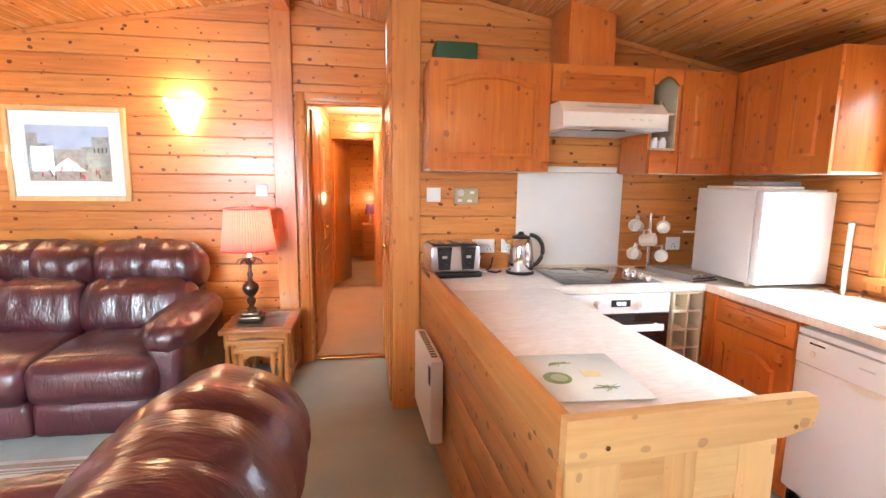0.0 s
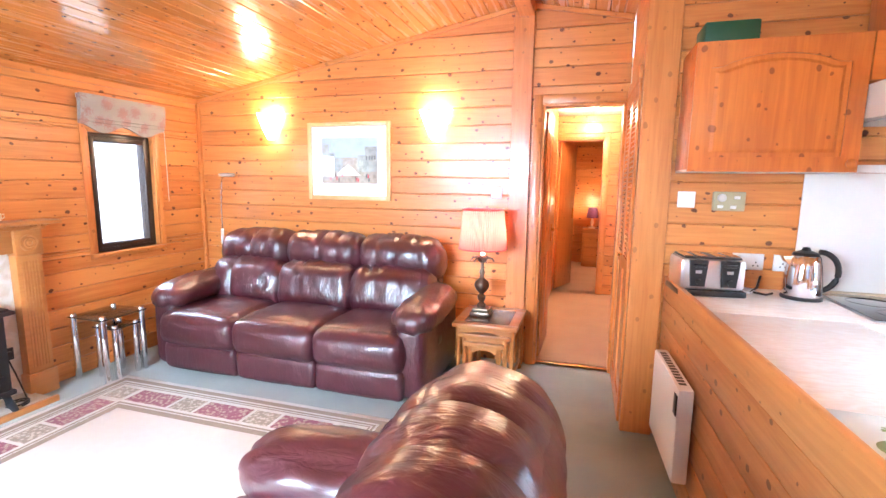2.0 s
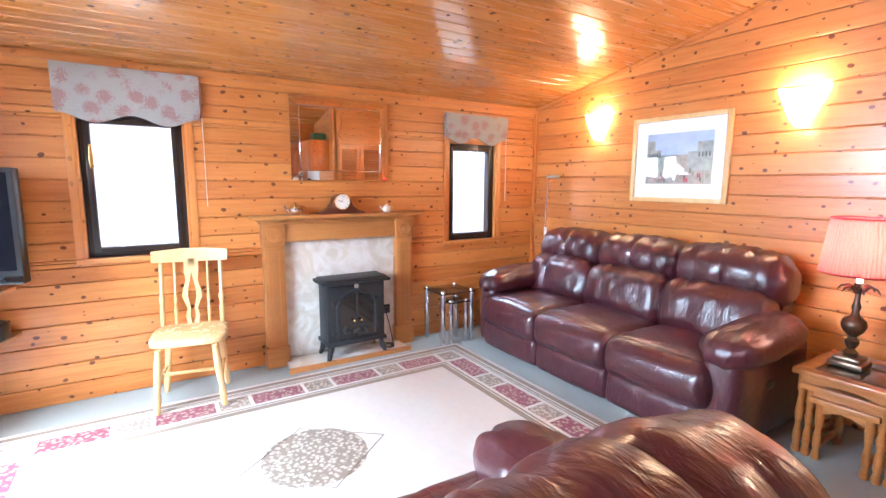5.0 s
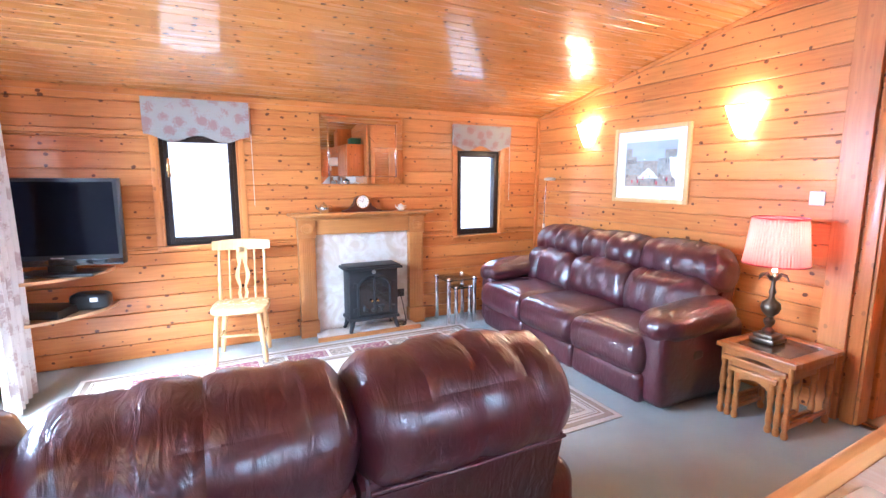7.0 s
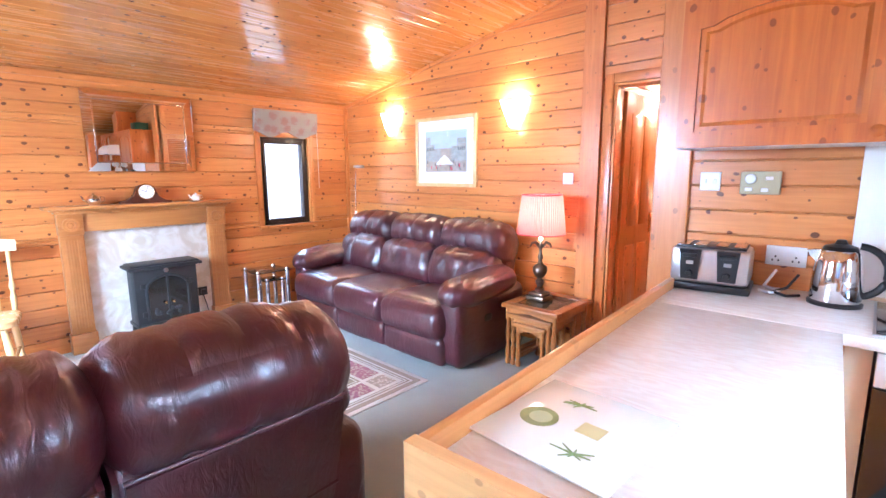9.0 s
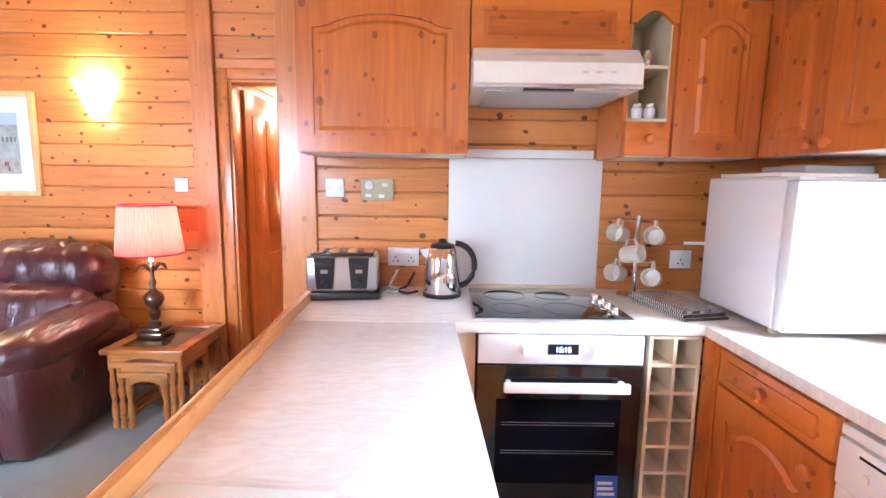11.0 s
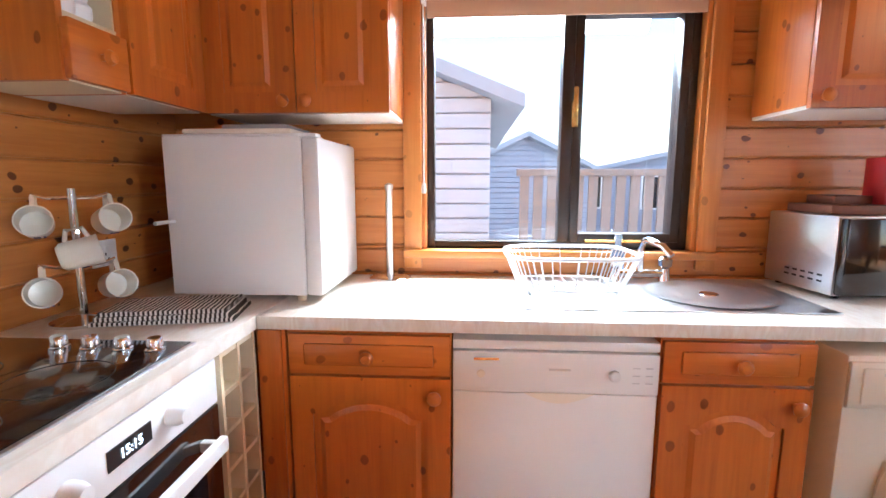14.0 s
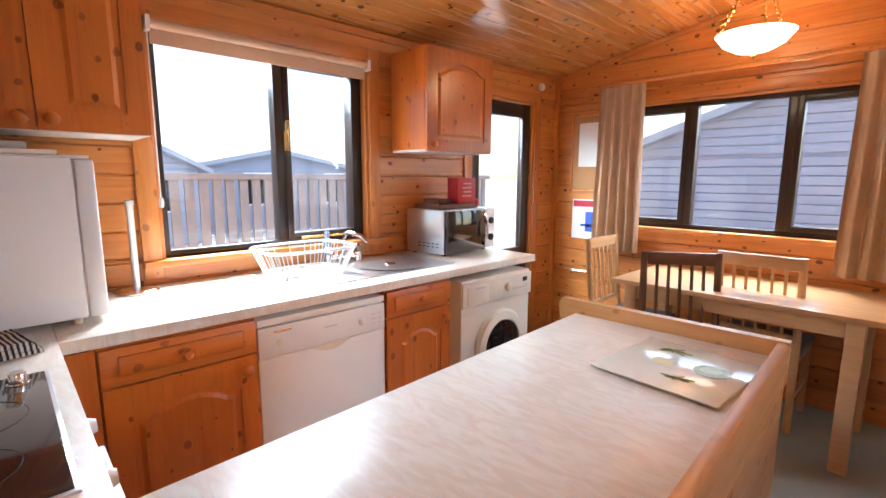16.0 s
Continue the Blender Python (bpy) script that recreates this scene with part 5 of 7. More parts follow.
def farmhouse_chair():
    t = thing("farmhouse_chair", "pale beech farmhouse chair with carved splat back", "chair", pose(-2.80, 0.895, 0, 0, 0, 80))
    bm = puff(0.44, 0.42, 0.05, 0.3, 0.45, 0.0, 1, at=(0, 0, 0.445))
    part("seat", bm, BEECH, t)
    leg = [(0.014, 0), (0.02, 0.06), (0.022, 0.12), (0.015, 0.15), (0.021, 0.2), (0.023, 0.3), (0.016, 0.43)]
    for sx in (-1, 1):
        for sy in (-1, 1):
            part("leg", lathe(leg, 12), BEECH, t, m=pose(sx * 0.19, sy * 0.18, 0, -sy * 5, -sx * 5 * -1 * -1, 0))
        part("stretcher", tube([(sx * 0.175, -0.165, 0.19), (sx * 0.175, 0, 0.19), (sx * 0.175, 0.165, 0.19)], 0.011, 8), BEECH, t)
    part("stretcher", tube([(-0.175, 0, 0.19), (0.175, 0, 0.19)], 0.012, 8), BEECH, t)
    for x in (-0.18, -0.10, 0.10, 0.18):
        r = 0.014 if abs(x) > 0.15 else 0.009
        part("spindle", lathe([(r, 0), (r * 1.3, 0.1), (r * 0.8, 0.14), (r * 1.5, 0.18), (r * 0.8, 0.22), (r, 0.44)], 10), BEECH, t, m=pose(x, 0.17, 0.46, -10, 0, 0))
    half = [(0.03, -0.01), (0.045, 0.06), (0.03, 0.11), (0.06, 0.19), (0.055, 0.24), (0.035, 0.30), (0.045, 0.36), (0.042, 0.45)]
    hole = [0.0, 0.018, 0.010, 0.026, 0.024, 0.012, 0.0, 0.0]
    bm = bmesh.new()
    for sgn in (-1, 1):
        ring = [[bm.verts.new((sgn * u, d, z)) for u in (hole[k], w) for d in (-0.006, 0.006)] for k, (w, z) in enumerate(half)]
        for a, b in zip(ring, ring[1:]):
            for p, q in ((0, 1), (1, 3), (3, 2), (2, 0)):
                bm.faces.new((a[p], a[q], b[q], b[p]))
        bm.faces.new((ring[0][0], ring[0][1], ring[0][3], ring[0][2]))
        bm.faces.new((ring[-1][0], ring[-1][2], ring[-1][3], ring[-1][1]))
    bmesh.ops.remove_doubles(bm, verts=bm.verts[:], dist=0.0001)
    part("splat", bm, BEECH, t, "carved lyre-shaped splat", m=pose(0, 0.17, 0.46, -10, 0, 0))
    bm = bmesh.new()
    n = 12
    front = [(-0.23 + 0.46 * k / n, 0.03 * (2 * k / n - 1) ** 2) for k in range(n + 1)]
    vs = []
    for x, dy in front:
        top = 0.075 + 0.018 * math.cos((x / 0.23) * math.pi / 2)
        vs.append([bm.verts.new(p) for p in ((x, -0.012 - dy, 0), (x, 0.012 - dy, 0), (x, 0.012 - dy, top), (x, -0.012 - dy, top))])
    for a, b in zip(vs, vs[1:]):
        for k in range(4):
            bm.faces.new((a[k], a[(k + 1) % 4], b[(k + 1) % 4], b[k]))
    bm.faces.new(vs[0])
    bm.faces.new(vs[-1][::-1])
    part("top_rail", bm, BEECH, t, m=pose(0, 0.255, 0.88, -10, 0, 0))


farmhouse_chair()


def television():
    t = thing("television", "black flat-screen television on a swivel foot", "television", pose(-2.86, -0.27, 0.80, 0, 0, 78))
    part("cabinet", boxes((-0.41, 0.41, -0.03, 0.05, 0.07, 0.69), bevel=0.008), BLACK, t)
    part("screen", boxes((-0.385, 0.385, -0.033, -0.03, 0.145, 0.665)), SCREEN, t, "dark reflective screen")
    part("speaker_strip", boxes((-0.41, 0.41, -0.036, -0.03, 0.07, 0.115), bevel=0.002), BLACKGLASS, t)
    part("maker_mark", boxes((-0.04, 0.04, -0.0345, -0.0335, 0.122, 0.130)), STEEL, t)
    part("neck", boxes((-0.08, 0.08, -0.01, 0.04, 0.02, 0.11), bevel=0.004), BLACK, t)
    part("foot", boxes((-0.24, 0.24, -0.12, 0.13, 0.0, 0.022), bevel=0.008), BLACK, t)

    def shelf(z, reach, label):
        n = 20
        bm = bmesh.new()
        pts = [(0.0, 0.0)] + [(reach * math.cos(math.pi / 2 * k / n), reach * 1.25 * math.sin(math.pi / 2 * k / n)) for k in range(n + 1)]
        lo = [bm.verts.new((x, y, 0)) for x, y in pts]
        hi = [bm.verts.new((x, y, 0.022)) for x, y in pts]
        bm.faces.new(lo[::-1])
        bm.faces.new(hi)
        for k in range(len(pts)):
            bm.faces.new((lo[k], lo[(k + 1) % len(pts)], hi[(k + 1) % len(pts)], hi[k]))
        s = solid("corner_shelf", bm, TABLE, label, "shelf", pose(XL + 0.002, YS + 0.002, z))
        return s
    shelf(0.776, 0.55, "quarter-round wooden corner shelf under the television")
    shelf(0.49, 0.55, "lower quarter-round wooden corner shelf")
    solid("player_box", boxes((-0.2, 0.2, -0.13, 0.13, 0.0, 0.06), bevel=0.006), BLACK, "black video player on the corner shelf", "media player", pose(-2.88, -0.42, 0.513, 0, 0, 70))
    t2 = thing("cordless_radio", "rounded black portable music player on the shelf", "radio", pose(-2.94, -0.13, 0.513, 0, 0, 80))
    part("case", puff(0.26, 0.16, 0.13, 0.5, 0.6, 0.0, at=(0, 0, 0.066)), BLACK, t2)
    part("display", boxes((0.02, 0.07, -0.083, -0.075, 0.07, 0.10), bevel=0.002), PAPER, t2)


television()


def curtain(name, m, w, h, cloth, label, folds, amp):
    bm = bmesh.new()
    n = folds * 10
    vs = []
    for j in range(9):
        f = j / 8
        row = []
        for i in range(n + 1):
            u = i / n
            a = amp * (0.5 + 0.5 * f)
            row.append((w * (u - 0.5) * (0.94 + 0.08 * f), a * math.sin(2 * math.pi * folds * u) + 0.01 * math.sin(5 * u + 3 * f), h * (1 - f)))
        vs.append(row)
    A = [[bm.verts.new(p) for p in r] for r in vs]
    B = [[bm.verts.new((p[0], p[1] + 0.006, p[2])) for p in r] for r in vs]
    for j in range(8):
        for i in range(n):
            bm.faces.new((A[j][i], A[j][i + 1], A[j + 1][i + 1], A[j + 1][i]))
            bm.faces.new((B[j][i], B[j + 1][i], B[j + 1][i + 1], B[j][i + 1]))
    for j in (0, 8):
        for i in range(n):
            bm.faces.new((A[j][i], A[j][i + 1], B[j][i + 1], B[j][i]))
    for i in (0, n):
        for j in range(8):
            bm.faces.new((A[j][i], A[j + 1][i], B[j + 1][i], B[j][i]))
    return solid(name, bm, cloth, label, "curtain", m)


curtain("long_curtain", pose(-2.48, YS + 0.21, 0.02), 0.42, 2.06, CURTAINCLOTH, "long pale damask curtain gathered beside the patio doors", 5, 0.035)
solid("curtain_rail", tube([(-2.75, YS + 0.21, 2.09), (-0.05, YS + 0.21, 2.09)], 0.012, 10), BRASS, "brass curtain rail over the patio doors", "curtain rail")


def floor_lamp():
    x, y = -2.80, 4.00
    t = thing("floor_lamp", "slim brushed steel reading lamp behind the sofa", "lamp", pose(x, y, 0))
    part("base", lathe([(0.12, 0), (0.12, 0.012), (0.02, 0.025)], 24), STEEL, t)
    part("pole", tube([(0, 0, 0.02), (0, 0, 0.9)], 0.010, 10), STEEL, t)
    part("arm", tube([(0, 0, 0.86), (0.004, 0, 1.2), (0.02, 0, 1.42), (0.045, -0.01, 1.485), (0.08, -0.02, 1.49)], 0.007, 10), CHROME, t)
    part("grip", lathe([(0.014, 0.86), (0.014, 1.0)], 12), WHITE, t)
    part("head", puff(0.16, 0.07, 0.035, 0.7, 0.7, 0.0, at=(0.10, -0.02, 1.487)), STEEL, t)


floor_lamp()


def wall_plate(name, m, w, h, label, cat, gang=1, material=None, sockets=False):
    t = thing(name, label, cat, m)
    part("plate", boxes((-w / 2, w / 2, -0.010, 0, -h / 2, h / 2), bevel=0.003), material or WHITE, t)
    for k in range(gang):
        x = (k - (gang - 1) / 2) * w / gang
        part("switch", boxes((x - 0.007, x + 0.007, -0.014, -0.010, 0.008 if sockets else -0.01, 0.026 if sockets else 0.01), bevel=0.002), material or WHITE, t)
        if sockets:
            for dx, dz in ((0, -0.003), (-0.011, -0.02), (0.011, -0.02)):
                part("pin_slot", boxes((x + dx - 0.003, x + dx + 0.003, -0.0105, -0.0102, dz - 0.004, dz + 0.004)), BLACK, t)
    return t


wall_plate("light_switch", pose(-0.295, YN, 1.37), 0.086, 0.086, "white plastic light switch on the pine wall", "switch")


def panel_heater():
    m = PEN @ pose(-0.002, 2.76 - PEN_Y, 0, 0, 0, -90)
    t = thing("panel_heater", "slim white electric panel heater on the peninsula", "heater", m)
    part("case", boxes((-0.25, 0.25, -0.075, -0.012, 0.20, 0.62), bevel=0.01), WHITE, t)
    part("bracket", boxes((-0.15, 0.15, -0.012, -0.001, 0.25, 0.55)), STEEL, t)
    for k in range(12):
        part("grille_slot", boxes((-0.2 + k * 0.034, -0.18 + k * 0.034, -0.06, -0.03, 0.6195, 0.6212)), BLACK, t)
    part("control", boxes((0.2, 0.245, -0.079, -0.074, 0.5, 0.59), bevel=0.002), BLACK, t)


def hall_things():
    # the open door of the hall's first room, the lit ceiling, the bedroom lamp
    t = tagged(new("door_hall"), "pine panelled door standing open along the hall", "door", kind="structure")
    t.matrix_basis = pose(0.05, YN + 0.16, 0, 0, 0, 88)
    part("leaf", boxes((0, 0.60, -0.018, 0.018, 0.01, 2.0), bevel=0.004), TRIM_Z, t)
    for z0, z1 in ((0.15, 0.85), (1.0, 1.85)):
        part("panel", boxes((0.1, 0.27, -0.022, 0.022, z0, z1), (0.33, 0.5, -0.022, 0.022, z0, z1), bevel=0.004), TRIM_Z, t)
    part("door_handle", boxes((0.53, 0.57, -0.026, -0.018, 0.92, 1.08), (0.45, 0.56, -0.06, -0.045, 1.02, 1.04), (0.54, 0.56, -0.05, -0.02, 1.02, 1.04), bevel=0.003), BRASS, t)
    t = tagged(new("door_bedroom"), "pine door half open into the bedroom", "door", kind="structure")
    t.matrix_basis = pose(0.03, YH + 0.12, 0, 0, 0, 70)
    part("leaf", boxes((0, 0.54, -0.018, 0.018, 0.01, 1.98), bevel=0.004), TRIM_Z, t)
    part("door_handle", boxes((0.46, 0.5, -0.03, -0.018, 0.95, 1.1), bevel=0.003), BRASS, t)
    t = thing("bedside_cabinet", "pine bedside cabinet beneath a small lamp", "cabinet", pose(0.62, 9.15, 0))
    part("body", boxes((-0.25, 0.25, -0.2, 0.2, 0, 0.66), bevel=0.005), TRIM_X, t)
    for z in (0.1, 0.36):
        d = part("drawer", boxes((-0.22, 0.22, -0.215, -0.2, z, z + 0.23), bevel=0.004), TRIM_X, t)
        part("knob", lathe([(0.01, 0), (0.016, 0.02), (0.006, 0.03)], 10), BRASS, d, m=pose(0, -0.215, z + 0.115, 90, 0, 0))
    t = thing("bedside_lamp", "small lit lamp with dark purple shade", "lamp", pose(0.52, 9.15, 0.66))
    part("base", lathe([(0.06, 0), (0.06, 0.015), (0.015, 0.03), (0.03, 0.1), (0.012, 0.18)], 16), WHITE, t)
    part("shade", lathe([(0.10, 0.18), (0.075, 0.36)], 20), mat("purple_shade", (0.12, 0.03, 0.10), 0.8), t)
    lamp("bedside_light", "POINT", pose(0.52, 9.0, 1.12), 3.0, WARM, radius=0.04)
    t = thing("hall_ceiling_light", "small recessed hall ceiling light, on", "ceiling light", pose(0.42, 6.2, 2.3))
    part("bezel", lathe([(0.07, -0.012), (0.075, -0.001)], 24), CHROME, t)
    part("diffuser", lathe([(0.05, -0.016), (0.055, -0.0125)], 20), mat("hall_glow", (1, 0.95, 0.85), 0.5, emit=((1, 0.8, 0.55), 5.0)), t)
    lamp("hall_light_and_fill", "POINT", pose(0.42, 6.2, 2.2), 11.0, (1.0, 0.72, 0.45), radius=0.05)
    # Added fill lamp without a fixture, brightens the near end of the hall
    lamp("hall_light_and_fill", "POINT", pose(0.55, 5.0, 2.2), 2.0, (1.0, 0.72, 0.45), radius=0.05)
    t = thing("hall_picture", "framed sketch print hanging on the hall wall", "picture", pose(0.018, 5.45, 1.55))
    part("frame", boxes((0.0, 0.02, -0.22, 0.22, -0.28, 0.28), bevel=0.004), BEECH, t)
    part("print", boxes((0.02, 0.022, -0.18, 0.18, -0.24, 0.24)), mat("sketch_print", (0.72, 0.6, 0.44), 0.8, vary=0.5, scale=16), t)


hall_things()


# ---- kitchen ----
PEN_Y = 3.296
PEN = pose(0.8176, PEN_Y, 0, 0, 0, 2.9)
TOP, TH = 0.915, 0.038
panel_heater()


def peninsula():
    t = thing("peninsula_unit", "pine clad breakfast peninsula with raised pine edging", "counter", PEN)
    part("living_side", boxes((0.02, 0.038, -1.93, -0.01, 0.0, TOP - TH), bevel=0.002), CAB_X, t, m=None)
    me = None
    n = 7
    for k in range(n):
        z0 = 0.02 + k * 0.135
        part("panel_board", boxes((0.001, 0.02, -1.945, -0.01, z0, min(z0 + 0.133, TOP + 0.03)), bevel=0.003), CLAD, t)
    part("carcass", boxes((0.04, 0.55, -1.92, -0.61, 0.1, TOP - TH)), INSIDE, t)
    part("kitchen_side", boxes((0.55, 0.568, -1.92, -0.62, 0.10, TOP - TH)), CAB_Z, t)
    e = part("end_panel", boxes((0.02, 0.59, -1.945, -1.925, 0.0, TOP - TH), bevel=0.003), PALE_Z, t, "pale pine end panel")
    for x0, x1 in ((0.02, 0.16), (0.27, 0.36), (0.48, 0.59)):
        part("stile", boxes((x0, x1, -1.953, -1.945, 0.0, TOP - 0.08), bevel=0.003), PALE_Z, e)
    for x0 in (0.16, 0.36):
        part("rail", boxes((x0, x0 + 0.115 if x0 < 0.3 else x0 + 0.12, -1.953, -1.945, 0.70, TOP - 0.08), bevel=0.003), PALE_X, e)
    part("side_edging", boxes((0.0, 0.028, -1.955, -0.01, TOP - 0.05, TOP + 0.04), bevel=0.008), EDGE_Y, t)
    bm = bmesh.new()
    pts = [(0.0, TOP - 0.075), (0.57, TOP - 0.055), (0.655, TOP - 0.035), (0.665, TOP + 0.02), (0.655, TOP + 0.042), (0.635, TOP + 0.044), (0.0, TOP + 0.042)]
    prism(bm, pts, -1.985, -1.955)
    part("end_edging", bm, PALE_X, t, "pale pine end rail, rounded at its tip")
    for x in (0.1, 0.6):
        part("screw", lathe([(0.006, 0), (0.006, 0.003)], 10), BRASS, t, m=pose(x, -1.985, TOP - 0.03, 90, 0, 0))
    b = thing("chopping_board", "glass worktop saver printed with vegetables", "chopping board", PEN @ pose(0.185, -1.69, TOP, 0, 0, -6))
    part("glass_plate", boxes((-0.145, 0.145, -0.155, 0.155, 0.004, 0.009), bevel=0.003), mat("printed_glass", (0.78, 0.80, 0.72), 0.08, vary=0.06, scale=6, coat=0.8), b)
    for x in (-0.12, 0.12):
        for y in (-0.13, 0.13):
            part("rubber_foot", lathe([(0.008, 0), (0.008, 0.004)], 8, (x, y, 0)), BLACK, b)
    olive = mat("print_olive", (0.20, 0.25, 0.08), 0.3, vary=0.5, scale=40)
    part("printed_melon", lathe([(0.04, 0.009), (0.04, 0.0095)], 24, (-0.07, -0.02, 0)), olive, b)
    part("printed_melon_core", lathe([(0.024, 0.0096), (0.024, 0.0099)], 18, (-0.066, -0.02, 0)), mat("print_pale_green", (0.42, 0.46, 0.25), 0.3, vary=0.2), b)
    part("printed_square", boxes((0.01, 0.06, -0.02, 0.025, 0.009, 0.0095)), mat("print_yellow", (0.6, 0.52, 0.24), 0.3, vary=0.1), b)
    r = random.Random(9)
    for k in range(16):
        cx, cy = ((-0.03, 0.08), (0.05, -0.09))[k % 2]
        a, l = r.uniform(0, 6.3), r.uniform(0.02, 0.05)
        part("printed_stalk", tube([(cx, cy, 0.0095), (cx + l * math.cos(a), cy + 0.6 * l * math.sin(a), 0.0095)], 0.003, 4, r_end=0.0015), olive, b)




peninsula()

wt = thing("worktop", "pale mottled laminate worktop running round the kitchen", "worktop")
part("peninsula_top", boxes((0.03, 0.598, -1.953, -0.45, TOP - TH - 0.0012, TOP - 0.0012), bevel=0.001), WORKTOP, wt, m=PEN)
part("hob_wall_top", boxes((0.866, 2.954, 2.70, YK - 0.018, TOP - TH, TOP), bevel=0.0015), WORKTOP, wt)
part("window_wall_top", boxes((2.335, 2.953, 0.46, 2.699, TOP - TH, TOP), bevel=0.0015), WORKTOP, wt)


def arch_outline(w, h, a, rise):
    """Inner outline of an arched door frame and matching outer points."""
    inner, outer = [(a, a), (w - a, a)], [(0, 0), (w, 0)]
    n = 12
    for k in range(n + 1):
        f = k / n
        x = w - a - (w - 2 * a) * f
        inner.append((x, h - a - rise + rise * math.sin(math.pi * min(max((f - 0.08) / 0.84, 0), 1)) ** 0.7))
        outer.append((w * (1 - f), h))
    return inner, outer


def panel_door(name, w, h, parent, m, rise=0.05, knob=None, a=0.065, material=None):
    """Raised-and-fielded pine door; local x is its width, z its height, front at -y."""
    rise = min(rise, h / 6)
    inner, outer = arch_outline(w, h, a, rise)
    bm = bmesh.new()
    d = 0.02
    n = len(inner)
    V = {}
    for key, pts, y in (("of", outer, -d), ("ob", outer, 0), ("if", inner, -d), ("ib", [(x, z) for x, z in inner], -d + 0.008)):
        V[key] = [bm.verts.new((x, y, z)) for x, z in pts]
    for i in range(n):
        j = (i + 1) % n
        bm.faces.new((V["of"][i], V["of"][j], V["if"][j], V["if"][i]))
        bm.faces.new((V["if"][i], V["if"][j], V["ib"][j], V["ib"][i]))
        bm.faces.new((V["ob"][i], V["ob"][j], V["of"][j], V["of"][i]))
    bm.faces.new(V["ob"][::-1])
    bmesh.ops.remove_doubles(bm, verts=bm.verts[:], dist=0.0001)
    door = part(name, bm, material or CAB_Z, parent, m=m, smooth=False)
    cx, cz = w / 2, h / 2
    bm = bmesh.new()
    rings = []
    for inset, y in ((0.001, -d + 0.007), (0.012, -d + 0.010), (0.016, -d + 0.009), (0.034, -d - 0.001), (0.040, -d - 0.001)):
        ring = []
        for x, z in inner:
            fx = max(0.05, 1 - inset / max(0.02, (w / 2 - a)))
            fz = max(0.05, 1 - inset / max(0.02, (h / 2 - a)))
            ring.append(bm.verts.new((cx + (x - cx) * fx, y, cz + (z - cz) * fz)))
        rings.append(ring)
    for p, q in zip(rings, rings[1:]):
        for i in range(n):
            j = (i + 1) % n
            bm.faces.new((p[i], p[j], q[j], q[i]))
    bm.faces.new(rings[-1])
    bm.faces.new(rings[0][::-1])
    part("panel", bm, material or CAB_Z, door, smooth=False)
    if knob:
        part("knob", lathe([(0.008, 0), (0.009, 0.012), (0.02, 0.02), (0.021, 0.027), (0.013, 0.034), (0.004, 0.036)], 16), CAB_Z, door, "turned wooden knob", m=pose(knob[0], -d, knob[1], 90, 0, 0))
    return door


def wall_cabinet(label, m, w, h, d, doors, lower=0.0):
    t = thing("wall_cabinet", label, "cabinet", m, "wall cabinets")
    part("carcass", boxes((0, w, 0, d, 0.012, h), bevel=0.002), CAB_Z, t)
    part("underside", boxes((0.004, w - 0.004, 0.004, d - 0.004, 0.0, 0.012)), BOARD, t, "white underside")
    n = len(doors)
    for k, side in enumerate(doors):
        dw = w / n - 0.004
        kn = (0.035, 0.035) if side == "l" else (dw - 0.035, 0.035)
        panel_door("door", dw, h - 0.004, t, pose(w * k / n + 0.002, 0, 0.002), knob=kn if side else None)
    return t


UZ, UH, UD = 1.515, 0.585, 0.30
wall_cabinet("pine wall cabinet with arched panel door above the toaster", pose(0.825, YK - 0.016 - UD + 0.005, UZ), 0.67, UH, UD - 0.006, ["r"])
hc = thing("hood_cabinet", "short pine cabinet above the cooker hood", "cabinet", pose(1.497, YK - 0.016 - UD + 0.005, 1.90))
part("carcass", boxes((0, 0.60, 0, UD - 0.006, 0, 0.20), bevel=0.002), CAB_Z, hc)
panel_door("door", 0.596, 0.196, hc, pose(0.002, 0, 0.002), rise=0.0, a=0.045, material=CAB_X)


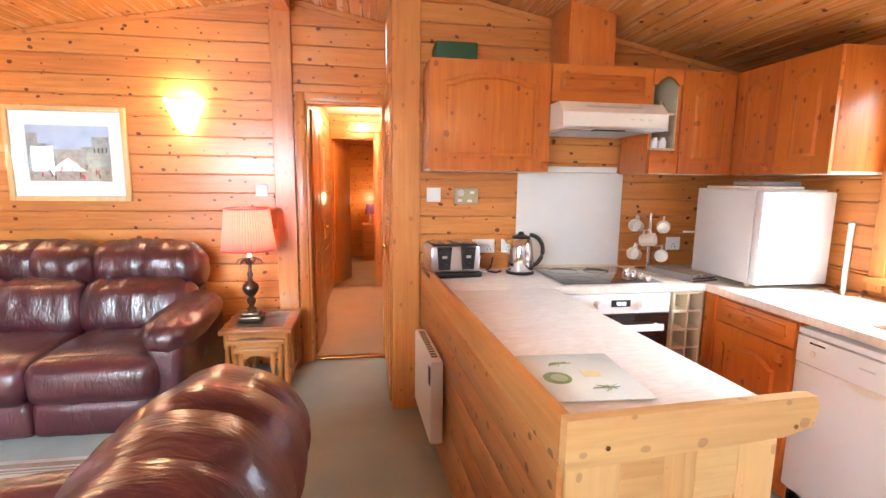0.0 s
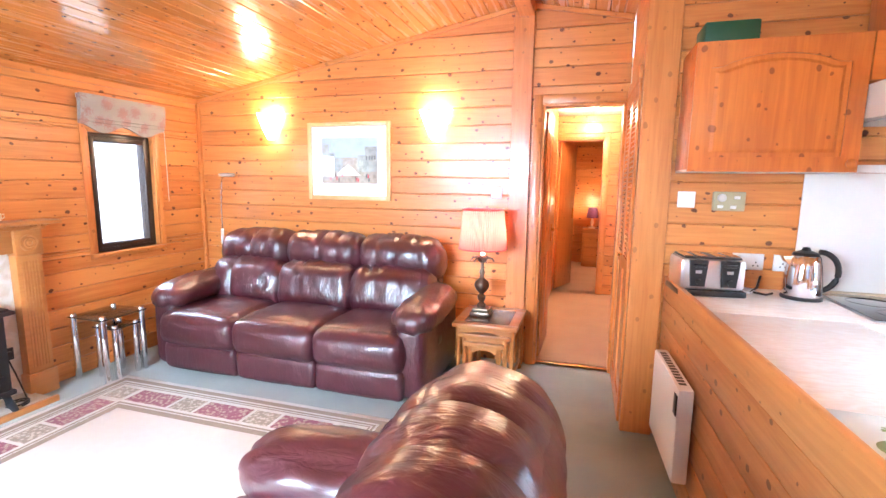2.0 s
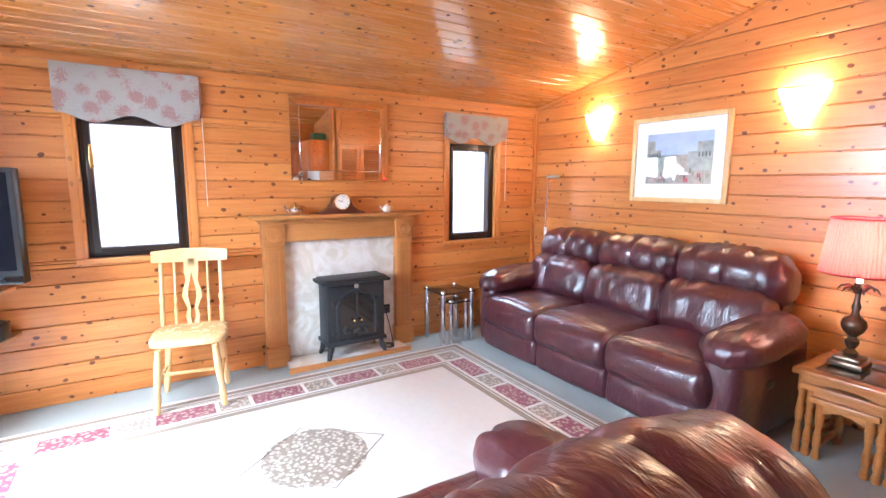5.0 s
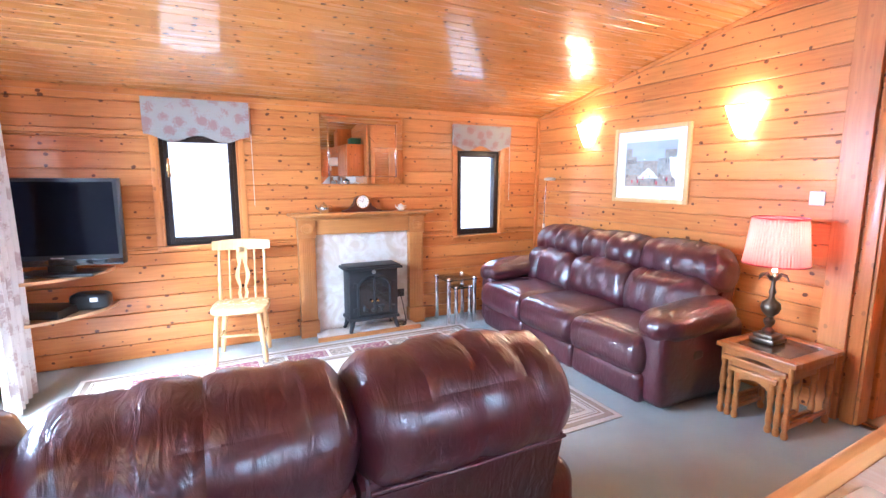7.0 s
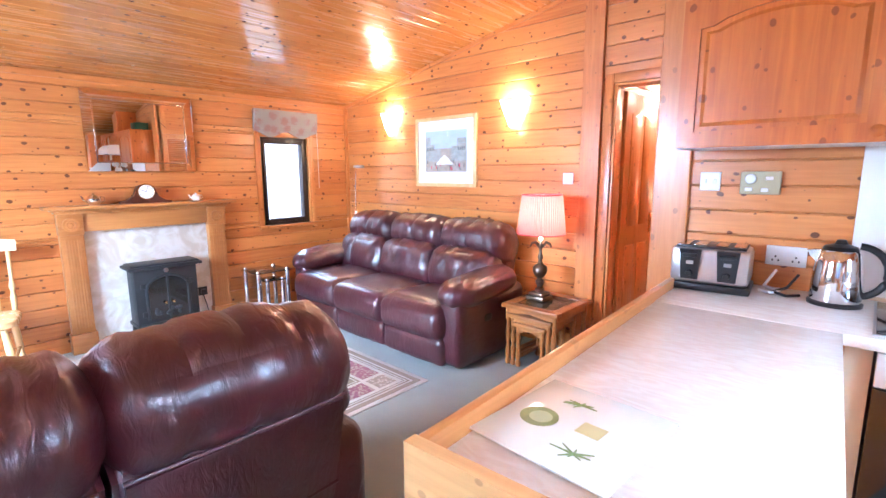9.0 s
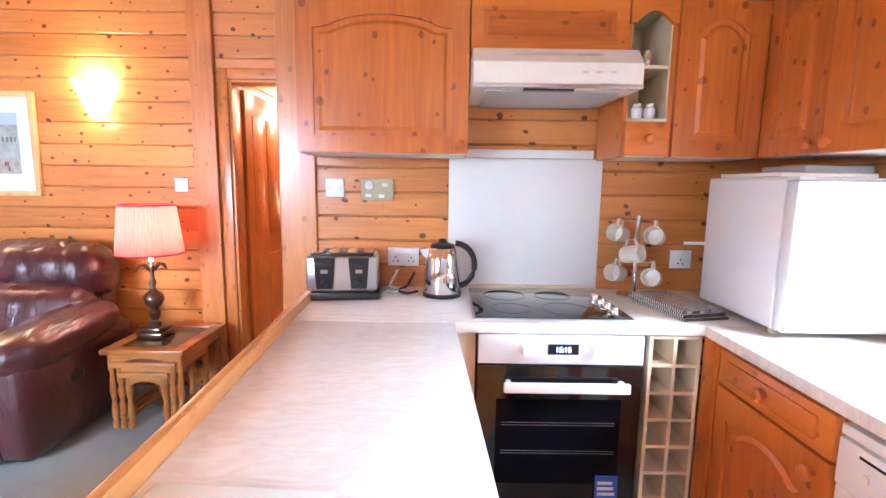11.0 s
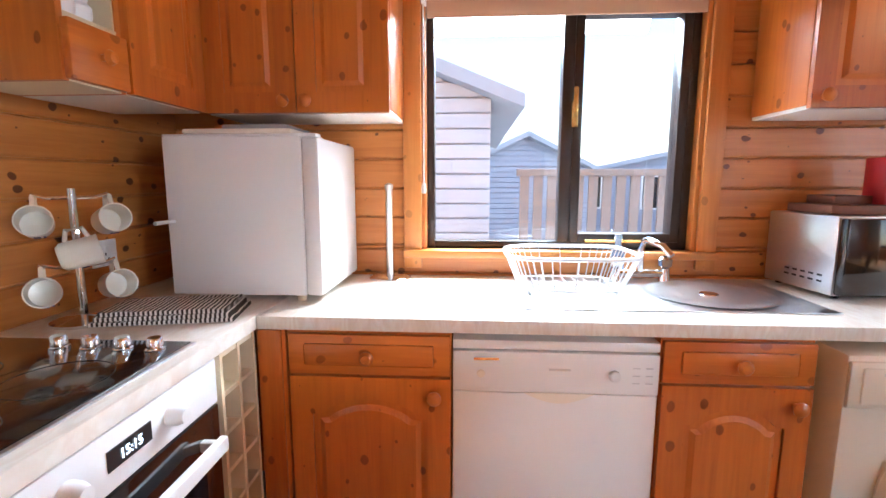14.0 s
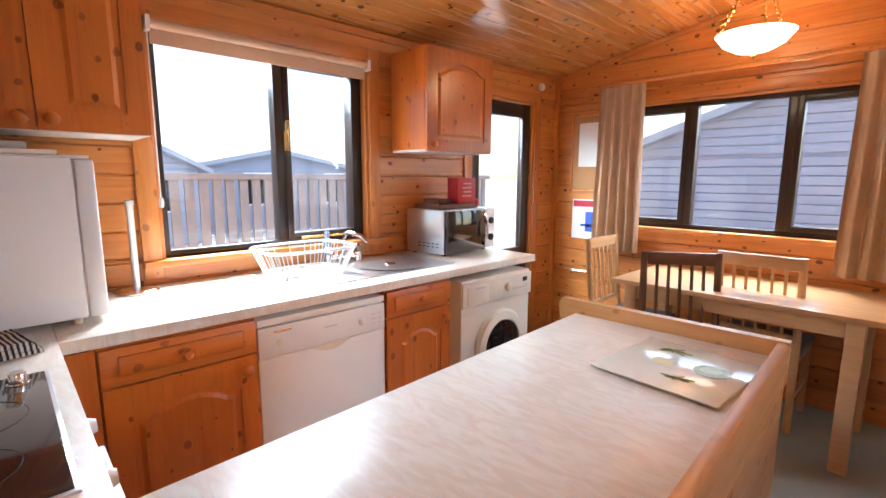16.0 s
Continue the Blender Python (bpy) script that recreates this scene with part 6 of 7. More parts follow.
def open_unit():
    t = thing("open_shelf_unit", "narrow open end unit with arched front, small drawer and shelf", "shelf", pose(2.10, YK - 0.016 - UD + 0.005, UZ))
    w, h, d = 0.19, UH, UD - 0.006
    part("side", boxes((0, 0.016, 0, d, 0, h)), CAB_Z, t)
    part("side", boxes((w - 0.016, w, 0, d, 0, h)), CAB_Z, t)
    part("back", boxes((0.016, w - 0.016, d - 0.01, d, 0.012, h)), INSIDE, t)
    part("liner", boxes((0.016, 0.022, 0.004, d - 0.01, 0.15, h - 0.02), (w - 0.022, w - 0.016, 0.004, d - 0.01, 0.15, h - 0.02)), INSIDE, t)
    for za, zb in ((0.0, 0.012), (0.138, 0.15), (h - 0.016, h)):
        part("cross_board", boxes((0.016, w - 0.016, 0.0, d - 0.01, za, zb)), INSIDE, t)
    part("shelf_board", boxes((0.022, w - 0.022, 0.01, d - 0.01, 0.34, 0.352)), INSIDE, t)
    dr = part("drawer", boxes((0.006, w - 0.006, -0.02, 0.0, 0.004, 0.134), bevel=0.003), CAB_X, t)
    part("knob", lathe([(0.008, 0), (0.009, 0.012), (0.019, 0.02), (0.013, 0.032), (0.004, 0.034)], 16), CAB_Z, dr, m=pose(w / 2, -0.02, 0.068, 90, 0, 0))
    n = 10
    bm = bmesh.new()
    lo = [(0.024 + (w - 0.048) * k / n, h - 0.085 + 0.045 * math.sin(math.pi * k / n)) for k in range(n + 1)]
    prism(bm, [(0.004, h), (0.004, h - 0.085), *lo, (w - 0.004, h - 0.085), (w - 0.004, h)], -0.018, 0.0)
    part("arch", bm, CAB_X, t)
    for x, z, r, m, lab in ((0.07, 0.151, 0.022, WHITE, "white china egg cup on the open shelf"), (0.12, 0.151, 0.022, WHITE, "white china egg cup on the open shelf"), (0.10, 0.353, 0.02, CHROME, "small chrome salt pot on the open shelf")):
        solid("small_pot", lathe([(r * 0.8, 0), (r, 0.02), (r, 0.04), (r * 0.6, 0.05), (r * 0.7, 0.06)], 14), m, lab, "pot", pose(2.10 + x, YK - 0.27, UZ + z))


open_unit()
wall_cabinet("narrow pine wall cabinet in the corner", pose(2.29, YK - 0.016 - UD + 0.005, UZ), 0.34, UH, UD - 0.006, [""])
CX = XR - 0.016 - 0.30 + 0.005
wall_cabinet("double pine wall cabinet above the fridge", pose(CX, YK - 0.32, UZ, 0, 0, -90), 0.62, UH, 0.294, ["r", "l"])
wall_cabinet("pine wall cabinet above the microwave", pose(CX, 1.06, UZ, 0, 0, -90), 0.53, UH - 0.03, 0.294, ["l"])
solid("flue_box", boxes((1.60, 1.87, YK - 0.30, YK - 0.018, 2.101, 2.47), bevel=0.003), CAB_Z, "pine boxed flue between hood cabinet and ceiling", "flue")
solid("green_tin", boxes((0.87, 1.10, YK - 0.24, YK - 0.05, UZ + UH + 0.001, UZ + UH + 0.11), bevel=0.008), GREEN, "dark green tin on top of the wall cabinet", "tin")


def cooker_hood():
    t = thing("cooker_hood", "cream slimline cooker hood under a pine cabinet", "cooker hood", pose(1.50, 0, 0))
    yb, yf = YK - 0.02, YK - 0.50
    bm = bmesh.new()
    for x0, x1 in ((0.0, 0.595),):
        prof = [(yb, 1.75), (yf, 1.74), (yf, 1.825), (yf + 0.06, 1.885), (yb, 1.885)]
        a = [bm.verts.new((x0, y, z)) for y, z in prof]
        b = [bm.verts.new((x1, y, z)) for y, z in prof]
        bm.faces.new(a)
        bm.faces.new(b[::-1])
        for k in range(5):
            bm.faces.new((a[k], b[k], b[(k + 1) % 5], a[(k + 1) % 5]))
    part("body", bm, CREAM, t, smooth=False)
    part("filter", boxes((0.05, 0.545, yf + 0.06, yb - 0.04, 1.736, 1.742)), mat("hood_filter", (0.45, 0.45, 0.45), 0.6, vary=0.3, scale=300), t, "grey mesh filter")
    part("front_lip", boxes((0.0, 0.595, yf - 0.004, yf, 1.738, 1.752), bevel=0.001), STEEL, t)
    part("light_cover", boxes((0.18, 0.36, yf + 0.015, yf + 0.05, 1.732, 1.739), bevel=0.002), BLACK, t)
    part("vent_slot", boxes((0.14, 0.46, yf + 0.0288, yf + 0.0352, 1.855, 1.862)), STEEL, t)
    for k in range(3):
        part("slider", boxes((0.38 + k * 0.05, 0.40 + k * 0.05, yf - 0.004, yf, 1.79, 1.797), bevel=0.001), STEEL, t)


cooker_hood()
sp = thing("splashback", "plain white splashback panel behind the hob", "splashback", pose(0, YK, 0))
part("panel", boxes((1.425, 2.135, -0.008, -0.001, TOP + 0.012, 1.52), bevel=0.002), BOARD, sp)
part("upper_panel", boxes((1.50, 2.09, -0.008, -0.001, 1.522, 1.56), bevel=0.002), BOARD, sp)
part("edge_strip", boxes((1.425, 2.135, -0.018, -0.001, TOP, TOP + 0.011), bevel=0.002), INSIDE, sp)


def oven():
    t = thing("built_in_oven", "white built-in electric oven with black glass door", "oven", pose(1.532, 2.705, 0))
    w = 0.595
    part("cavity", boxes((0.0, w, 0.03, 0.55, 0.13, 0.87)), BLACK, t)
    part("control_panel", boxes((0, w, 0.0, 0.03, 0.762, 0.872), bevel=0.004), WHITE, t)
    d = part("door", boxes((0, w, 0.0, 0.03, 0.215, 0.757), bevel=0.004), BLACKGLASS, t, "black glass oven door")
    part("window", boxes((0.07, w - 0.07, -0.002, 0.0, 0.30, 0.63), bevel=0.001), SCREEN, d)
    for z in (0.42, 0.43, 0.53, 0.54):
        part("rack_bar", boxes((0.09, w - 0.09, -0.003, -0.002, z, z + 0.002)), STEEL, d)
    part("handle", boxes((0.09, w - 0.06, -0.055, -0.035, 0.675, 0.71), (0.10, 0.12, -0.036, 0.0, 0.68, 0.705), (w - 0.09, w - 0.07, -0.036, 0.0, 0.68, 0.705), bevel=0.004), WHITE, d, "white bar handle")
    part("energy_label", boxes((w - 0.15, w - 0.065, -0.0045, -0.003, 0.235, 0.335)), BLUEINK, d, "blue energy sticker")
    for k in range(3):
        part("label_bar", boxes((w - 0.14, w - 0.085 + 0.005 * k, -0.0052, -0.0046, 0.30 - k * 0.022, 0.312 - k * 0.022)), PAPER, d)
    part("display", boxes((0.25, 0.36, -0.002, 0.0, 0.80, 0.838)), BLACK, t)
    fc = bpy.data.curves.new("digits", "FONT")
    fc.body, fc.size, fc.extrude, fc.align_x = "15:15", 0.026, 0.0004, "CENTER"
    txt = new("clock_digits", fc)
    fc.materials.append(mat("digit_glow", (0.6, 0.8, 1), 0.5, emit=((0.7, 0.85, 1.0), 2.0)))
    txt.parent, txt.matrix_basis = t, pose(0.305, -0.0035, 0.81, 90, 0, 0)
    for x in (0.17, 0.42):
        part("knob", lathe([(0.022, 0), (0.021, 0.018), (0.016, 0.03), (0.015, 0.034)], 20), WHITE, t, m=pose(x, 0, 0.818, 90, 0, 0))
    part("drawer_front", boxes((0, w, 0.0, 0.03, 0.135, 0.208), bevel=0.004), WHITE, t)
    solid("plinth_oven", boxes((1.44, 2.34, 2.76, 2.78, 0.0, 0.125)), CAB_X, "pine plinth below the oven", "plinth")
    solid("filler_panel", boxes((1.455, 1.524, 2.73, 2.75, 0.13, 0.874)), INSIDE, "pale filler panel beside the oven", "panel")
    h = thing("ceramic_hob", "black ceramic hob with silver edge and four knobs", "hob", pose(0, 0, TOP))
    part("trim", boxes((1.515, 2.105, 2.735, 3.235, 0.0, 0.006), bevel=0.002), STEEL, h)
    part("glass", boxes((1.523, 2.097, 2.743, 3.227, 0.0055, 0.0085), bevel=0.001), BLACKGLASS, h)
    ring = mat("hob_ring", (0.022, 0.022, 0.024), 0.15)
    for x, y, r in ((1.67, 2.87, 0.075), (1.67, 3.09, 0.09), (1.88, 2.87, 0.09), (1.88, 3.09, 0.075)):
        part("ring_mark", tube([(x + r * math.cos(2 * math.pi * k / 40), y + r * math.sin(2 * math.pi * k / 40), 0.0083) for k in range(40)], 0.0012, 4, closed=True), ring, h)
    for k in range(4):
        part("knob", lathe([(0.021, 0.0085), (0.021, 0.012), (0.017, 0.014), (0.016, 0.034), (0.014, 0.037)], 18, (2.04, 2.79 + k * 0.075, 0)), CHROME, h)


oven()


def wine_rack():
    t = thing("wine_rack_unit", "open pigeonhole bottle rack of pale boards beside the oven", "wine rack", pose(2.145, 2.705, 0.13))
    w, h = 0.185, 0.742
    for x in (0.0, w / 2 - 0.006, w - 0.012):
        part("upright", boxes((x, x + 0.012, 0, 0.35, 0, h)), INSIDE, t)
    for k in range(8):
        z = k * (h - 0.012) / 7
        for x0, x1 in ((0.012, w / 2 - 0.006), (w / 2 + 0.006, w - 0.012)):
            part("shelf_board", boxes((x0, x1, 0.003, 0.35, z, z + 0.012)), INSIDE, t)
    part("back", boxes((0.012, w - 0.012, 0.352, 0.36, 0, h)), CAB_Z, t)


wine_rack()


def base_unit(y_hi, w, label, knob_side):
    t = thing("base_unit", label, "cabinet", pose(2.365, y_hi, 0, 0, 0, -90), "base units")
    part("carcass", boxes((0, w, 0, 0.55, 0.12, 0.872)), CAB_Z, t)
    d = part("drawer", boxes((0.003, w - 0.003, -0.02, 0, 0.745, 0.862), bevel=0.003), CAB_X, t)
    part("drawer_field", boxes((0.05, w - 0.05, -0.026, -0.02, 0.772, 0.836), bevel=0.005), CAB_X, d)
    part("knob", lathe([(0.008, 0), (0.009, 0.012), (0.02, 0.02), (0.021, 0.027), (0.013, 0.034)], 16), CAB_Z, d, m=pose(w / 2, -0.026, 0.803, 90, 0, 0))
    panel_door("door", w - 0.006, 0.608, t, pose(0.003, 0, 0.128), knob=(w - 0.05, 0.56) if knob_side == "r" else (0.05, 0.56))
    part("plinth", boxes((0, w, 0.05, 0.07, 0, 0.12)), CAB_X, t)
    return t


solid("corner_filler", boxes((2.335, 2.36, 2.632, 2.70, 0.02, 0.874)), CAB_Z, "pine corner filler post", "panel")
solid("corner_post", boxes((2.345, 2.362, 2.622, 2.632, 0.02, 0.874)), CAB_Z, "narrow pine strip by the base cabinet", "panel")
base_unit(2.618, 0.472, "pine base unit with drawer and arched door", "r")
base_unit(1.566, 0.405, "pine sink base unit with drawer and arched door", "r")


def dishwasher():
    t = thing("dishwasher", "white freestanding dishwasher under the worktop", "dishwasher", pose(2.36, 2.142, 0, 0, 0, -90))
    w = 0.573
    part("body", boxes((0.0, w, 0.03, 0.57, 0.02, 0.85), bevel=0.004), WHITE, t)
    part("top_lid", boxes((0, w, -0.005, 0.57, 0.825, 0.853), bevel=0.005), WHITE, t)
    part("control_panel", boxes((0.0, w, -0.008, 0.03, 0.70, 0.82), bevel=0.006), WHITE, t)
    part("door", boxes((0.0, w, -0.003, 0.03, 0.11, 0.698), bevel=0.005), WHITE, t)
    bm = bmesh.new()
    n = 12
    prism(bm, [(0.2 + 0.2 * k / n, 0.70) for k in range(n + 1)] + [(0.4 - 0.2 * k / n, 0.70 - 0.03 * math.sin(math.pi * k / n)) for k in range(1, n)], -0.006, -0.002)
    part("grip_recess", bm, CREAM, t)
    part("plinth", boxes((0.0, w, 0.03, 0.05, 0.0, 0.10)), WHITE, t)
    part("programme_dial", lathe([(0.016, 0), (0.015, 0.012), (0.012, 0.014)], 16), WHITE, t, m=pose(0.45, -0.008, 0.758, 90, 0, 0))
    part("power_button", lathe([(0.012, 0), (0.011, 0.004)], 14), CREAM, t, m=pose(0.08, -0.008, 0.755, 90, 0, 0))
    part("maker_mark", boxes((0.27, 0.33, -0.0092, -0.008, 0.768, 0.774)), STEEL, t)
    part("chrome_strip", boxes((0.06, 0.13, -0.0092, -0.008, 0.795, 0.802)), CHROME, t)
    for k in range(6):
        part("panel_print", boxes((0.50 + (k % 2) * 0.035, 0.52 + (k % 2) * 0.035, -0.0088, -0.008, 0.735 + (k // 2) * 0.022, 0.738 + (k // 2) * 0.022)), STEEL, t)


dishwasher()


def washing_machine():
    t = thing("washing_machine", "off-white front-loading washing machine", "washing machine", pose(2.335, 1.095, 0, 0, 0, -90))
    w = 0.585
    part("body", boxes((0, w, 0, 0.52, 0.01, 0.84), bevel=0.012), CREAM, t)
    part("fascia", boxes((0.0, w, -0.014, 0.0, 0.695, 0.825), bevel=0.006), CREAM, t)
    part("drawer", boxes((0.03, 0.2, -0.020, -0.014, 0.71, 0.81), bevel=0.004), CREAM, t)
    part("dial", lathe([(0.026, 0), (0.024, 0.016), (0.018, 0.02)], 20), CREAM, t, m=pose(0.36, -0.014, 0.765, 90, 0, 0))
    part("maker_mark", boxes((0.08, 0.16, -0.0212, -0.020, 0.79, 0.797)), STEEL, t)
    for k in range(5):
        part("button", lathe([(0.008, 0), (0.007, 0.005)], 10), CREAM, t, m=pose(0.42 + k * 0.03, -0.014, 0.745, 90, 0, 0))
    part("pilot_display", boxes((0.5, 0.54, -0.0155, -0.014, 0.775, 0.8)), BLACK, t)
    rim = lathe([(0.20, 0.0), (0.205, 0.012), (0.19, 0.03), (0.15, 0.036), (0.14, 0.02)], 40)
    d = part("door", rim, CREAM, t, "round porthole door", m=pose(0.31, 0, 0.44, 90, 0, 0))
    part("glass", lathe([(0.142, 0.01), (0.142, 0.034), (0.12, 0.04), (0.06, 0.047), (0.01, 0.049)], 32), BLACKGLASS, d)
    part("catch", boxes((0.155, 0.2, -0.03, 0.03, 0.024, 0.042), bevel=0.006), WHITE, d)


washing_machine()


def table_fridge():
    t = thing("fridge", "white compact fridge standing on the worktop", "fridge", pose(2.495, 2.575, TOP))
    w, d, h = 0.44, 0.47, 0.515
    part("body", boxes((0, w, 0.035, d, 0.02, h), bevel=0.006), WHITE, t)
    part("door", boxes((0, w, -0.02, 0.032, 0.02, h - 0.004), bevel=0.01), WHITE, t)
    part("seal", boxes((0.008, w - 0.008, 0.031, 0.0365, 0.028, h - 0.01)), STEEL, t)
    part("top", boxes((0.002, w - 0.002, 0.037, d - 0.002, h, h + 0.006), bevel=0.002), WHITE, t)
    for x in (0.03, w - 0.03):
        for y in (0.06, d - 0.05):
            part("foot", lathe([(0.014, 0), (0.016, 0.02)], 10, (x, y, 0)), INSIDE, t)
    part("hinge", boxes((0.01, 0.06, -0.01, 0.06, h - 0.003, h + 0.008), bevel=0.002), WHITE, t)
    solid("baking_tray", boxes((2.50, 2.82, 2.64, 2.98, TOP + h + 0.0075, TOP + h + 0.022), bevel=0.004), CREAM, "shallow pale tray lying on top of the fridge", "tray")
    b = bmesh.new()
    box(b, 2.62, 2.86, 2.70, 2.92, TOP + h + 0.023, TOP + h + 0.05, bevel=0.008)
    solid("plastic_tub", b, mat("clear_plastic", (0.75, 0.76, 0.78), 0.2, glass=0.5), "clear plastic tub on the fridge tray", "tub")
    solid("wall_hook", tube([(2.40, 3.02, 1.17), (2.49, 3.02, 1.17)], 0.006, 8), WHITE, "white plastic knob beside the fridge", "hook", pose(0, 0, 0))


table_fridge()


def toaster():
    t = thing("toaster", "chrome and black four-slice toaster", "toaster", pose(0.975, 3.10, TOP, 0, 0, 6))
    part("base", boxes((-0.155, 0.155, -0.115, 0.115, 0.0, 0.03), bevel=0.008), BLACK, t)
    part("body", boxes((-0.148, 0.148, -0.105, 0.105, 0.03, 0.185), bevel=0.022), STEEL, t)
    part("top", boxes((-0.13, 0.13, -0.09, 0.09, 0.18, 0.192), bevel=0.005), BLACK, t)
    for x in (-0.105, -0.04, 0.04, 0.105):
        part("slot_frame", boxes((x - 0.022, x + 0.022, -0.075, 0.075, 0.19, 0.197), bevel=0.003), CHROME, t)
    for x in (-0.07, 0.07):
        bm = bmesh.new()
        prism(bm, [(x - 0.032, 0.05), (x + 0.032, 0.05), (x + 0.042, 0.178), (x - 0.042, 0.178)], -0.118, -0.10)
        c = part("control_column", bm, BLACK, t)
        part("lever", boxes((x - 0.028, x + 0.028, -0.14, -0.118, 0.148, 0.162), bevel=0.004), BLACK, c)
        part("lever_mark", boxes((x - 0.014, x + 0.014, -0.1195, -0.118, 0.115, 0.13)), STEEL, c)
        part("dial", lathe([(0.014, 0), (0.012, 0.01)], 14), BLACK, c, m=pose(x, -0.118, 0.075, 90, 0, 0))


toaster()


def kettle():
    t = thing("kettle", "polished chrome electric kettle with black handle", "kettle", pose(1.40, 3.11, TOP))
    part("power_base", lathe([(0.085, 0), (0.086, 0.012), (0.075, 0.018)], 28), BLACK, t)
    part("body", lathe([(0.078, 0.018), (0.08, 0.03), (0.078, 0.10), (0.07, 0.17), (0.062, 0.205), (0.055, 0.212)], 36), CHROME, t)
    part("lid", lathe([(0.056, 0.212), (0.05, 0.225), (0.02, 0.235), (0.014, 0.25), (0.004, 0.252)], 28), BLACK, t)
    part("handle", tube([(0.055 + 0.085 * math.sin(a), 0, 0.135 + 0.095 * math.cos(a)) for a in [math.pi * k / 16 for k in range(17)]], 0.013, 12), BLACK, t)
    bm = bmesh.new()
    prism(bm, [(-0.055, 0.15), (-0.055, 0.21), (-0.10, 0.205), (-0.085, 0.18)], -0.022, 0.022)
    part("spout", bm, CHROME, t)
    solid("kettle_flex", tube([(1.29, 3.14, TOP + 0.008), (1.25, 3.10, TOP + 0.007), (1.20, 3.15, TOP + 0.007), (1.24, 3.2, TOP + 0.02), (1.27, 3.26, TOP + 0.07)], 0.006, 6), BLACK, "black flex looped behind the kettle", "cable")
    solid("toaster_flex", tube([(1.15, 3.15, TOP + 0.008), (1.19, 3.12, TOP + 0.007), (1.22, 3.17, TOP + 0.007), (1.16, 3.2, TOP + 0.02), (1.19, 3.265, TOP + 0.08)], 0.006, 6), WHITE, "white flex beside the toaster", "cable")


kettle()
wall_plate("light_switch", pose(0.895, YK, 1.375), 0.086, 0.086, "white double light switch above the worktop", "switch", 2)
hcn = thing("heating_control", "beige heating control panel with dial and buttons", "control panel", pose(1.095, YK, 1.37))
OLD = mat("aged_beige_plastic", (0.42, 0.36, 0.22), 0.5, vary=0.08)
part("case", boxes((-0.075, 0.075, -0.03, -0.001, -0.05, 0.05), bevel=0.005), OLD, hcn)
part("dial", lathe([(0.022, 0), (0.02, 0.01)], 20), STEEL, hcn, m=pose(-0.035, -0.03, 0.018, 90, 0, 0))
for bx, bz in ((0.035, 0.02), (-0.04, -0.028), (0.02, -0.03)):
    part("button", boxes((bx - 0.014, bx + 0.014, -0.034, -0.03, bz - 0.008, bz + 0.008), bevel=0.002), PAPER, hcn)
wall_plate("double_socket", pose(1.215, YK, 1.055), 0.146, 0.086, "white double socket behind the toaster", "socket", 2, sockets=True)
wall_plate("single_socket", pose(1.375, YK, 1.055), 0.086, 0.086, "white single socket behind the kettle", "socket", 1, sockets=True)
wall_plate("double_socket", pose(2.53, YK, 1.06), 0.10, 0.086, "white socket by the mug tree", "socket", 1, sockets=True)


def mug_tree():
    t = thing("mug_tree", "chrome mug tree on a round base", "mug stand", pose(2.255, 3.14, TOP))
    part("base", lathe([(0.075, 0), (0.077, 0.008), (0.03, 0.016), (0.008, 0.022)], 28), CHROME, t)
    part("pole", tube([(0, 0, 0.01), (0, 0, 0.36)], 0.010, 12), CHROME, t)
    across, towards = Vector((0.74, -0.67, 0)), Vector((-0.67, -0.74, 0))
    for z in (0.335, 0.155):
        for k in (-1, 1):
            part("peg", tube([(0, 0, z), across * (k * 0.05) + Vector((0, 0, z)), across * (k * 0.082) + Vector((0, 0, z + 0.012))], 0.004, 8), CHROME, t)
    part("peg", tube([(0, 0, 0.245), towards * 0.05 + Vector((0, 0, 0.25))], 0.004, 8), CHROME, t)

    def mug(x, y, z, rz, label):
        g = thing("mug", label, "mug", pose(2.255 + x, 3.14 + y, TOP + z, 78, 0, rz), "hanging mugs")
        bm = lathe([(0.028, -0.045), (0.036, -0.035), (0.039, 0.045), (0.036, 0.045), (0.034, -0.03), (0.002, -0.036)], 24)
        part("cup", bm, CREAM, g)
        part("handle", tube([(0.0, 0.036, 0.028), (0.0, 0.062, 0.022), (0.0, 0.064, -0.012), (0.0, 0.036, -0.022)], 0.006, 8), CREAM, g)
        part("motif", boxes((-0.006, 0.008, -0.0395, -0.037, -0.006, 0.01), (0.012, 0.018, -0.0375, -0.034, -0.012, -0.006), bevel=0.001), mat("blue_motif", (0.05, 0.06, 0.16), 0.4), g)
    for k, z in ((-1, 0.275), (1, 0.275), (-1, 0.095), (1, 0.095)):
        p = across * (k * 0.078) + towards * 0.012
        mug(p.x, p.y, z, -42 + 8 * k, "cream mug hanging rim outwards on the chrome stand")
    mug(towards.x * 0.055, towards.y * 0.055, 0.195, 40, "cream mug with dark blue motif hanging on the stand")


mug_tree()


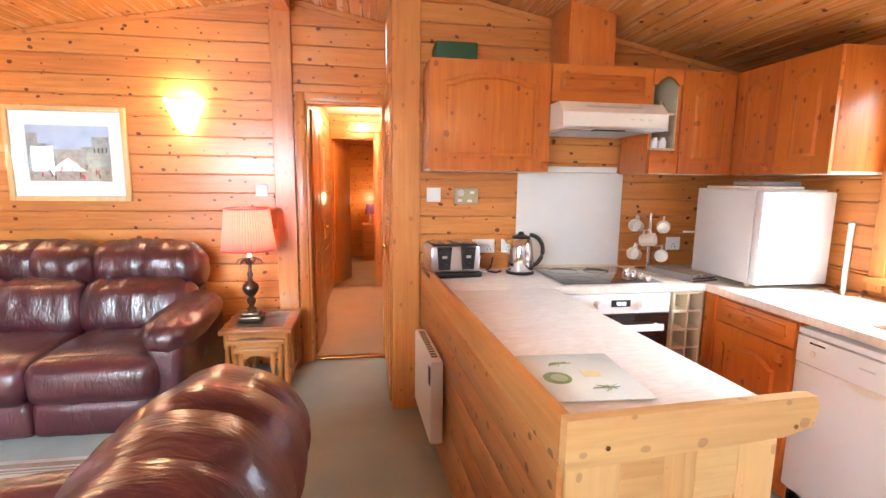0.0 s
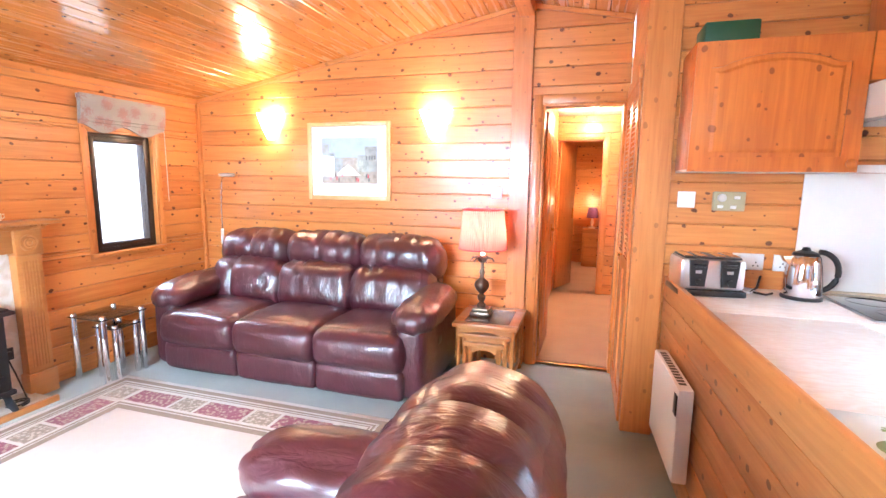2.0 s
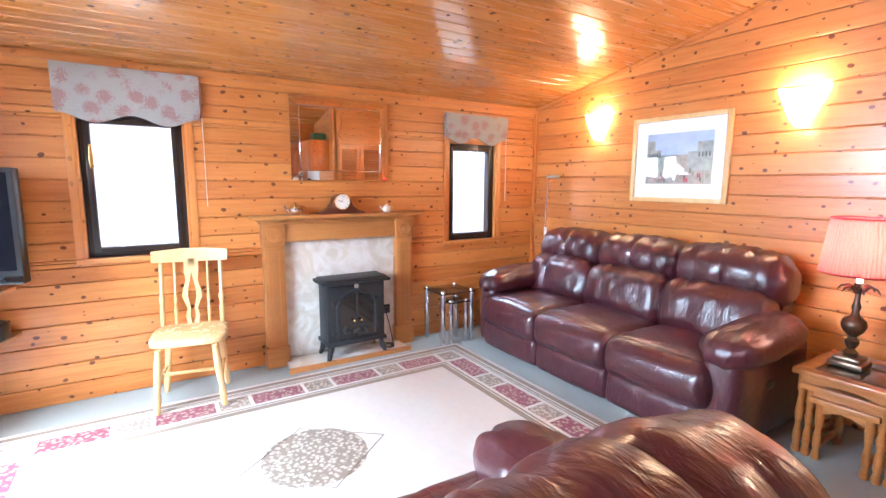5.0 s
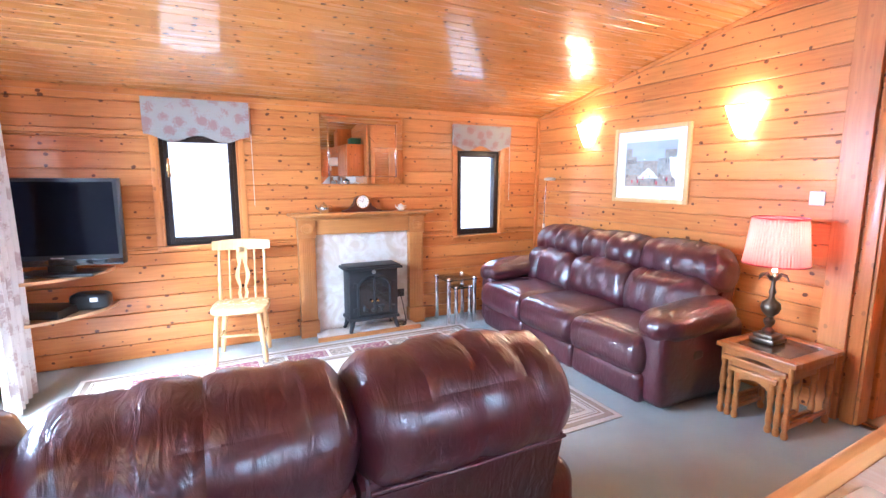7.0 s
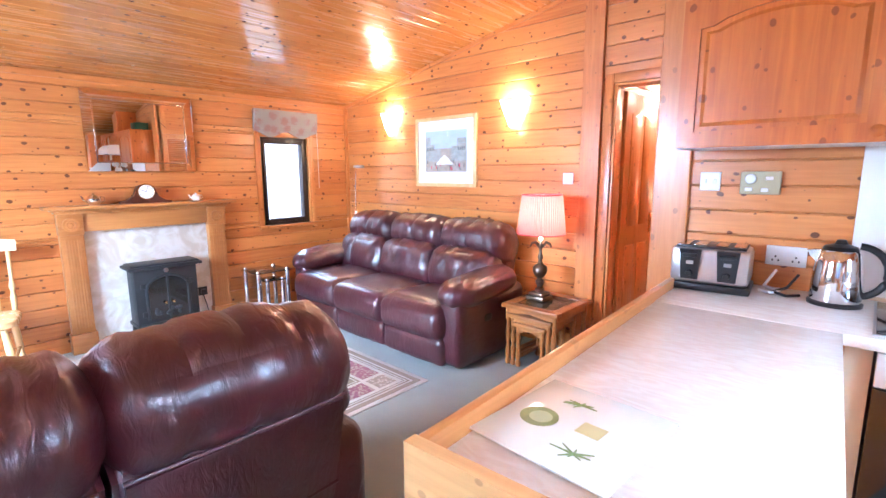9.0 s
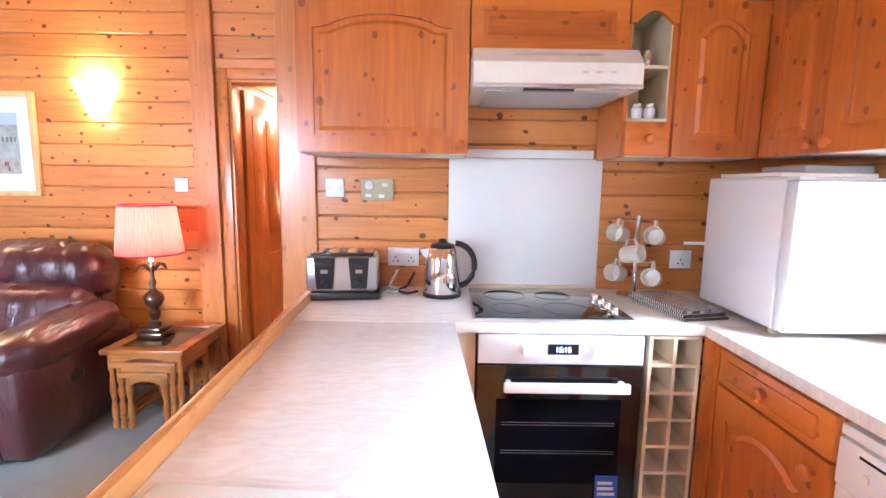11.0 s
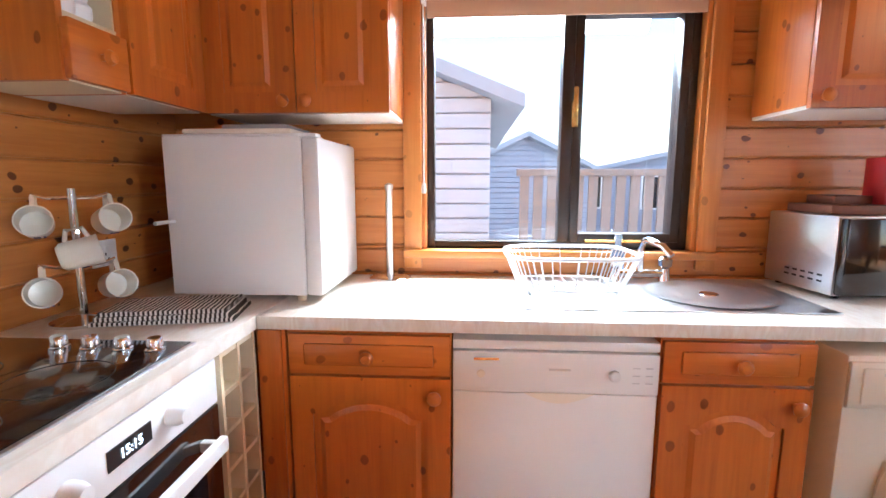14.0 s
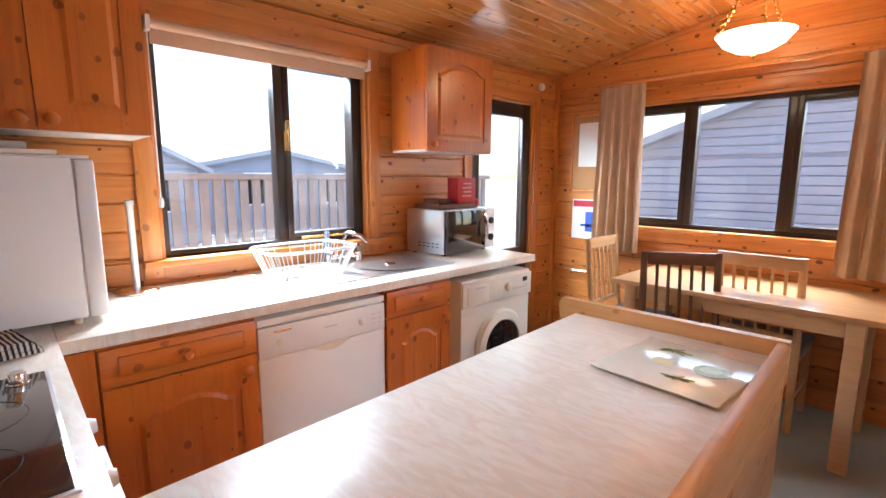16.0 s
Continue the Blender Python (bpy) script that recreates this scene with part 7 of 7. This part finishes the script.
def tea_towel():
    m = bpy.data.materials.new("striped_tea_towel")
    m.use_nodes = True
    nt, L = m.node_tree, m.node_tree.links
    b = nt.nodes["Principled BSDF"]
    b.inputs["Roughness"].default_value = 0.9
    tc, wv, rp = nt.nodes.new("ShaderNodeTexCoord"), nt.nodes.new("ShaderNodeTexWave"), nt.nodes.new("ShaderNodeValToRGB")
    wv.inputs["Scale"].default_value, wv.inputs["Distortion"].default_value = 26, 0.3
    wv.bands_direction = "Y"
    rp.color_ramp.elements[0].position, rp.color_ramp.elements[1].position = 0.45, 0.55
    rp.color_ramp.elements[0].color, rp.color_ramp.elements[1].color = (0.035, 0.025, 0.02, 1), (0.72, 0.69, 0.64, 1)
    L.new(tc.outputs["Object"], wv.inputs["Vector"])
    L.new(wv.outputs["Fac"], rp.inputs[0])
    L.new(rp.outputs[0], b.inputs["Base Color"])
    t = thing("tea_towel", "folded black and white striped tea towel beside the hob", "towel", pose(2.33, 2.93, TOP, 0, 0, 12))
    for k in range(3):
        bm = bmesh.new()
        nx, ny = 8, 20
        w, d = 0.19 - 0.012 * k, 0.36 - 0.02 * k
        top = [[bm.verts.new((-w / 2 + w * i / nx, -d / 2 + d * j / ny, 0.012 + 0.012 * k + 0.004 * noise.noise(Vector((i * 0.5, j * 0.4, k * 3.0))))) for j in range(ny + 1)] for i in range(nx + 1)]
        bot = [[bm.verts.new((v.co.x, v.co.y, 0.002 + 0.0118 * k)) for v in col] for col in top]
        for i in range(nx):
            for j in range(ny):
                bm.faces.new((top[i][j], top[i + 1][j], top[i + 1][j + 1], top[i][j + 1]))
                bm.faces.new((bot[i][j], bot[i][j + 1], bot[i + 1][j + 1], bot[i + 1][j]))
        for i in range(nx):
            for j in (0, ny):
                bm.faces.new((top[i][j], top[i + 1][j], bot[i + 1][j], bot[i][j]))
        for j in range(ny):
            for i in (0, nx):
                bm.faces.new((top[i][j], top[i][j + 1], bot[i][j + 1], bot[i][j]))
        part("fold", bm, m, t)


tea_towel()


def sink():
    t = thing("sink", "stainless steel sink and drainer with round bowl", "sink", pose(0, 0, TOP))
    part("drainer_plate", boxes((2.45, 2.905, 1.03, 1.93, 0.0005, 0.005), bevel=0.002), STEEL, t)
    part("bowl_rim", lathe([(0.19, 0.005), (0.20, 0.009), (0.185, 0.0105), (0.175, 0.0065), (0.12, 0.0058)], 40, (2.665, 1.30, 0)), STEEL, t)
    part("waste", lathe([(0.03, 0.0060), (0.028, 0.009), (0.012, 0.0075)], 20, (2.665, 1.30, 0)), CHROME, t)
    for k in range(9):
        part("drainer_rib", boxes((2.52 + k * 0.038, 2.528 + k * 0.038, 1.56, 1.88, 0.005, 0.0075), bevel=0.001), STEEL, t)
    tp = thing("mixer_tap", "chrome kitchen mixer tap with two handles", "tap", pose(2.86, 1.46, TOP + 0.006))
    part("bridge", tube([(0, -0.09, 0.03), (0, 0.09, 0.03)], 0.014, 12), CHROME, tp)
    for y in (-0.09, 0.09):
        part("pillar", lathe([(0.022, 0), (0.018, 0.03), (0.016, 0.05)], 16, (0, y, 0)), CHROME, tp)
        part("handle", lathe([(0.012, 0.05), (0.024, 0.06), (0.026, 0.085), (0.016, 0.095)], 8, (0, y, 0)), CHROME, tp)
    part("spout", tube([(0, 0, 0.03), (0, 0, 0.12), (-0.02, 0, 0.155), (-0.06, 0, 0.165), (-0.12, -0.03, 0.15), (-0.15, -0.05, 0.12)], 0.012, 10), CHROME, tp)
    solid("detergent_bottle", lathe([(0.022, 0), (0.025, 0.01), (0.025, 0.10), (0.012, 0.13), (0.012, 0.15), (0.016, 0.155), (0.012, 0.17)], 18), mat("blue_clear_bottle", (0.35, 0.5, 0.75), 0.15, glass=0.4), "small blue washing-up bottle by the tap", "bottle", pose(2.91, 1.53, TOP + 0.006))
    r = thing("dish_rack", "white wire dish drainer basket on the drainer", "dish rack", pose(2.725, 1.755, TOP + 0.008))

    def oval(w, d, z, n=32, e=0.5):
        return [(w * math.copysign(abs(math.cos(2 * math.pi * k / n)) ** e, math.cos(2 * math.pi * k / n)), d * math.copysign(abs(math.sin(2 * math.pi * k / n)) ** e, math.sin(2 * math.pi * k / n)), z) for k in range(n)]
    part("rim", tube(oval(0.165, 0.22, 0.125), 0.007, 8, closed=True), WHITE, r)
    part("base_ring", tube(oval(0.13, 0.175, 0.015), 0.004, 6, closed=True), WHITE, r)
    up, dn = oval(0.165, 0.22, 0.125, 44), oval(0.13, 0.175, 0.015, 44)
    for a, b in zip(up, dn):
        part("wire", tube([a, b], 0.0022, 4), WHITE, r)
    for k in range(9):
        y = -0.15 + k * 0.0375
        part("base_wire", tube([(-0.12, y, 0.014), (0.12, y, 0.014)], 0.0022, 4), WHITE, r)
    for x in (-0.1, 0.1):
        for y in (-0.14, 0.14):
            part("foot", lathe([(0.007, -0.001), (0.007, 0.014)], 8, (x, y, 0)), WHITE, r)


sink()
rh = thing("kitchen_roll_holder", "empty chrome kitchen roll holder on the worktop", "roll holder", pose(2.872, 2.41, TOP))
part("base", lathe([(0.078, 0), (0.08, 0.006), (0.07, 0.014), (0.014, 0.018)], 30), CHROME, rh)
part("post", lathe([(0.013, 0.014), (0.013, 0.345), (0.016, 0.35), (0.016, 0.365), (0.004, 0.372)], 18), STEEL, rh)


def microwave():
    t = thing("microwave", "silver microwave oven with black glass door", "microwave", pose(2.63, 0.94, TOP, 0, 0, -84))
    w, d, h = 0.47, 0.30, 0.27
    part("body", boxes((0, w, 0.0, d, 0.012, h), bevel=0.006), STEEL, t)
    part("door", boxes((0.005, w - 0.10, -0.03, 0.0, 0.018, h - 0.006), bevel=0.006), BLACKGLASS, t)
    part("control_panel", boxes((w - 0.098, w - 0.002, -0.03, 0.0, 0.018, h - 0.006), bevel=0.006), WHITE, t)
    part("handle", tube([(w - 0.112, -0.03, 0.04), (w - 0.118, -0.05, 0.09), (w - 0.118, -0.055, 0.14), (w - 0.118, -0.05, 0.19), (w - 0.112, -0.03, 0.24)], 0.008, 8), CHROME, t)
    for z in (0.085, 0.19):
        part("dial", lathe([(0.022, 0), (0.02, 0.014)], 18), BLACK, t, m=pose(w - 0.05, -0.03, z, 90, 0, 0))
    for k in range(10):
        part("vent_slot", boxes((-0.0012, 0.0, 0.04 + (k % 5) * 0.035, 0.06 + (k % 5) * 0.035, 0.05 + (k // 5) * 0.02, 0.056 + (k // 5) * 0.02)), BLACK, t)
    for x in (0.04, w - 0.04):
        for y in (0.03, d - 0.03):
            part("foot", lathe([(0.012, 0), (0.012, 0.012)], 8, (x, y, 0)), BLACK, t)
    z = TOP + h + 0.001
    solid("wooden_tray", boxes((2.68, 2.90, 0.62, 0.93, z, z + 0.03), bevel=0.004), BOXBROWN, "flat brown box on the microwave", "box")
    solid("small_box", boxes((2.74, 2.88, 0.76, 0.88, z + 0.031, z + 0.06), bevel=0.004), BOXBROWN, "small brown box on another box", "box")
    f = solid("red_notice_box", boxes((2.70, 2.79, 0.60, 0.76, z + 0.031, z + 0.185), bevel=0.004), RED, "red tin with faded white lettering on the microwave", "tin")
    for k in range(4):
        part("lettering_bar", boxes((2.6985, 2.70, 0.64, 0.72 - 0.01 * (k % 2), z + 0.07 + k * 0.025, z + 0.08 + k * 0.025)), mat("faded_lettering", (0.6, 0.25, 0.22), 0.5), f)
    solid("red_pot", lathe([(0.03, 0), (0.04, 0.02), (0.038, 0.045), (0.02, 0.055), (0.008, 0.07)], 16), RED, "small red lidded pot on the microwave", "pot", pose(2.76, 0.56, z))


microwave()
rb = thing("roller_blind", "rolled-up beige roller blind above the kitchen window", "blind", pose(XR - 0.001, 0, 0))
part("cloth", boxes((-0.012, -0.004, 1.24, 2.27, 1.905, 1.985), bevel=0.002), ROLLER, rb)
part("roll", tube([(-0.03, 1.24, 1.98), (-0.03, 2.27, 1.98)], 0.02, 12), ROLLER, rb)
for by in (1.222, 2.272):
    part("bracket", boxes((-0.05, 0.0, by, by + 0.016, 1.95, 2.005)), WHITE, rb)
part("bead_chain", tube([(-0.03, 2.282, 1.97), (-0.028, 2.283, 1.28)], 0.003, 6), WHITE, rb)
part("chain_weight", lathe([(0.008, 1.245), (0.011, 1.26), (0.008, 1.285)], 10, (-0.028, 2.283, 0)), WHITE, rb)


# ---- dining end ----
def dining_table():
    t = thing("dining_table", "light wooden dining table with square legs", "table")
    x0, x1, y0, y1, h = 0.78, 2.03, -0.60, 0.08, 0.765
    part("tabletop", boxes((x0, x1, y0, y1, h - 0.028, h), bevel=0.004), TABLE, t)
    for x in (x0 + 0.07, x1 - 0.14):
        for y in (y0 + 0.03, y1 - 0.10):
            part("leg", boxes((x, x + 0.07, y, y + 0.07, 0, h - 0.028), bevel=0.004), TABLE, t)
    part("apron", boxes((x0 + 0.14, x1 - 0.14, y1 - 0.06, y1 - 0.04, h - 0.11, h - 0.028)), TABLE, t)
    part("apron", boxes((x0 + 0.14, x1 - 0.14, y0 + 0.04, y0 + 0.06, h - 0.11, h - 0.028)), TABLE, t)
    part("apron", boxes((x1 - 0.11, x1 - 0.09, y0 + 0.10, y1 - 0.10, h - 0.11, h - 0.028)), TABLE, t)


dining_table()


def dining_chair(m, wood, label, solid_back=False):
    t = thing("dining_chair", label, "chair", m, "dining chairs")
    h = 0.97
    for x in (-0.19, 0.19):
        part("leg", boxes((x - 0.018, x + 0.018, -0.2, -0.164, 0, 0.43), bevel=0.004), wood, t)
        part("back_post", tube([(x, 0.18, 0.0), (x, 0.18, 0.45), (x, 0.215, 0.75), (x, 0.235, h)], 0.019, 8), wood, t)
    part("seat_frame", boxes((-0.2, 0.2, -0.2, 0.19, 0.38, 0.43), bevel=0.005), wood, t)
    part("seat", boxes((-0.215, 0.215, -0.22, 0.17, 0.43, 0.47), bevel=0.012), SLATE, t, "grey padded seat")
    part("top_rail", boxes((-0.2, 0.2, 0.222, 0.247, h - 0.07, h), bevel=0.006), wood, t)
    part("lower_rail", boxes((-0.18, 0.18, 0.18, 0.20, 0.52, 0.55), bevel=0.004), wood, t)
    for k in range(5):
        x = -0.12 + k * 0.06
        part("slat", tube([(x, 0.19, 0.54), (x, 0.21, 0.72), (x, 0.232, h - 0.06)], 0.009, 6), wood, t)
    for x in (-0.19, 0.19):
        part("stretcher", boxes((x - 0.01, x + 0.01, -0.18, 0.18, 0.18, 0.21)), wood, t)
    return t


dining_chair(pose(1.50, 0.27, 0, 0, 0, 216), DARKWOOD, "dark wooden slat-back dining chair pushed to the table")
dining_chair(pose(2.05, -0.26, 0, 0, 0, -90), TABLE, "light wooden slat-back dining chair at the table end")
dining_chair(pose(1.32, -0.40, 0, 0, 0, 180) @ pose(0, 0, 0, 0, 0, 180), TABLE, "light wooden dining chair under the window")

PCH = pose(1.44, -0.12, 2.01)
pl = thing("pendant_light", "alabaster glass bowl pendant on chains, lit", "ceiling light", PCH)
part("bowl", lathe([(0.02, 0.0), (0.08, 0.012), (0.14, 0.045), (0.175, 0.09), (0.18, 0.095), (0.168, 0.092), (0.13, 0.055), (0.02, 0.02)], 40), mat("alabaster_glow", (0.9, 0.82, 0.68), 0.4, emit=((1.0, 0.84, 0.6), 1.6)), pl, "glowing alabaster glass bowl")
part("finial", lathe([(0.006, -0.03), (0.014, -0.015), (0.008, 0.0)], 12), BRASS, pl)
CZ = zc(1.44) - 2.01
part("ceiling_cup", lathe([(0.03, CZ - 0.07), (0.06, CZ - 0.03), (0.06, CZ + 0.01)], 20), BRASS, pl)
for k in range(3):
    a = 2 * math.pi * k / 3 + 0.4
    ch = bmesh.new()
    n = 14
    for i in range(n):
        f = (i + 0.5) / n
        r = 0.172 + (0.03 - 0.172) * f
        z = 0.09 + (CZ - 0.06 - 0.09) * f
        link = [(0.008 * math.cos(q), 0.016 * math.sin(q)) for q in [2 * math.pi * s / 8 for s in range(8)]]
        if i % 2:
            pts = [(r * math.cos(a) - u * math.sin(a), r * math.sin(a) + u * math.cos(a), z + v) for u, v in link]
        else:
            pts = [((r + u) * math.cos(a), (r + u) * math.sin(a), z + v) for u, v in link]
        tube(pts, 0.0022, 4, bm=ch, closed=True)
    part("chain", ch, BRASS, pl)
lamp("pendant_bulb", "POINT", PCH @ pose(0, 0, 0.13), 3.0, WARM, radius=0.05)
curtain("short_curtain", pose(2.36, YS + 0.09, 0.83), 0.36, 1.20, DINECURTAIN, "short beige curtain gathered beside the dining window", 5, 0.03)
curtain("short_curtain", pose(0.86, YS + 0.09, 0.83), 0.40, 1.20, DINECURTAIN, "short beige curtain gathered beside the dining window", 5, 0.03)
solid("curtain_pole", tube([(0.55, YS + 0.09, 2.05), (2.70, YS + 0.09, 2.05)], 0.013, 10), TRIM_X, "pine curtain pole above the dining window", "curtain pole")
nb = thing("notice_board", "cork notice board with pinned papers", "notice board", pose(2.66, YS, 0))
part("cork_panel", boxes((-0.13, 0.13, 0.001, 0.012, 1.28, 1.85)), CORK, nb)
for r in ((-0.15, -0.13, 1.26, 1.87), (0.13, 0.15, 1.26, 1.87), (-0.13, 0.13, 1.26, 1.28), (-0.13, 0.13, 1.85, 1.87)):
    part("frame", boxes((r[0], r[1], 0.001, 0.018, r[2], r[3]), bevel=0.003), TRIM_Z, nb)
solid("pinned_sheet", boxes((2.58, 2.74, YS + 0.0125, YS + 0.0145, 1.46, 1.80)), PAPER, "white sheet pinned to the notice board", "paper")
po = thing("wall_poster", "white poster with blue figure and red heading bar", "poster", pose(2.64, YS, 0))
part("sheet", boxes((-0.14, 0.14, 0.001, 0.004, 0.88, 1.20)), PAPER, po)
part("heading_bar", boxes((-0.13, 0.13, 0.004, 0.0052, 1.14, 1.19)), REDINK, po)
part("blue_block", boxes((-0.05, 0.02, 0.004, 0.0052, 0.94, 1.10), (-0.09, 0.06, 0.004, 0.0052, 0.98, 1.0)), BLUEINK, po)
solid("ceiling_sensor", lathe([(0.03, 0), (0.028, 0.02), (0.015, 0.03)], 16), WHITE, "small white alarm sensor on the wall", "sensor", pose(XR - 0.001, -0.44, 2.08, 0, -90, 0))
solid("towel_bar", tube([(2.60, YS + 0.05, 0.62), (2.90, YS + 0.05, 0.62)], 0.008, 8), CHROME, "chrome rail on the pine wall", "rail")


# ---- wall boards ----
boards(w_west, "Y", XL, 1, YS, YN, 0.0, 2.2, 0.13, [WIN_A, WIN_B])
boards(w_north, "X", YN, -1, XL, XC, 0.0, 2.76, 0.135, [DOOR_H, (-0.195, -0.045, 0, 2.7)], True)
boards(w_kitchen, "X", YK, -1, XC + 0.17, XR, 0.0, 2.7, 0.113, [], True)
boards(w_east, "Y", XR, -1, YS, YK, 0.0, 2.2, 0.115, [WIN_K, DOOR_G])
boards(w_south, "X", YS, 1, XL, XR, 0.0, 2.76, 0.13, [WIN_D, PATIO], True)
boards(w_hall_w, "Y", 0.0, 1, YN + 0.13, 9.4, 0.0, 2.3, 0.13, [])
boards(w_hall_e, "Y", 0.90, -1, YN + 0.13, 9.4, 0.0, 2.3, 0.13, [])
boards(w_hall_n, "X", YH, -1, 0.0, 0.90, 0.0, 2.3, 0.13, [END])
boards(w_bed, "X", 9.4, -1, -0.2, 1.1, 0.0, 2.3, 0.13, [])
